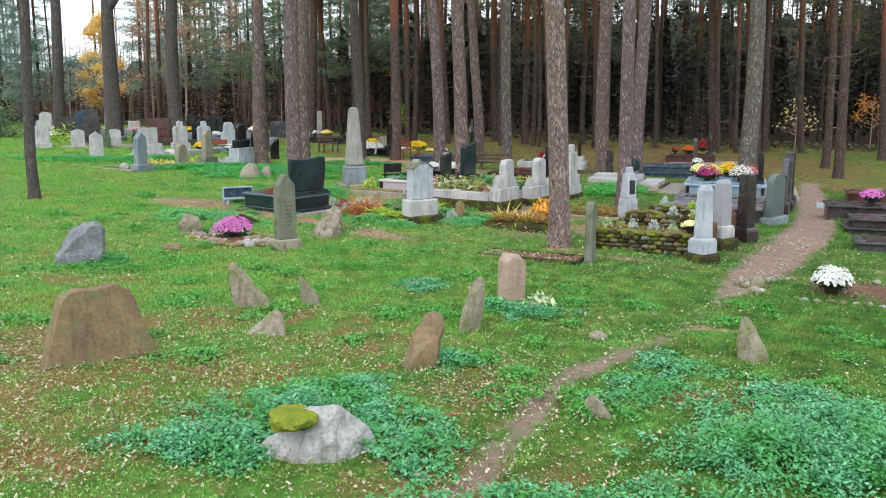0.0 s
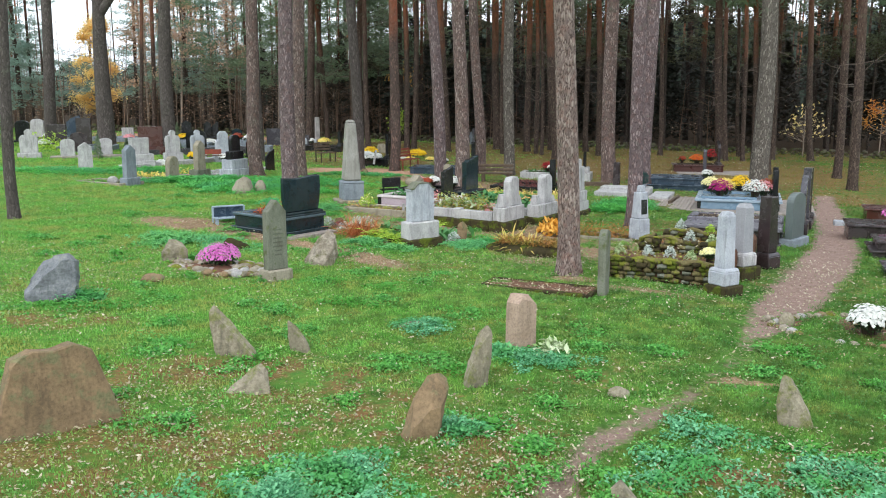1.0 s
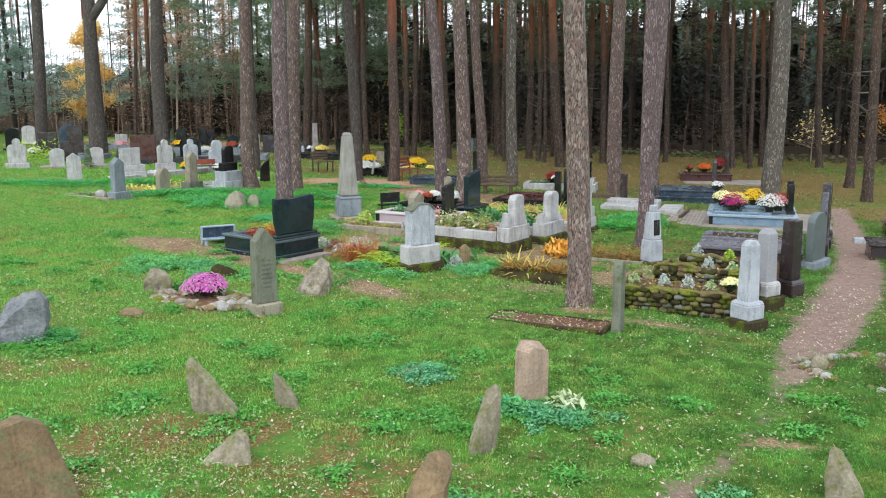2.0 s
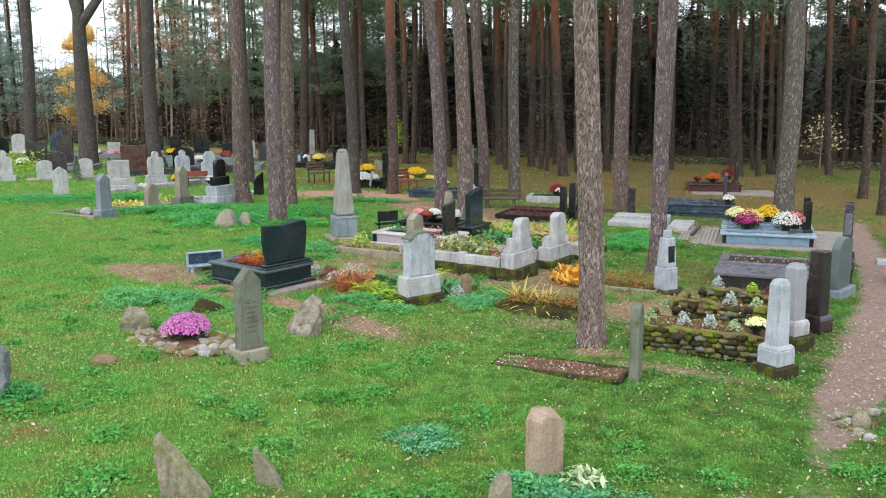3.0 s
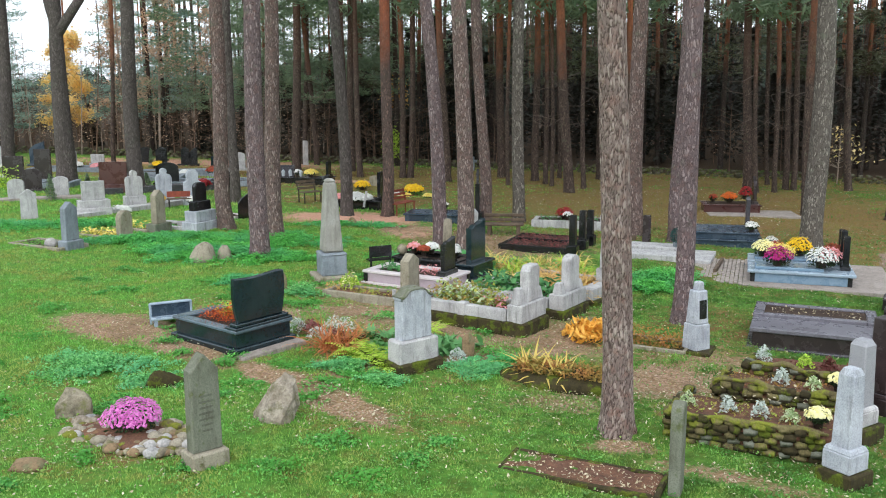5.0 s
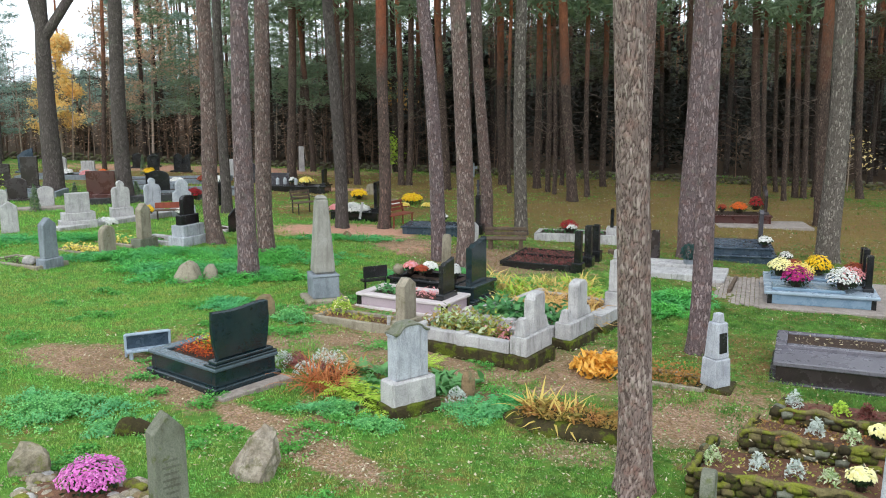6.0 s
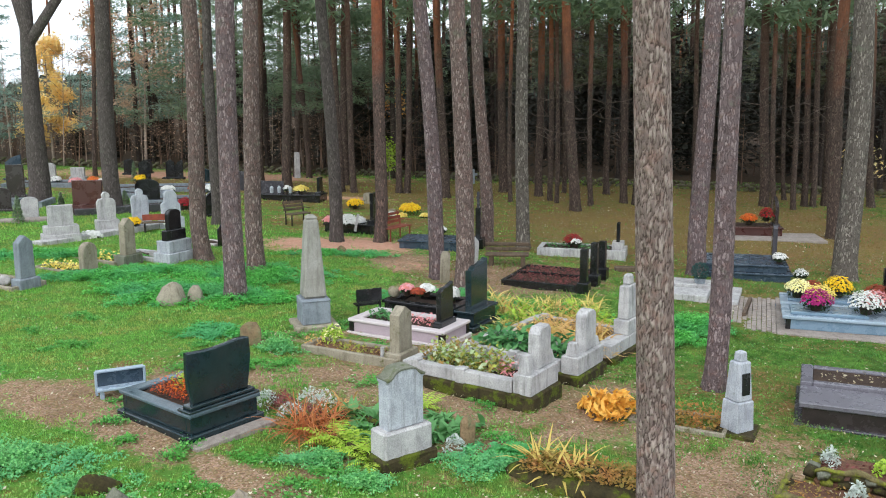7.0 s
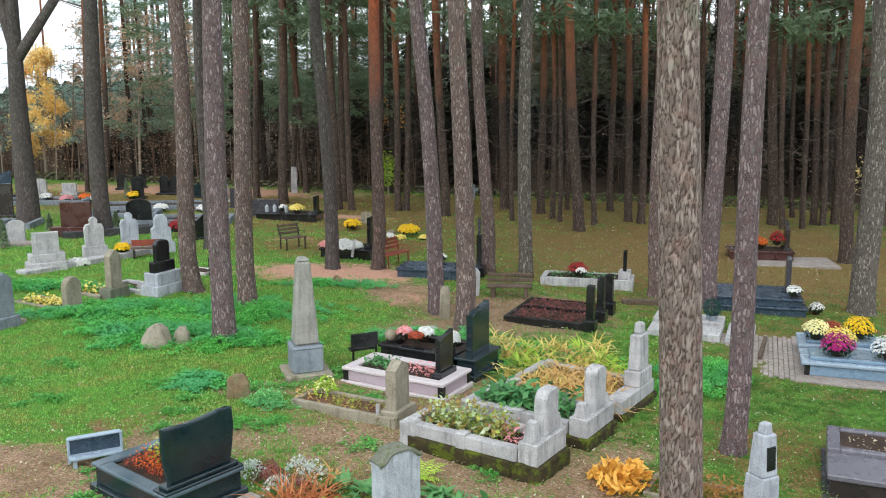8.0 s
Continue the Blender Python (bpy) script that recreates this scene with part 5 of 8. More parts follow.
field_stone(-3.58, 24.1, 10, [(-0.2, 0), (0.2, 0), (0.2, 0.38), (0.12, 0.54), (-0.06, 0.56), (-0.18, 0.45)], 0.14, (0, -2), M_FIELD, "small rosy rounded stone slab", 14, 0.012)
field_stone(0.36, 19.55, 30, [(-0.1, 0), (0.1, 0), (0.1, 0.45), (0.02, 0.55), (-0.1, 0.5)], 0.1, (4, 0), M_FIELD, "short rotten brown stake-like stone", 15, 0.014)
field_stone(0.09, 29.9, 15, outline("arch", 0.24, 0.95), 0.12, (2, 0), M_TAN, "slim tan arched stone before a pine", 16, 0.008)
field_stone(0.9, 32.3, 10, outline("gable", 0.26, 0.95), 0.14, (3, 0), M_WHITE, "slim pale grey stone behind a pine", 17, 0.008)
field_stone(-0.98, 6.38, 12, [(-0.5, 0), (0.52, 0), (0.46, 0.28), (0.3, 0.5), (0.12, 0.68), (-0.04, 0.7), (-0.24, 0.66), (-0.42, 0.42)], 0.56, (0, -8), M_FIELD_PALE, "pale lichen-grey jagged boulder among ground elder", 21, 0.05, 0.08, "boulder", "", 14)
boulder("moss_cushion", -1.15, 6.4, 0.2, 0.22, 0.085, 20, M_MOSS_YELLOW, "bright yellow-green cushion of moss on a stone", 5, 0.34, "", "moss", 4, 0.3)
boulder("boulder", -5.98, 27.1, 0.32, 0.24, 0.46, 0, M_TAN, "round tan boulder in herbs under pines", 6)
boulder("boulder", -5.5, 27.35, 0.2, 0.16, 0.34, 30, M_TAN, "small grey boulder in herbs under pines", 7)
boulder("boulder", -4.1, 17.95, 0.28, 0.13, 0.2, 30, M_MOSS, "low mossy stone on the lawn", 8, 0, "", "stone", 3, 0.35)
boulder("boulder", 1.85, 10.1, 0.12, 0.09, 0.08, 0, M_FIELD_GREY, "small flat stone in grass", 9)
boulder("boulder", -0.45, 12.6, 0.2, 0.1, 0.08, 10, M_FIELD_GREY, "small flat stone in grass", 10)
boulder("boulder", 4.9, 13.3, 0.11, 0.09, 0.17, 0, M_FIELD_GREY, "small upright stone beside the path", 11)
boulder("boulder", -4.75, 15.1, 0.2, 0.16, 0.1, 0, M_FIELD, "small brown stone in grass", 12)
boulder("boulder", -1.0, 26.5, 0.14, 0.12, 0.13, 0, M_FIELD_GREY, "small rounded grey stone on a grave kerb", 13, 0.5)
boulder("boulder", -2.9, 33.3, 0.14, 0.12, 0.26, 0, M_FIELD, "small stone before the sandy ground", 14)
boulder("boulder", -0.2, 28.4, 0.18, 0.14, 0.2, 0, M_FIELD_PALE, "small white stone in herbs", 15)


# ---- flowers and plants ----
def blob(bm, r, flat=1.0, amp=0.12, seed=0, z=0.0, sub=2):
    before = len(bm.verts)
    bmesh.ops.create_icosphere(bm, subdivisions=sub, radius=1.0)
    bm.verts.ensure_lookup_table()
    for v in bm.verts[before:]:
        k = 1 + amp * noise.noise(v.co * 2.3 + Vector((seed, 0, 0)))
        v.co = Vector((v.co.x * r * k, v.co.y * r * k, v.co.z * r * flat * k + z))


PETALS = {}


def petal_material(key, a, b):
    if key not in PETALS:
        PETALS[key] = leafy("petals_" + key, a, b, None, 0.6, 1.0, 0.2)
    return PETALS[key]


WHITE_P = petal_material("white", rgb(236, 236, 232), rgb(206, 206, 198))
PINK_P = petal_material("pink", rgb(226, 138, 206), rgb(190, 84, 164))
MAGENTA_P = petal_material("magenta", rgb(184, 40, 128), rgb(140, 20, 84))
YELLOW_P = petal_material("yellow", rgb(238, 206, 24), rgb(222, 172, 10))
CREAM_P = petal_material("cream", rgb(240, 226, 132), rgb(224, 196, 84))
PALE_P = petal_material("pale", rgb(246, 242, 190), rgb(236, 226, 150))
RUST_P = petal_material("rust", rgb(168, 74, 40), rgb(120, 44, 26))
ROSE_P = petal_material("rose", rgb(226, 166, 176), rgb(214, 128, 116))
ORANGE_P = petal_material("orange", rgb(222, 120, 34), rgb(198, 82, 24))
RED_P = petal_material("red", rgb(172, 34, 40), rgb(122, 20, 26))
M_FOLIAGE = leafy("pot_foliage", rgb(24, 42, 22), rgb(48, 72, 34), None, 0.6, 1.0)


def bouquet_parts(t, r, flat, petals, n, z, seed, bloom=0.03):
    """A dome of leaves with many small blooms on it."""
    g = np.random.default_rng(seed)
    cz = g.uniform(-0.25, 1, 260)
    az = g.uniform(0, 6.283, 260)
    s = np.sqrt(1 - cz ** 2) * np.where(cz < 0, 0.8, 1.0)
    c = np.stack([s * np.cos(az) * r, s * np.sin(az) * r, cz * r * flat - 0.12 * r], 1) * g.uniform(0.55, 0.98, (260, 1)) + np.array([0, 0, z])
    q = leaf_quads(c, 0.035, 1.0)
    ob = new("foliage", array_mesh("foliage", q.reshape(-1, 3), np.arange(len(q) * 4).reshape(-1, 4), M_FOLIAGE))
    ob.parent = t
    tagged(ob, "", kind="stuff")
    bm = bmesh.new()
    n = int(n * 1.6)
    for i in range(n):
        h = 1 - (i + 0.5) / n * 0.84
        a = i * 2.39996
        d = Vector((math.sqrt(1 - h * h) * math.cos(a), math.sqrt(1 - h * h) * math.sin(a), h))
        k = 1 + g.uniform(-0.16, 0.09) + 0.07 * math.sin(3 * a + seed) * math.sin(5 * h)
        if g.uniform(0, 1) < 0.12 + 0.25 * (h < 0.35):
            continue
        p = Vector((d.x * r * k, d.y * r * k, d.z * r * flat * k + z))
        up = Vector((d.x, d.y, d.z + 0.35)).normalized()
        x = up.orthogonal().normalized()
        y = up.cross(x)
        b = bloom * g.uniform(0.7, 1.25)
        ring = [bm.verts.new(p + (x * math.cos(w) + y * math.sin(w)) * b * (1.0 if j % 2 else 0.72) + up * b * 0.1) for j, w in enumerate(np.arange(8) * 0.7854)]
        tip = bm.verts.new(p + up * b * 0.55)
        for j in range(8):
            bm.faces.new((ring[j], ring[(j + 1) % 8], tip))
    ob = part("blossom_dome", bm, petals, t)
    tagged(ob, "", kind="stuff")


def chrysanthemum(x, y, r, flat, petals, label, dz=0.0, n=170, seed=1, pot=True, bloom=0.032, group="potted flowers on graves"):
    t = thing("potted_chrysanthemum" if pot else "flower_mound", x, y, seed * 40, label, "flowers", group, dz)
    z = 0.0
    if pot:
        bm = bmesh.new()
        stick(bm, (0, 0, 0), (0, 0, 0.15), min(0.1, r * 0.36), min(0.13, r * 0.48), 14)
        part("pot", bm, M_POT, t)
        z = 0.13
    bouquet_parts(t, r, flat, petals, n, z, seed, bloom)
    return t


def strap_leaves(bm, n, length, width, spread, upright, seed, base=0.05, droop=0.6):
    """Long arching leaves from one root."""
    r = random.Random(seed)
    for _ in range(n):
        az = r.uniform(0, 6.283)
        el = radians(r.uniform(*upright))
        ln = length * r.uniform(0.55, 1.15)
        p = Vector((r.gauss(0, base), r.gauss(0, base), 0))
        side = Vector((-math.sin(az), math.cos(az), r.uniform(-0.3, 0.3)))
        k = 5
        prev = None
        for j in range(k + 1):
            s = j / k
            e = el - droop * s * r.uniform(0.8, 1.2) * 1.4
            if j:
                p = p + Vector((math.cos(az) * math.cos(e), math.sin(az) * math.cos(e), math.sin(e))) * ln / k
            p.z = max(p.z, 0.015)
            w = width * (0.55 + 0.9 * s if s < 0.4 else (1 - s) * 1.5 + 0.04)
            row = (bm.verts.new(p - side * w), bm.verts.new(p + side * w))
            if prev:
                bm.faces.new((prev[0], prev[1], row[1], row[0]))
            prev = row


def clump(name, x, y, n, length, width, upright, material, label, seed=0, base=0.06, droop=0.6, dz=0.0, group=""):
    if width >= 0.024:
        t = thing(name, x, y, 0, label, "plant", group, dz)
        for j in range(n):
            bm = bmesh.new()
            strap_leaves(bm, 1, length, width, 0, upright, seed * 97 + j, base, droop)
            part("leaf", bm, material, t)
        return t
    bm = bmesh.new()
    strap_leaves(bm, n, length, width, 0, upright, seed, base, droop)
    return single(name, bm, material, pose(x, y, gz(x, y) + dz), label, "plant", group)


def bed_plants(name, parent_xy, rot, x0, x1, y0, y1, z, n, size, material, label, high=0.12, seed=0):
    """Loose leafy growth over a bed, in a grave's own directions."""
    g = np.random.default_rng(seed)
    c = np.stack([g.uniform(x0, x1, n), g.uniform(y0, y1, n), z + high * g.uniform(0, 1, n) ** 1.3 * (0.4 + 0.6 * np.sin(g.uniform(0, 3.1, n)))], 1)
    q = leaf_quads(c, size, 0.8)
    ob = new(name, array_mesh(name, q.reshape(-1, 3), np.arange(len(q) * 4).reshape(-1, 4), material))
    ob.matrix_basis = pose(parent_xy[0], parent_xy[1], gz(*parent_xy), 0, 0, rot)
    return tagged(ob, label, "plants", kind="stuff")


M_IRIS = leafy("yellowed_iris", rgb(236, 212, 132), rgb(196, 172, 88), None, 0.6)
M_DARKTEAL = leafy("dark_teal_leaves", rgb(30, 62, 60), rgb(58, 96, 90), None, 0.6)
def fern(x, y, n, length, material, label, seed=0):
    """Arching fronds, each a stalk with paired leaflets."""
    r = random.Random(seed)
    t = thing("fern", x, y, 0, label, "plant", "ferns beside headstones")
    for i in range(n):
        bm = bmesh.new()
        az, el = 6.283 * (i + r.uniform(-0.3, 0.3)) / n, radians(r.uniform(35, 75))
        ln = length * r.uniform(0.7, 1.1)
        p = Vector((0.04 * math.cos(az), 0.04 * math.sin(az), 0.0))
        side = Vector((-math.sin(az), math.cos(az), 0))
        k = 13
        for j in range(k):
            s = j / (k - 1)
            e = el - 1.35 * s
            d = Vector((math.cos(az) * math.cos(e), math.sin(az) * math.cos(e), math.sin(e)))
            q = p + d * ln / k
            w = ln * 0.27 * (0.25 + 1.3 * s if s < 0.45 else 1.5 * (1 - s) + 0.06)
            bm.faces.new([bm.verts.new(v) for v in (p - side * 0.004, p + side * 0.004, q + side * 0.004, q - side * 0.004)])
            for sg in (-1, 1):
                tip = p + side * sg * w + d * w * 0.45 - Vector((0, 0, w * r.uniform(0.1, 0.35)))
                mid = (p + tip) / 2
                bm.faces.new([bm.verts.new(v) for v in (p, mid - d * ln * 0.03, tip, mid + d * ln * 0.03)])
            p = q
        part("frond", bm, material, t)
    return t


def tuft(name, x, y, r, h, n, size, material, label, seed=0, dz=0.0):
    """A low dome of many small leaves."""
    g = np.random.default_rng(seed)
    a, k = g.uniform(0, 6.283, n), g.uniform(0, 1, n) ** 0.62
    k = k * (1 + 0.2 * np.sin(3 * a + seed))
    c = np.stack([r * k * np.cos(a), r * k * np.sin(a), h * (1 - 0.75 * k ** 2) * g.uniform(0.35, 1.05, n) + 0.01], 1)
    q = leaf_quads(c, size, 1.0, 0.5)
    ob = new(name, array_mesh(name, q.reshape(-1, 3), np.arange(len(q) * 4).reshape(-1, 4), material))
    ob.matrix_basis = pose(x, y, gz(x, y) + dz)
    return tagged(ob, label, "plant")


M_OLIVEBLADE = leafy("olive_blades", rgb(86, 116, 46), rgb(140, 156, 74), None, 0.6)
M_STRAW = leafy("dry_straw_leaves", rgb(216, 180, 116), rgb(186, 146, 84), None, 0.6)
M_REDGRASS = leafy("rust_red_grass", rgb(166, 88, 48), rgb(200, 134, 82), None, 0.6)
M_HOSTA = leafy("golden_hosta", rgb(240, 192, 92), rgb(212, 152, 52), None, 0.5)
M_CABBAGE = leafy("broad_green_leaves", rgb(58, 116, 66), rgb(104, 156, 92), None, 0.5)
M_SILVER = leafy("silver_leaves", rgb(206, 212, 206), rgb(164, 176, 164), None, 0.6)
M_VARIEGATED = leafy("cream_edged_leaves", rgb(214, 220, 186), rgb(132, 164, 92), None, 0.6)
M_IVY = leafy("mixed_bed_leaves", rgb(84, 118, 44), rgb(172, 184, 76), rgb(160, 124, 70), 0.6, 3.0)
M_MAROON = leafy("maroon_succulents", rgb(112, 52, 54), rgb(150, 92, 86), rgb(92, 48, 40), 0.6, 3.0)
M_DRYMOUND = leafy("rusty_dead_growth", rgb(186, 132, 70), rgb(140, 96, 54), rgb(134, 124, 58), 0.7, 3.0)


# ---- graves: origin at the headstone, x across, y from the stone towards the foot ----
def grave(x, y, rot, label, group="graves", name="grave"):
    return thing(name, x, y, rot, label, "grave", group)


def kerbs(t, w, y0, y1, h, k, material, z0=-0.08, bev=0.012, soil=None, soil_h=None):
    """Four kerb stones round a bed of soil."""
    for x0, x1, a, b in ((-w / 2, w / 2, y0, y0 + k), (-w / 2, w / 2, y1 - k, y1), (-w / 2, -w / 2 + k, y0 + k, y1 - k), (w / 2 - k, w / 2, y0 + k, y1 - k)):
        bm = bmesh.new()
        box(bm, x0, x1, a, b, z0, h, bev)
        part("kerb", bm, material, t)
    if soil:
        bm = bmesh.new()
        sh = h - 0.03 if soil_h is None else soil_h
        bmesh.ops.create_grid(bm, x_segments=14, y_segments=22, size=0.5)
        for v in bm.verts:
            px, py = v.co.x * (w - 2 * k + 0.01), (v.co.y + 0.5) * (y1 - y0 - 2 * k + 0.01) + y0 + k
            v.co = Vector((px, py, sh + 0.035 * noise.noise(Vector((px * 5, py * 5, y0 + w)))))
        part("bed_soil", bm, soil, t, "", True)


def stone(t, kind, w, h, d, material, y=0.0, z=0.0, base=None, base_mat=None, label="", bev=0.012, x=0.0):
    """An upright headstone on an optional base block (width, height, depth)."""
    bz = z
    if base:
        bm = bmesh.new()
        box(bm, x - base[0] / 2, x + base[0] / 2, y - base[2] / 2, y + base[2] / 2, z - 0.06, z + base[1], bev * 1.3, 0.004)
        part("plinth", bm, base_mat or material, t)
        bz = z + base[1] - 0.002
    bm = bmesh.new()
    prism(bm, outline(kind, w, h), y - d / 2, y + d / 2, bev, bz, x)
    return part("headstone", bm, material, t, label)


def column(x, y, rot, w, h, material, base, base_mat, foot, label, top="facet", taper=0.018):
    """A tapering pillar with chamfered corners on a block, on a mossy footing."""
    t = thing("gravestone_pillar", x, y, rot, label, "gravestone", "pillars beside the path")
    if foot:
        bm = bmesh.new()
        box(bm, -foot[0] / 2, foot[0] / 2, -foot[0] / 2, foot[0] / 2, -0.1, foot[1], 0.02)
        part("footing", bm, M_MOSS, t)
    z = foot[1] if foot else 0.0
    bm = bmesh.new()
    box(bm, -base[0] / 2, base[0] / 2, -base[0] / 2, base[0] / 2, z, z + base[1] * 0.8, 0.015)
    box(bm, -base[0] / 2, base[0] / 2, -base[0] / 2, base[0] / 2, z + base[1] * 0.8, z + base[1], 0.012, base[0] * 0.08)
    part("plinth", bm, base_mat, t)
    z += base[1]
    bm = bmesh.new()
    a = w / 2
    if top == "flat":
        box(bm, -a, a, -a, a, z, z + h, 0.012, taper)
    else:
        c = 0.06 * w
        ring = [(-a + c, -a), (a - c, -a), (a, -a + c), (a, a - c), (a - c, a), (-a + c, a), (-a, a - c), (-a, -a + c)]
        rows = []
        for zz, k in ((z, 1.0), (z + h * 0.92, 1 - 2 * taper / w), (z + h, 0.58)):
            rows.append([bm.verts.new((px * k, py * k, zz)) for px, py in ring])
        for r0, r1 in zip(rows, rows[1:]):
            for i in range(8):
                bm.faces.new((r0[i], r0[(i + 1) % 8], r1[(i + 1) % 8], r1[i]))
        bm.faces.new(rows[-1])
    part("pillar", bm, material, t)
    return t


def letter_bars(t, w, z0, z1, y, n, material, x=0.0, seed=0):
    """Worn lettering as plain shallow bars."""
    r = random.Random(seed)
    bm = bmesh.new()
    for i in range(n):
        z = z1 - (z1 - z0) * i / max(1, n - 1)
        k = r.uniform(0.55, 1.0) * w / 2
        box(bm, x - k, x + k, y - 0.003, y + 0.003, z - 0.012, z + 0.012, 0)
    part("lettering", bm, material, t)


# dark green granite grave with a wave-topped stone
t = grave(-3.13, 19.93, 51, "dark green-black polished granite grave with wavy headstone")
kerbs(t, 1.28, -0.22, 1.58, 0.12, 0.16, M_GREENBLACK, -0.1, 0.015)
kerbs(t, 1.14, -0.15, 1.51, 0.36, 0.1, M_GREENBLACK, 0.12, 0.008)
kerbs(t, 1.22, -0.19, 1.55, 0.42, 0.2, M_GREENSHEEN, 0.36, 0.015, M_SOIL, 0.37)
bm = bmesh.new()
box(bm, -0.6, 0.6, -0.19, 0.1, 0.42, 0.46, 0.012)
box(bm, -0.55, 0.55, -0.15, 0.05, 0.461, 0.51, 0.012)
part("plinth", bm, M_GREENBLACK, t)
stone(t, "wave", 1.04, 0.76, 0.09, M_GREENBLACK, -0.05, 0.509, None, None, "", 0.02)
bed_plants("heather", (-3.13, 19.93), 51, -0.3, 0.32, 0.45, 1.1, 0.40, 520, 0.022, ORANGE_P, "orange and rusty heather growing in a grave bed", 0.24, 3)
bed_plants("heather", (-3.13, 19.93), 51, -0.34, 0.36, 0.35, 1.2, 0.39, 700, 0.022, RUST_P, "dark rusty heather growing in a grave bed", 0.16, 33)
bed_plants("heather", (-3.13, 19.93), 51, -0.05, 0.35, 0.75, 1.15, 0.40, 200, 0.03, M_FERN, "yellow-green heather growing in a grave bed", 0.25, 4)
t = thing("stone_bench", -5.0, 21.3, 26, "blue-grey polished stone bench with a low panel back", "bench")
for nm, q in (("seat", (-0.36, 0.36, -0.13, 0.13, 0.1, 0.14)), ("panel", (-0.34, 0.34, 0.05, 0.09, 0.14, 0.36)), ("cap", (-0.36, 0.36, 0.02, 0.13, 0.36, 0.39)), ("end_panel", (-0.38, -0.34, 0.03, 0.11, 0.0, 0.38)), ("end_panel", (0.34, 0.38, 0.03, 0.11, 0.0, 0.38)), ("foot", (-0.32, -0.26, -0.1, 0.04, -0.05, 0.1)), ("foot", (0.26, 0.32, -0.1, 0.04, -0.05, 0.1))):
    bm = bmesh.new()
    box(bm, *q, 0.008)
    part(nm, bm, M_BLUEPALE if nm != "panel" else M_BLUEDARK, t)
bm = bmesh.new()
box(bm, -0.7, 0.66, -0.46, -0.225, -0.06, 0.05, 0.012)
single("concrete_strip", bm, M_PAVER, pose(-3.13, 19.93, gz(-3.13, 19.93), 0, 0, 51), "pale concrete strip beside a dark grave", "kerb")

# lilac and pale granite grave with a small black stone
t = grave(0.1, 24.58, 60, "lilac granite grave with pale coping and black headstone")
kerbs(t, 1.14, -0.28, 1.96, 0.07, 0.2, M_PALEGR, -0.08, 0.012)
kerbs(t, 1.0, -0.22, 1.9, 0.27, 0.1, M_LILAC, 0.07, 0.008)
kerbs(t, 1.08, -0.26, 1.94, 0.33, 0.2, M_PALEGR, 0.27, 0.012, M_SOIL, 0.28)
for px, py in ((-0.47, -0.19), (0.47, -0.19), (-0.47, 1.87), (0.47, 1.87)):
    bm = bmesh.new()
    box(bm, px - 0.05, px + 0.05, py - 0.055, py + 0.055, 0.07, 0.27, 0.004)
    part("corner_block", bm, M_BLACK, t)
stone(t, "ragged", 0.5, 0.72, 0.1, M_BLACK, 0.02, 0.37, (0.6, 0.06, 0.2), M_BLACK)
bed_plants("bedding_flowers", (0.1, 24.58), 60, -0.25, 0.25, 0.2, 0.8, 0.3, 160, 0.03, ROSE_P, "pink and white bedding flowers on a grave", 0.2, 5)
bed_plants("bedding_leaves", (0.1, 24.58), 60, -0.25, 0.25, 1.1, 1.7, 0.3, 160, 0.045, M_CABBAGE, "dark green leaves on a grave bed", 0.16, 6)
t = thing("grave_bench", -1.5, 26.05, 25, "small black metal bench with a panel back", "bench")
for nm, q in (("panel", (-0.28, 0.28, -0.02, 0.02, 0.4, 0.66)), ("post", (-0.26, -0.22, -0.02, 0.02, -0.05, 0.42)), ("post", (0.22, 0.26, -0.02, 0.02, -0.05, 0.42)), ("seat", (-0.28, 0.28, 0.02, 0.22, 0.3, 0.34))):
    bm = bmesh.new()
    box(bm, *q, 0.006)
    part(nm, bm, M_BLACK, t)

# black grave with a tall rough-edged stone
t = grave(0.74, 25.8, 60, "black granite grave with tall rough-edged headstone")
kerbs(t, 1.02, 0.3, 1.95, 0.36, 0.12, M_BLACK, -0.08, 0.012, M_SOIL, 0.3)
kerbs(t, 1.1, 0.26, 2.0, 0.42, 0.2, M_BLACK, 0.36, 0.01)
for q in ((-0.62, 0.62, -0.28, 0.26, -0.08, 0.1), (-0.5, 0.5, -0.2, 0.2, 0.1, 0.34), (-0.56, 0.56, -0.24, 0.24, 0.34, 0.4)):
    bm = bmesh.new()
    box(bm, *q, 0.014)
    part("plinth", bm, M_GREENBLACK, t)
stone(t, "ragged", 0.72, 0.98, 0.14, M_GREENBLACK, 0, 0.398)
chrysanthemum(-0.3, 26.45, 0.17, 0.8, WHITE_P, "white flowers standing on a black grave", 0.42, 50, 3, True, 0.05)
chrysanthemum(-0.72, 26.5, 0.17, 0.7, ROSE_P, "faded orange and pink flowers on a black grave", 0.42, 60, 4, True, 0.04)
chrysanthemum(-0.48, 26.2, 0.15, 0.7, RUST_P, "rusty brown flowers on a black grave", 0.42, 60, 5, True, 0.04)
chrysanthemum(0.25, 25.95, 0.16, 1.2, WHITE_P, "white flowers leaning on a black headstone", 0.42, 60, 6, True, 0.045)

# tan concrete headstone with a long low kerb
t = grave(-0.7, 23.15, 62, "old tan concrete headstone with a long low kerb")
kerbs(t, 0.7, -0.16, 1.95, 0.16, 0.09, M_TAN, -0.1, 0.015, M_LITTER, 0.1)
stone(t, "gable", 0.46, 0.8, 0.2, M_TAN, 0, 0.0, (0.62, 0.24, 0.36), M_TAN)
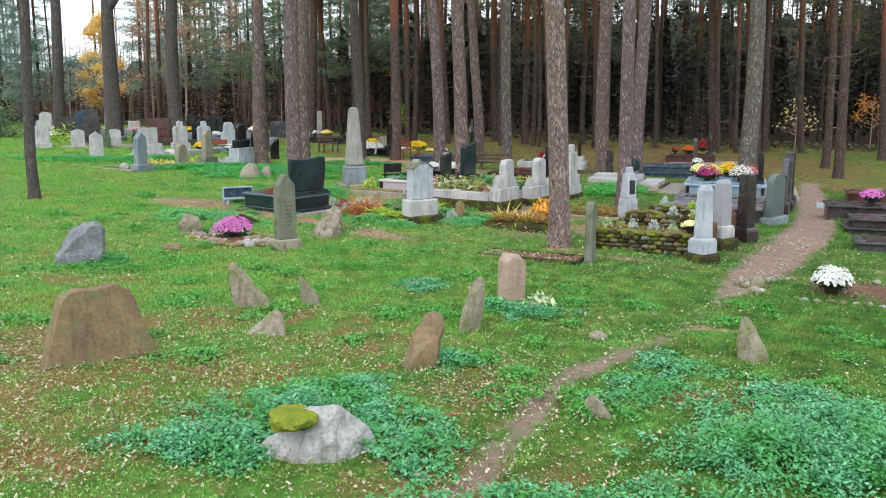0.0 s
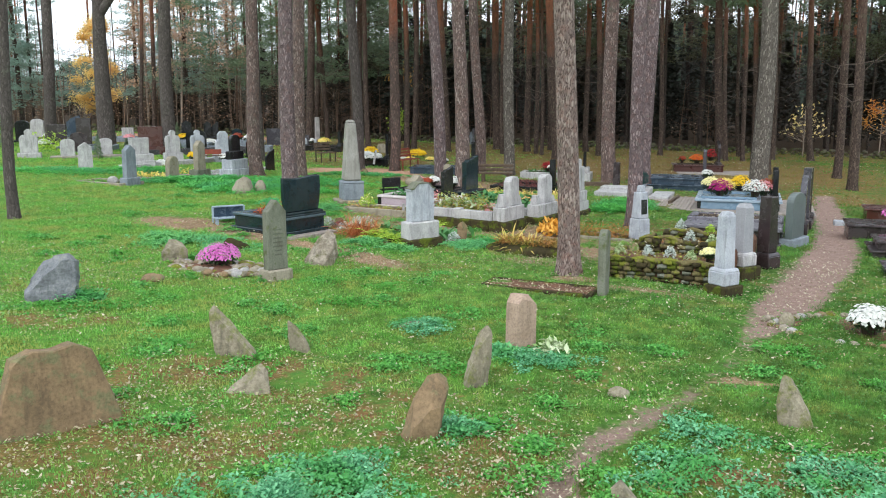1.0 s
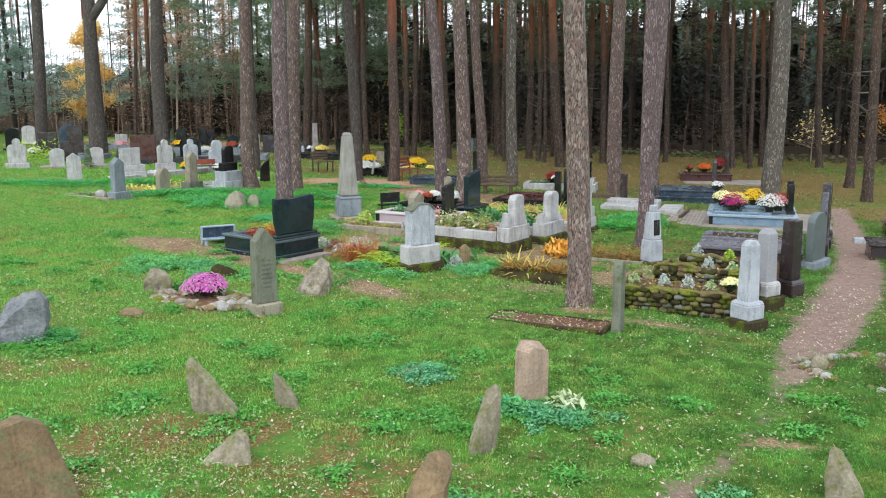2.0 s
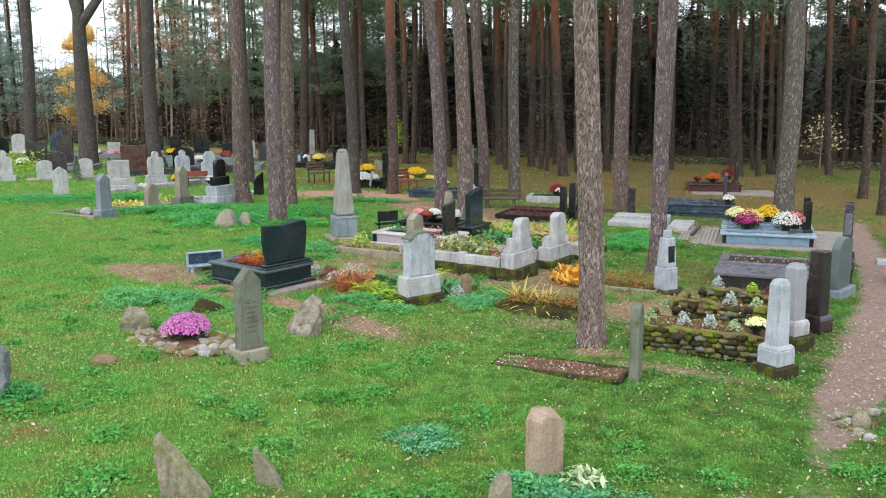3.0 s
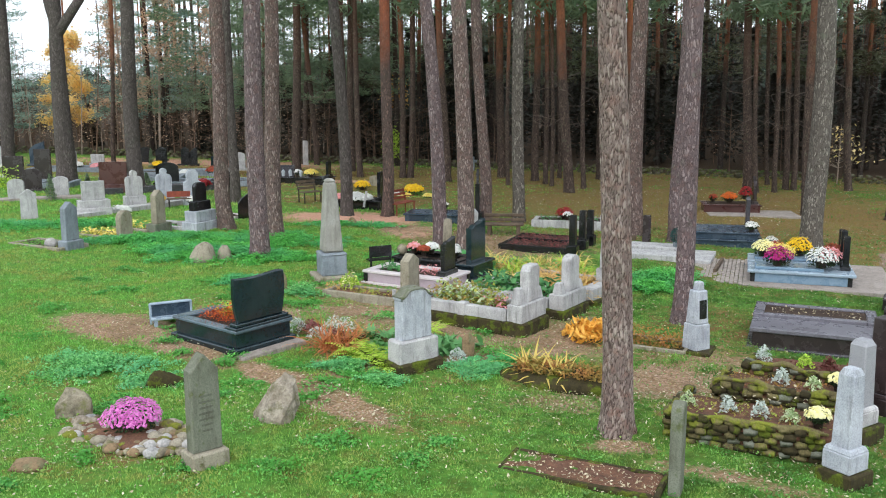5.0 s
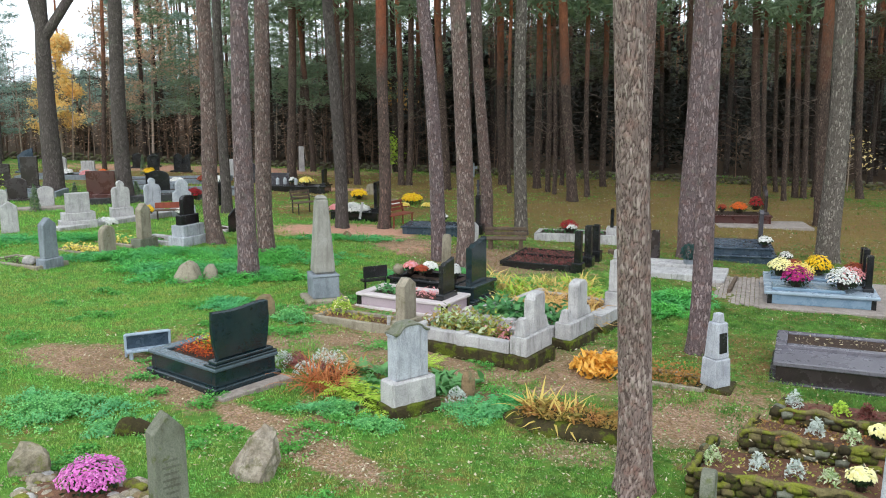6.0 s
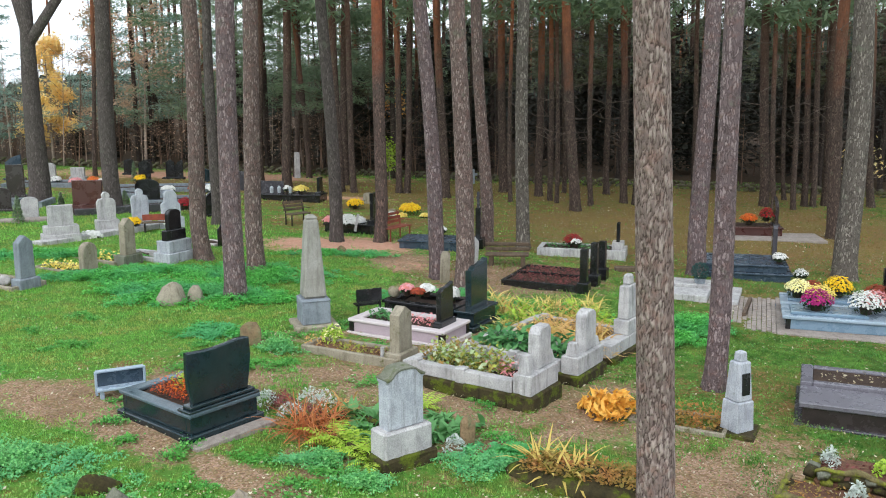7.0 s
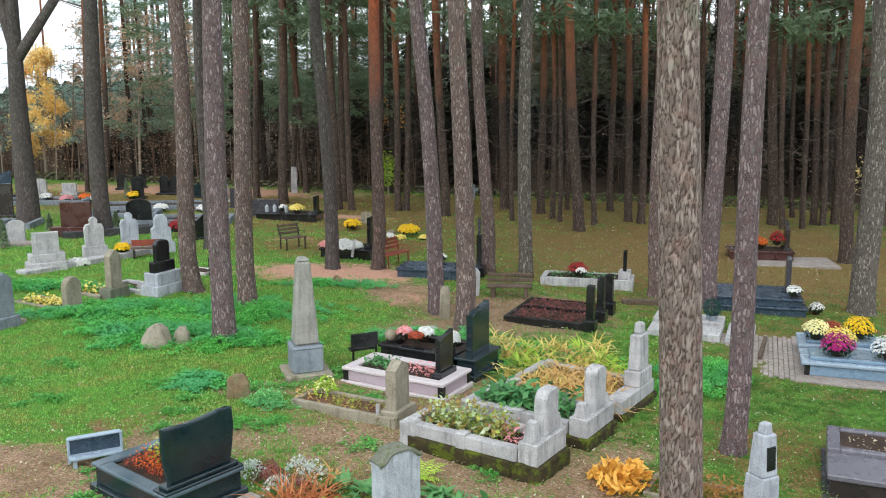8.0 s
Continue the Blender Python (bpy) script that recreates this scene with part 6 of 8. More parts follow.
bed_plants("bed_leaves", (-0.7, 23.15), 62, -0.25, 0.25, 0.3, 1.5, 0.1, 260, 0.035, M_IVY, "low olive leaves on a grave bed", 0.1, 7)
tuft("leafy_plant", -2.05, 24.15, 0.24, 0.34, 240, 0.04, M_FERN, "loose yellow-green plant at a grave foot", 7, 0.05)
bed_plants("pale_flowers", (-2.03, 24.1), 0, -0.16, 0.16, -0.16, 0.16, 0.2, 60, 0.035, PALE_P, "pale yellow flowers at a grave foot", 0.24, 38)
bed_plants("dry_flowers", (-2.35, 24.0), 0, -0.2, 0.15, -0.2, 0.2, 0.02, 120, 0.03, M_STRAW, "withered yellow flowers at a grave foot", 0.25, 8)
bm = bmesh.new()
stick(bm, (0, 0, 0), (0, 0, 0.2), 0.04, 0.035, 10)
single("grave_candle", bm, M_WHITE, pose(-1.02, 23.0, gz(-1, 23) + 0.12), "small white grave candle", "candle")

# tall obelisk
t = thing("obelisk", -2.58, 25.45, 20, "tall grey tapering obelisk on a blue-grey block", "obelisk")
bm = bmesh.new()
box(bm, -0.44, 0.44, -0.44, 0.44, -0.1, 0.1, 0.02)
part("footing", bm, M_TAN, t)
bm = bmesh.new()
box(bm, -0.29, 0.29, -0.29, 0.29, 0.1, 0.56, 0.02)
box(bm, -0.31, 0.31, -0.31, 0.31, 0.56, 0.62, 0.02, 0.03)
part("plinth", bm, M_GREYBLOCK, t)
bm = bmesh.new()
box(bm, -0.235, 0.235, -0.235, 0.235, 0.62, 2.22, 0.045, 0.105)
box(bm, -0.13, 0.13, -0.13, 0.13, 2.22, 2.29, 0.02, 0.06)
shaft = part("shaft", bm, M_OBELISK, t)

# three pale concrete graves side by side on mossy footings
def pale_grave(x, y, rot, w, length, kind, hw, hh, label, post=0.0, moss=0.24, kerb_h=0.56, kerb_w=0.16):
    t = grave(x, y, rot, label, "row of pale concrete graves")
    for x0, x1, a, b in ((-w / 2 - 0.03, w / 2 + 0.03, -0.22, 0.26), (-w / 2 - 0.03, -w / 2 + 0.2, 0.26, length), (w / 2 - 0.2, w / 2 + 0.03, 0.26, length)):
        bm = bmesh.new()
        box(bm, x0, x1, a, b, -0.1, moss, 0.03)
        bmesh.ops.subdivide_edges(bm, edges=[e for e in bm.edges if e.calc_length() > 0.2], cuts=4, use_grid_fill=True)
        roughen(bm, 0.025, 0.2, int(x * 3))
        part("footing", bm, M_MOSS, t, "moss-grown footing")
    bm = bmesh.new()
    box(bm, -w / 2, w / 2, -0.16, 0.16, moss - 0.01, kerb_h, 0.015)
    part("front_block", bm, M_WHITE, t)
    for side in (-1, 1):
        for py in ((length + 0.18) / 2, length - 0.06):
            bm = bmesh.new()
            box(bm, side * (w / 2 - kerb_w / 2 + 0.008) - kerb_w / 2 - 0.012, side * (w / 2 - kerb_w / 2 + 0.008) + kerb_w / 2 + 0.012, py - 0.1, py + 0.08, moss - 0.02, moss + 0.235, 0.018)
            part("kerb_post", bm, M_WHITE, t)
    n = 2
    for side in (-1, 1):
        for i in range(n):
            a, b = 0.18 + (length - 0.18) * i / n, 0.18 + (length - 0.18) * (i + 1) / n - 0.03
            bm = bmesh.new()
            box(bm, side * w / 2 - (kerb_w if side > 0 else 0), side * w / 2 + (0 if side > 0 else kerb_w), a, b, moss - 0.01, moss + 0.2, 0.015)
            part("kerb", bm, M_WHITE, t)
    bm = bmesh.new()
    box(bm, -w / 2, w / 2, length, length + kerb_w, -0.05, moss + 0.18, 0.015)
    part("kerb", bm, M_WHITE, t)
    bm = bmesh.new()
    bmesh.ops.create_grid(bm, x_segments=10, y_segments=16, size=0.5)
    for v in bm.verts:
        px, py = v.co.x * (w - kerb_w), (v.co.y + 0.5) * length + 0.1
        v.co = Vector((px, py, moss + 0.1 + 0.05 * noise.noise(Vector((px * 4, py * 4, x)))))
    part("bed_soil", bm, M_SOIL, t, "", True)
    bm = bmesh.new()
    if kind:
        prism(bm, outline(kind, hw, hh), -0.1, 0.1, 0.02, kerb_h, 0.1)
        part("headstone", bm, M_WHITE, t)
    if post:
        for px in (-w / 2 + 0.13, w / 2 - 0.1):
            bm = bmesh.new()
            box(bm, px - 0.1, px + 0.1, -0.1, 0.1, kerb_h - 0.004, kerb_h + post * (1 if px < 0 else 0.7), 0.012, 0.035)
            part("corner_post", bm, M_WHITE, t)
    return t


pale_grave(1.5, 21.3, 56, 0.92, 2.1, "chamfer", 0.42, 0.66, "pale concrete grave with pointed headstone and mossy footing", 0.3)
pale_grave(2.42, 22.5, 56, 1.02, 2.0, "arch", 0.42, 0.7, "pale concrete grave with arched headstone and mossy footing", 0.22, 0.2, 0.5)
t = pale_grave(3.35, 24.0, 56, 1.5, 2.0, "", 0.36, 0.62, "pale concrete grave with stepped headstone and long kerb", 0, 0.1, 0.34)
bm = bmesh.new()
box(bm, 0.05, 0.65, -0.15, 0.15, 0.34, 0.62, 0.015)
part("plinth", bm, M_WHITE, t)
bm = bmesh.new()
box(bm, 0.13, 0.57, -0.11, 0.11, 0.62, 1.26, 0.02, 0.015)
hs = part("headstone", bm, M_WHITE, t)
bm = bmesh.new()
box(bm, 0.25, 0.45, -0.08, 0.08, 1.26, 1.46, 0.03, 0.01)
part("crest", bm, M_WHITE, hs)
bed_plants("bed_leaves", (1.5, 21.3), 56, -0.34, 0.34, 0.5, 2.0, 0.36, 900, 0.045, M_IVY, "yellowing leafy growth filling a grave bed", 0.42, 9)
bed_plants("bed_flowers", (1.5, 21.3), 56, -0.3, 0.3, 0.3, 0.8, 0.36, 120, 0.035, ROSE_P, "faded pink flowers in a grave bed", 0.24, 10)
bed_plants("bed_leaves", (1.5, 21.3), 56, -0.34, 0.34, 0.6, 2.0, 0.36, 420, 0.05, M_VARIEGATED, "cream-edged leafy growth in a grave bed", 0.4, 29)
bed_plants("bed_leaves", (2.42, 22.5), 56, -0.42, 0.42, 0.35, 1.95, 0.3, 620, 0.085, M_CABBAGE, "broad green leaves filling a grave bed", 0.4, 11)
clump("dry_iris", 2.35, 24.0, 60, 0.6, 0.016, (20, 75), M_STRAW, "dry straw-coloured arching leaves in a grave bed", 4, 0.25, 0.9, 0.25)
clump("dry_iris", 2.0, 23.4, 50, 0.5, 0.016, (15, 70), M_STRAW, "dry straw-coloured arching leaves in a grave bed", 5, 0.22, 0.9, 0.25)
for i, (x, y) in enumerate(((2.1, 26.2), (2.6, 26.0), (1.6, 26.0), (3.0, 26.5), (2.2, 25.3), (1.2, 27.6), (3.4, 25.8), (1.5, 25.2))):
    clump("iris_clump", x, y, 44, 0.62, 0.018, (25, 80), M_IRIS if i % 2 else M_FERN, "tall yellow-green iris leaves growing wild", 20 + i, 0.2, 0.8)

g = random.Random(31)
for i in range(30):
    x, y = g.uniform(1.1, 3.3), g.uniform(23.6, 27.2)
    mat, lb = ((M_STRAW, "dry straw-coloured arching leaves among graves"), (M_IRIS, "yellowing arching iris leaves among graves"), (M_FERN, "yellow-green arching leaves among graves"), (M_OLIVEBLADE, "olive-green arching leaves among graves"))[i % 4]
    if y < 24.8:
        mat, lb = (M_STRAW, "dry straw-coloured arching leaves among graves") if i % 3 else (M_IRIS, "yellowing arching iris leaves among graves")
    clump("arching_plant", x if y > 24.8 else 1.6 + 0.55 * (x - 1.1), y, 70, g.uniform(0.45, 0.7), 0.015, (30, 85), mat, lb, 200 + i, 0.2, 1.15, 0.12 if y < 24.8 else 0.0)

m_bed = pose(3.35, 24.0, 0, 0, 0, 56)
for i, (x, y) in enumerate(((-0.5, 0.5), (-0.15, 0.6), (0.25, 0.5), (-0.45, 1.0), (0.0, 1.05), (0.4, 1.0), (-0.5, 1.5), (-0.1, 1.55), (0.35, 1.5))):
    p = m_bed @ Vector((x, y, 0))
    clump("arching_plant", p.x, p.y, 64, 0.46, 0.014, (25, 85), M_STRAW if i % 3 else M_IRIS, "dry straw-coloured arching leaves filling a grave bed", 260 + i, 0.16, 1.1, 0.2)

# ogee-topped concrete stone with a leafy bed
t = grave(-0.5, 18.98, 38, "weathered pale headstone with curved top on a block")
bm = bmesh.new()
box(bm, -0.42, 0.42, -0.24, 0.24, -0.1, 0.16, 0.03)
bmesh.ops.subdivide_edges(bm, edges=[e for e in bm.edges if e.calc_length() > 0.2], cuts=4, use_grid_fill=True)
roughen(bm, 0.03, 0.2, 4)
part("footing", bm, M_MOSS, t, "moss-grown footing")
hs = stone(t, "ogee", 0.56, 0.8, 0.24, M_CREAM, 0, 0.14, (0.76, 0.36, 0.36), M_WHITE, "", 0.02)
bm = bmesh.new()
top = [(x, z + 0.006) for x, z in outline("ogee", 0.57, 0.8) if z > 0.66]
prism(bm, top + [(x * 0.97, z - 0.03) for x, z in top[::-1]], -0.135, 0.135, 0.006, 0.5)
part("crest", bm, M_OLIVE, hs, "lichen-dark rim along the curved top")
for a, b, c, d in ((-0.42, -0.32, 0.26, 1.7), (0.32, 0.42, 0.26, 1.7), (-0.42, 0.42, 1.7, 1.8)):
    bm = bmesh.new()
    box(bm, a, b, c, d, -0.1, 0.12, 0.03)
    part("kerb", bm, M_MOSS, t)
for i, (x, y, n, ln, wd, m, lb) in enumerate(((-1.15, 19.25, 46, 0.5, 0.035, M_FERN, "bright yellow-green fern beside a headstone"), (-1.45, 19.5, 40, 0.5, 0.035, M_FERN, "bright yellow-green fern beside a headstone"), (-1.9, 19.9, 120, 0.72, 0.01, M_REDGRASS, "rust-red tufted grass beside a headstone"),
                                              (-1.6, 20.1, 80, 0.64, 0.01, M_REDGRASS, "rust-red tufted grass beside a headstone"), (-0.95, 20.3, 34, 0.34, 0.06, M_CABBAGE, "broad blue-green leaves in a grave bed"), (-0.05, 19.65, 30, 0.36, 0.07, M_CABBAGE, "broad blue-green leaves in a grave bed"),
                                              (0.15, 19.9, 24, 0.3, 0.06, M_CABBAGE, "broad blue-green leaves in a grave bed"), (-1.1, 19.9, 30, 0.4, 0.05, M_CABBAGE, "broad blue-green leaves in a grave bed"), (-1.75, 20.8, 30, 0.3, 0.025, M_SILVER, "silver-leaved plant with pale flowers"),
                                              (-2.3, 20.7, 50, 0.25, 0.03, M_MAROON, "purple-grey succulent rosettes in a grave bed"), (-2.65, 20.9, 50, 0.24, 0.03, M_SILVER, "silver-leaved plant with pale flowers"), (-1.5, 20.9, 20, 0.4, 0.02, M_STRAW, "dry straw-coloured stalks in a grave bed"))):
    if m in (M_SILVER, M_MAROON):
        tuft("bed_plant", x, y, 0.22, ln, n * 6, 0.026, m, lb, 40 + i)
    elif m is M_FERN:
        fern(x, y, 15, 0.6, m, lb, 40 + i)
    else:
        clump("bed_plant", x, y, n, ln, wd, (20, 85), m, lb, 40 + i, 0.12, 0.7)
tuft("silver_plant", 0.2, 19.35, 0.15, 0.22, 200, 0.032, M_SILVER, "silver-leaved plant with pale flowers", 60)

tuft("leafy_plant", 1.28, 11.45, 0.26, 0.22, 130, 0.055, M_VARIEGATED, "pale-edged leafy plant beside a field stone", 61)
tuft("leafy_plant", 0.72, 11.45, 0.2, 0.14, 90, 0.05, M_HERBMIX, "green leafy plant beside a field stone", 62)

# mound with yellow iris, golden hosta, small grave with the plaque stone
boulder("planted_mound", 1.75, 18.4, 0.98, 0.45, 0.22, -25, M_MOSS, "low mossy grave mound", 21, 0.0, "", "mound", 3, 0.15)
bed_plants("dry_growth", (1.75, 18.4), -25, -0.7, 0.75, -0.3, 0.3, 0.19, 1800, 0.03, M_DRYMOUND, "rusty withered growth on a grave mound", 0.12, 12)
for i, (x, y) in enumerate(((1.45, 18.45), (1.7, 18.35), (1.3, 18.7))):
    t = thing("yellow_iris", x, y, 0, "yellowed iris leaves arching from a mound", "plant", "", 0.08)
    for j in range(24):
        bm = bmesh.new()
        strap_leaves(bm, 1, 0.62, 0.021, 0, (12, 78), 700 + 40 * i + j, 0.09, 0.5)
        part("leaf", bm, M_IRIS, t)
for i, (x, y) in enumerate(((2.55, 20.65), (2.75, 20.85), (2.4, 20.9))):
    tuft("golden_hosta", x, y, 0.27, 0.36, 150, 0.085, M_HOSTA, "golden autumn hosta with broad leaves", 80 + i)
t = grave(4.3, 20.2, 62, "pale grey headstone with black plaque and low kerb")
kerbs(t, 0.72, 0.1, 1.5, 0.07, 0.06, M_TAN, -0.08, 0.01)
bm = bmesh.new()
box(bm, -0.3, 0.3, -0.28, 0.28, -0.1, 0.06, 0.02)
part("footing", bm, M_MOSS, t)
bm = bmesh.new()
box(bm, -0.17, 0.17, -0.17, 0.17, 0.05, 0.5, 0.015, 0.015)
part("plinth", bm, M_CREAM, t).matrix_basis = pose(0, 0, 0, 0, 0, -34)
bm = bmesh.new()
box(bm, -0.145, 0.145, -0.135, 0.135, 0.5, 1.08, 0.02, 0.03)
box(bm, -0.075, 0.075, -0.07, 0.07, 1.08, 1.22, 0.015, 0.01)
hs = part("headstone", bm, M_CREAM, t)
hs.matrix_basis = pose(0, 0, 0, 0, 0, -34)
bm = bmesh.new()
box(bm, -0.075, 0.075, -0.147, -0.1, 0.6, 0.92, 0.004, 0, (0, 0.017))
part("plaque", bm, M_BLACK, hs, "small black plaque")
bed_plants("dry_growth", (4.3, 20.2), 62, -0.3, 0.3, 0.2, 1.4, 0.02, 1100, 0.03, M_DRYMOUND, "rusty dried growth in a grave bed", 0.34, 13)

# small sunken bed with the slim green stone
t = grave(2.52, 14.75, 65, "slim lichen-green headstone with a sunken leaf-strewn bed")
stone(t, "round", 0.26, 1.12, 0.13, M_OLIVE, 0, -0.05)
kerbs(t, 0.66, 0.12, 2.0, 0.07, 0.07, M_MOSS, -0.08, 0.02, M_LITTER, 0.05)
bed_plants("leaf_scatter", (2.52, 14.75), 65, -0.27, 0.27, 0.18, 1.95, 0.065, 300, 0.02, M_FALLEN, "pale and brown leaves on a sunken grave bed", 0.02, 44)

# terraced bed of stacked stones
def stone_terrace():
    t = thing("terraced_grave", 4.0, 16.4, -26, "terraced grave bed of stacked mossy stones", "grave", "graves")
    r = random.Random(11)
    meshes = []
    for i in range(7):
        bm = bmesh.new()
        bmesh.ops.create_cube(bm, size=1.7)
        bmesh.ops.bevel(bm, geom=bm.edges[:], offset=0.2, segments=2, affect="EDGES")
        roughen(bm, 0.26, 0.7, i)
        me = bpy.data.meshes.new("stone")
        bm.to_mesh(me)
        bm.free()
        me.materials.append((M_MOSS, M_MOSS_STONE, M_MOSS_STONE, M_MOSS, M_MOSS, M_OLIVE, M_MOSS_STONE)[i])
        me.shade_smooth()
        meshes.append(me)

    def wall(p, q, z0, courses, w=0.095, h=0.05):
        d = math.hypot(q[0] - p[0], q[1] - p[1])
        ang = math.degrees(math.atan2(q[1] - p[1], q[0] - p[0]))
        n = max(2, int(d / (w * 1.7)))
        for c in range(courses):
            for i in range(n):
                s = (i + 0.5 + 0.4 * (c % 2) + r.uniform(-0.15, 0.15)) / (n + 0.4)
                ob = new("stone", meshes[r.randrange(7)])
                ob.parent = t
                ob.matrix_basis = pose(p[0] + (q[0] - p[0]) * s, p[1] + (q[1] - p[1]) * s + r.uniform(-0.02, 0.02), z0 + h * (0.7 + 1.55 * c), r.uniform(-8, 8), r.uniform(-8, 8), ang + r.uniform(-12, 12)) @ Matrix.Diagonal((w * r.uniform(0.75, 1.1), w * r.uniform(0.6, 0.85), h * r.uniform(0.85, 1.1), 1))
    wall((-1.0, -0.55), (0.85, -0.5), 0.0, 5)
    wall((-1.05, -0.5), (-0.95, 0.7), 0.0, 5)
    wall((-0.6, 0.25), (0.95, 0.3), 0.3, 4)
    wall((-0.6, 0.25), (-0.5, 1.1), 0.3, 3)
    wall((-0.25, 1.05), (1.2, 1.1), 0.42, 3)
    wall((-0.3, 1.05), (-0.2, 1.7), 0.42, 3)
    for cx, cy, dx, dy, ch, ex in ((-1.0, -0.55, 1.85, 0.05, 0.41, 0.0), (-1.03, -0.5, 0.08, 1.1, 0.4, 0.0), (-0.6, 0.25, 1.55, 0.05, 0.64, 0.05), (-0.6, 0.25, 0.1, 0.8, 0.6, 0.0), (-0.25, 1.05, 1.45, 0.05, 0.68, 0.04)):
        bm = bmesh.new()
        n = 14
        pts = [Vector((cx + dx * i / n, cy + dy * i / n, ch - 0.03 + 0.02 * math.sin(i * 1.7) + ex * math.sin(i * 0.5))) for i in range(n + 1)]
        side = Vector((-dy, dx, 0)).normalized()
        rings = []
        for i, u in enumerate(pts):
            w = (0.036 + 0.01 * math.sin(u.x * 9 + u.y * 5)) * (0.6 if i in (0, n) else 1.0)
            rings.append([bm.verts.new(u + side * w * math.cos(q) + Vector((0, 0, w * math.sin(q)))) for q in np.arange(8) * 0.7854])
        for u, v in zip(rings, rings[1:]):
            for q in range(8):
                bm.faces.new((u[q], u[(q + 1) % 8], v[(q + 1) % 8], v[q]))
        bm.faces.new(rings[0])
        bm.faces.new(rings[-1])
        bmesh.ops.recalc_face_normals(bm, faces=bm.faces[:])
        roughen(bm, 0.02, 0.12, int(cx * 10))
        part("coping", bm, M_MOSS_STONE, t, "", True)
    for q in ((-0.95, 0.95, -0.5, 0.32, -0.1, 0.36), (-0.55, 1.1, 0.26, 1.1, 0.0, 0.5), (-0.25, 1.25, 1.05, 1.8, 0.0, 0.58)):
        bm = bmesh.new()
        box(bm, *q, 0.05)
        bmesh.ops.subdivide_edges(bm, edges=[e for e in bm.edges if e.calc_length() > 0.2], cuts=6, use_grid_fill=True)
        roughen(bm, 0.03, 0.2, 3)
        part("bed_soil", bm, M_LITTER, t)


stone_terrace()
bed_plants("terrace_leaves", (4.0, 16.4), -26, -0.9, 0.9, -0.45, 0.25, 0.37, 420, 0.022, M_IVY, "low mixed leaves on a stone terrace", 0.06, 21)
bed_plants("terrace_leaves", (4.0, 16.4), -26, -0.5, 1.0, 0.35, 1.0, 0.51, 420, 0.022, M_DRYMOUND, "rusty low growth on a stone terrace", 0.06, 22)
bed_plants("terrace_leaves", (4.0, 16.4), -26, -0.2, 1.15, 1.15, 1.7, 0.59, 300, 0.022, M_MAROON, "maroon low growth on a stone terrace", 0.06, 23)
bed_plants("terrace_leaves", (4.0, 16.4), -26, -0.9, 1.1, -0.45, 1.7, 0.42, 240, 0.025, M_FALLEN, "pale fallen leaves on a stone terrace", 0.2, 24)
m_terr = pose(4.0, 16.4, gz(4, 16.4), 0, 0, -26)
for i, (x, y, z, mt, ln, nm, lb) in enumerate(((-0.85, -0.2, 0.34, M_SILVER, 0.24, "silver_plant", "white-leaved plant on a stone terrace"), (-0.35, -0.2, 0.36, M_SILVER, 0.22, "silver_plant", "white-leaved plant on a stone terrace"), (0.05, -0.25, 0.36, M_SILVER, 0.24, "silver_plant", "white-leaved plant on a stone terrace"),
                                               (0.4, -0.25, 0.36, M_SILVER, 0.2, "silver_plant", "white-leaved plant on a stone terrace"), (0.2, 0.75, 0.5, M_SILVER, 0.26, "silver_plant", "white-leaved plant on a stone terrace"), (-0.1, 1.4, 0.58, M_SILVER, 0.28, "silver_plant", "white-leaved plant on a stone terrace"),
                                               (0.6, 0.7, 0.5, M_SILVER, 0.2, "silver_plant", "white-leaved plant on a stone terrace"), (0.75, 1.45, 0.58, M_MAROON, 0.2, "bed_plant", "maroon low plant on a stone terrace"), (0.45, 1.4, 0.58, M_FERN, 0.2, "bed_plant", "green low plant on a stone terrace"))):
    p = m_terr @ Vector((x, y, z))
    tuft(nm, p.x, p.y, 0.11, ln * 0.9, 200, 0.028, mt if i % 3 else M_VARIEGATED, lb, 90 + i, p.z - gz(p.x, p.y))
p = m_terr @ Vector((0.72, -0.28, 0.36))
chrysanthemum(p.x, p.y, 0.15, 0.8, PALE_P, "pale yellow flowers on a stone terrace", p.z - gz(p.x, p.y), 80, 12, True, 0.03)
p = m_terr @ Vector((0.9, 0.8, 0.5))
chrysanthemum(p.x, p.y, 0.14, 0.8, PALE_P, "pale yellow flowers on a stone terrace", p.z - gz(p.x, p.y), 60, 13, True, 0.03)

# pillars along the path
column(4.58, 15.2, 32, 0.24, 0.92, M_CREAM, (0.36, 0.28), M_CREAM, (0.46, 0.14), "pale bluish concrete pillar with faceted top")
column(5.28, 16.4, 32, 0.26, 0.86, M_SPECKLE, (0.36, 0.24), M_WHITE, (0.48, 0.24), "speckled grey granite pillar on a pale block")
column(6.1, 17.45, 36, 0.27, 1.06, M_BROWNGR, (0.38, 0.3), M_BROWNGR, None, "dark brown granite pillar with a flat top", "flat", 0.015)
t = grave(7.72, 20.2, 48, "grey rounded headstone slab on a stone base")
stone(t, "arch", 0.72, 1.0, 0.16, M_SAGEGR, 0, 0.0, (0.9, 0.16, 0.36), M_GREYBLOCK)
t = grave(8.45, 21.6, 65, "tall grey granite headstone on a block")
stone(t, "slant", 0.56, 1.1, 0.14, M_GREYGR, 0, 0, (0.7, 0.3, 0.3), M_BROWNGR)
column(8.95, 22.65, 62, 0.2, 1.25, M_GREYGR, (0.36, 0.26), M_BROWNGR, None, "slim grey granite pillar beside the path", "flat", 0.008)
column(9.35, 23.5, 62, 0.2, 1.15, M_BROWNGR, (0.36, 0.3), M_BROWNGR, None, "slim dark granite pillar beside the path", "flat", 0.008)

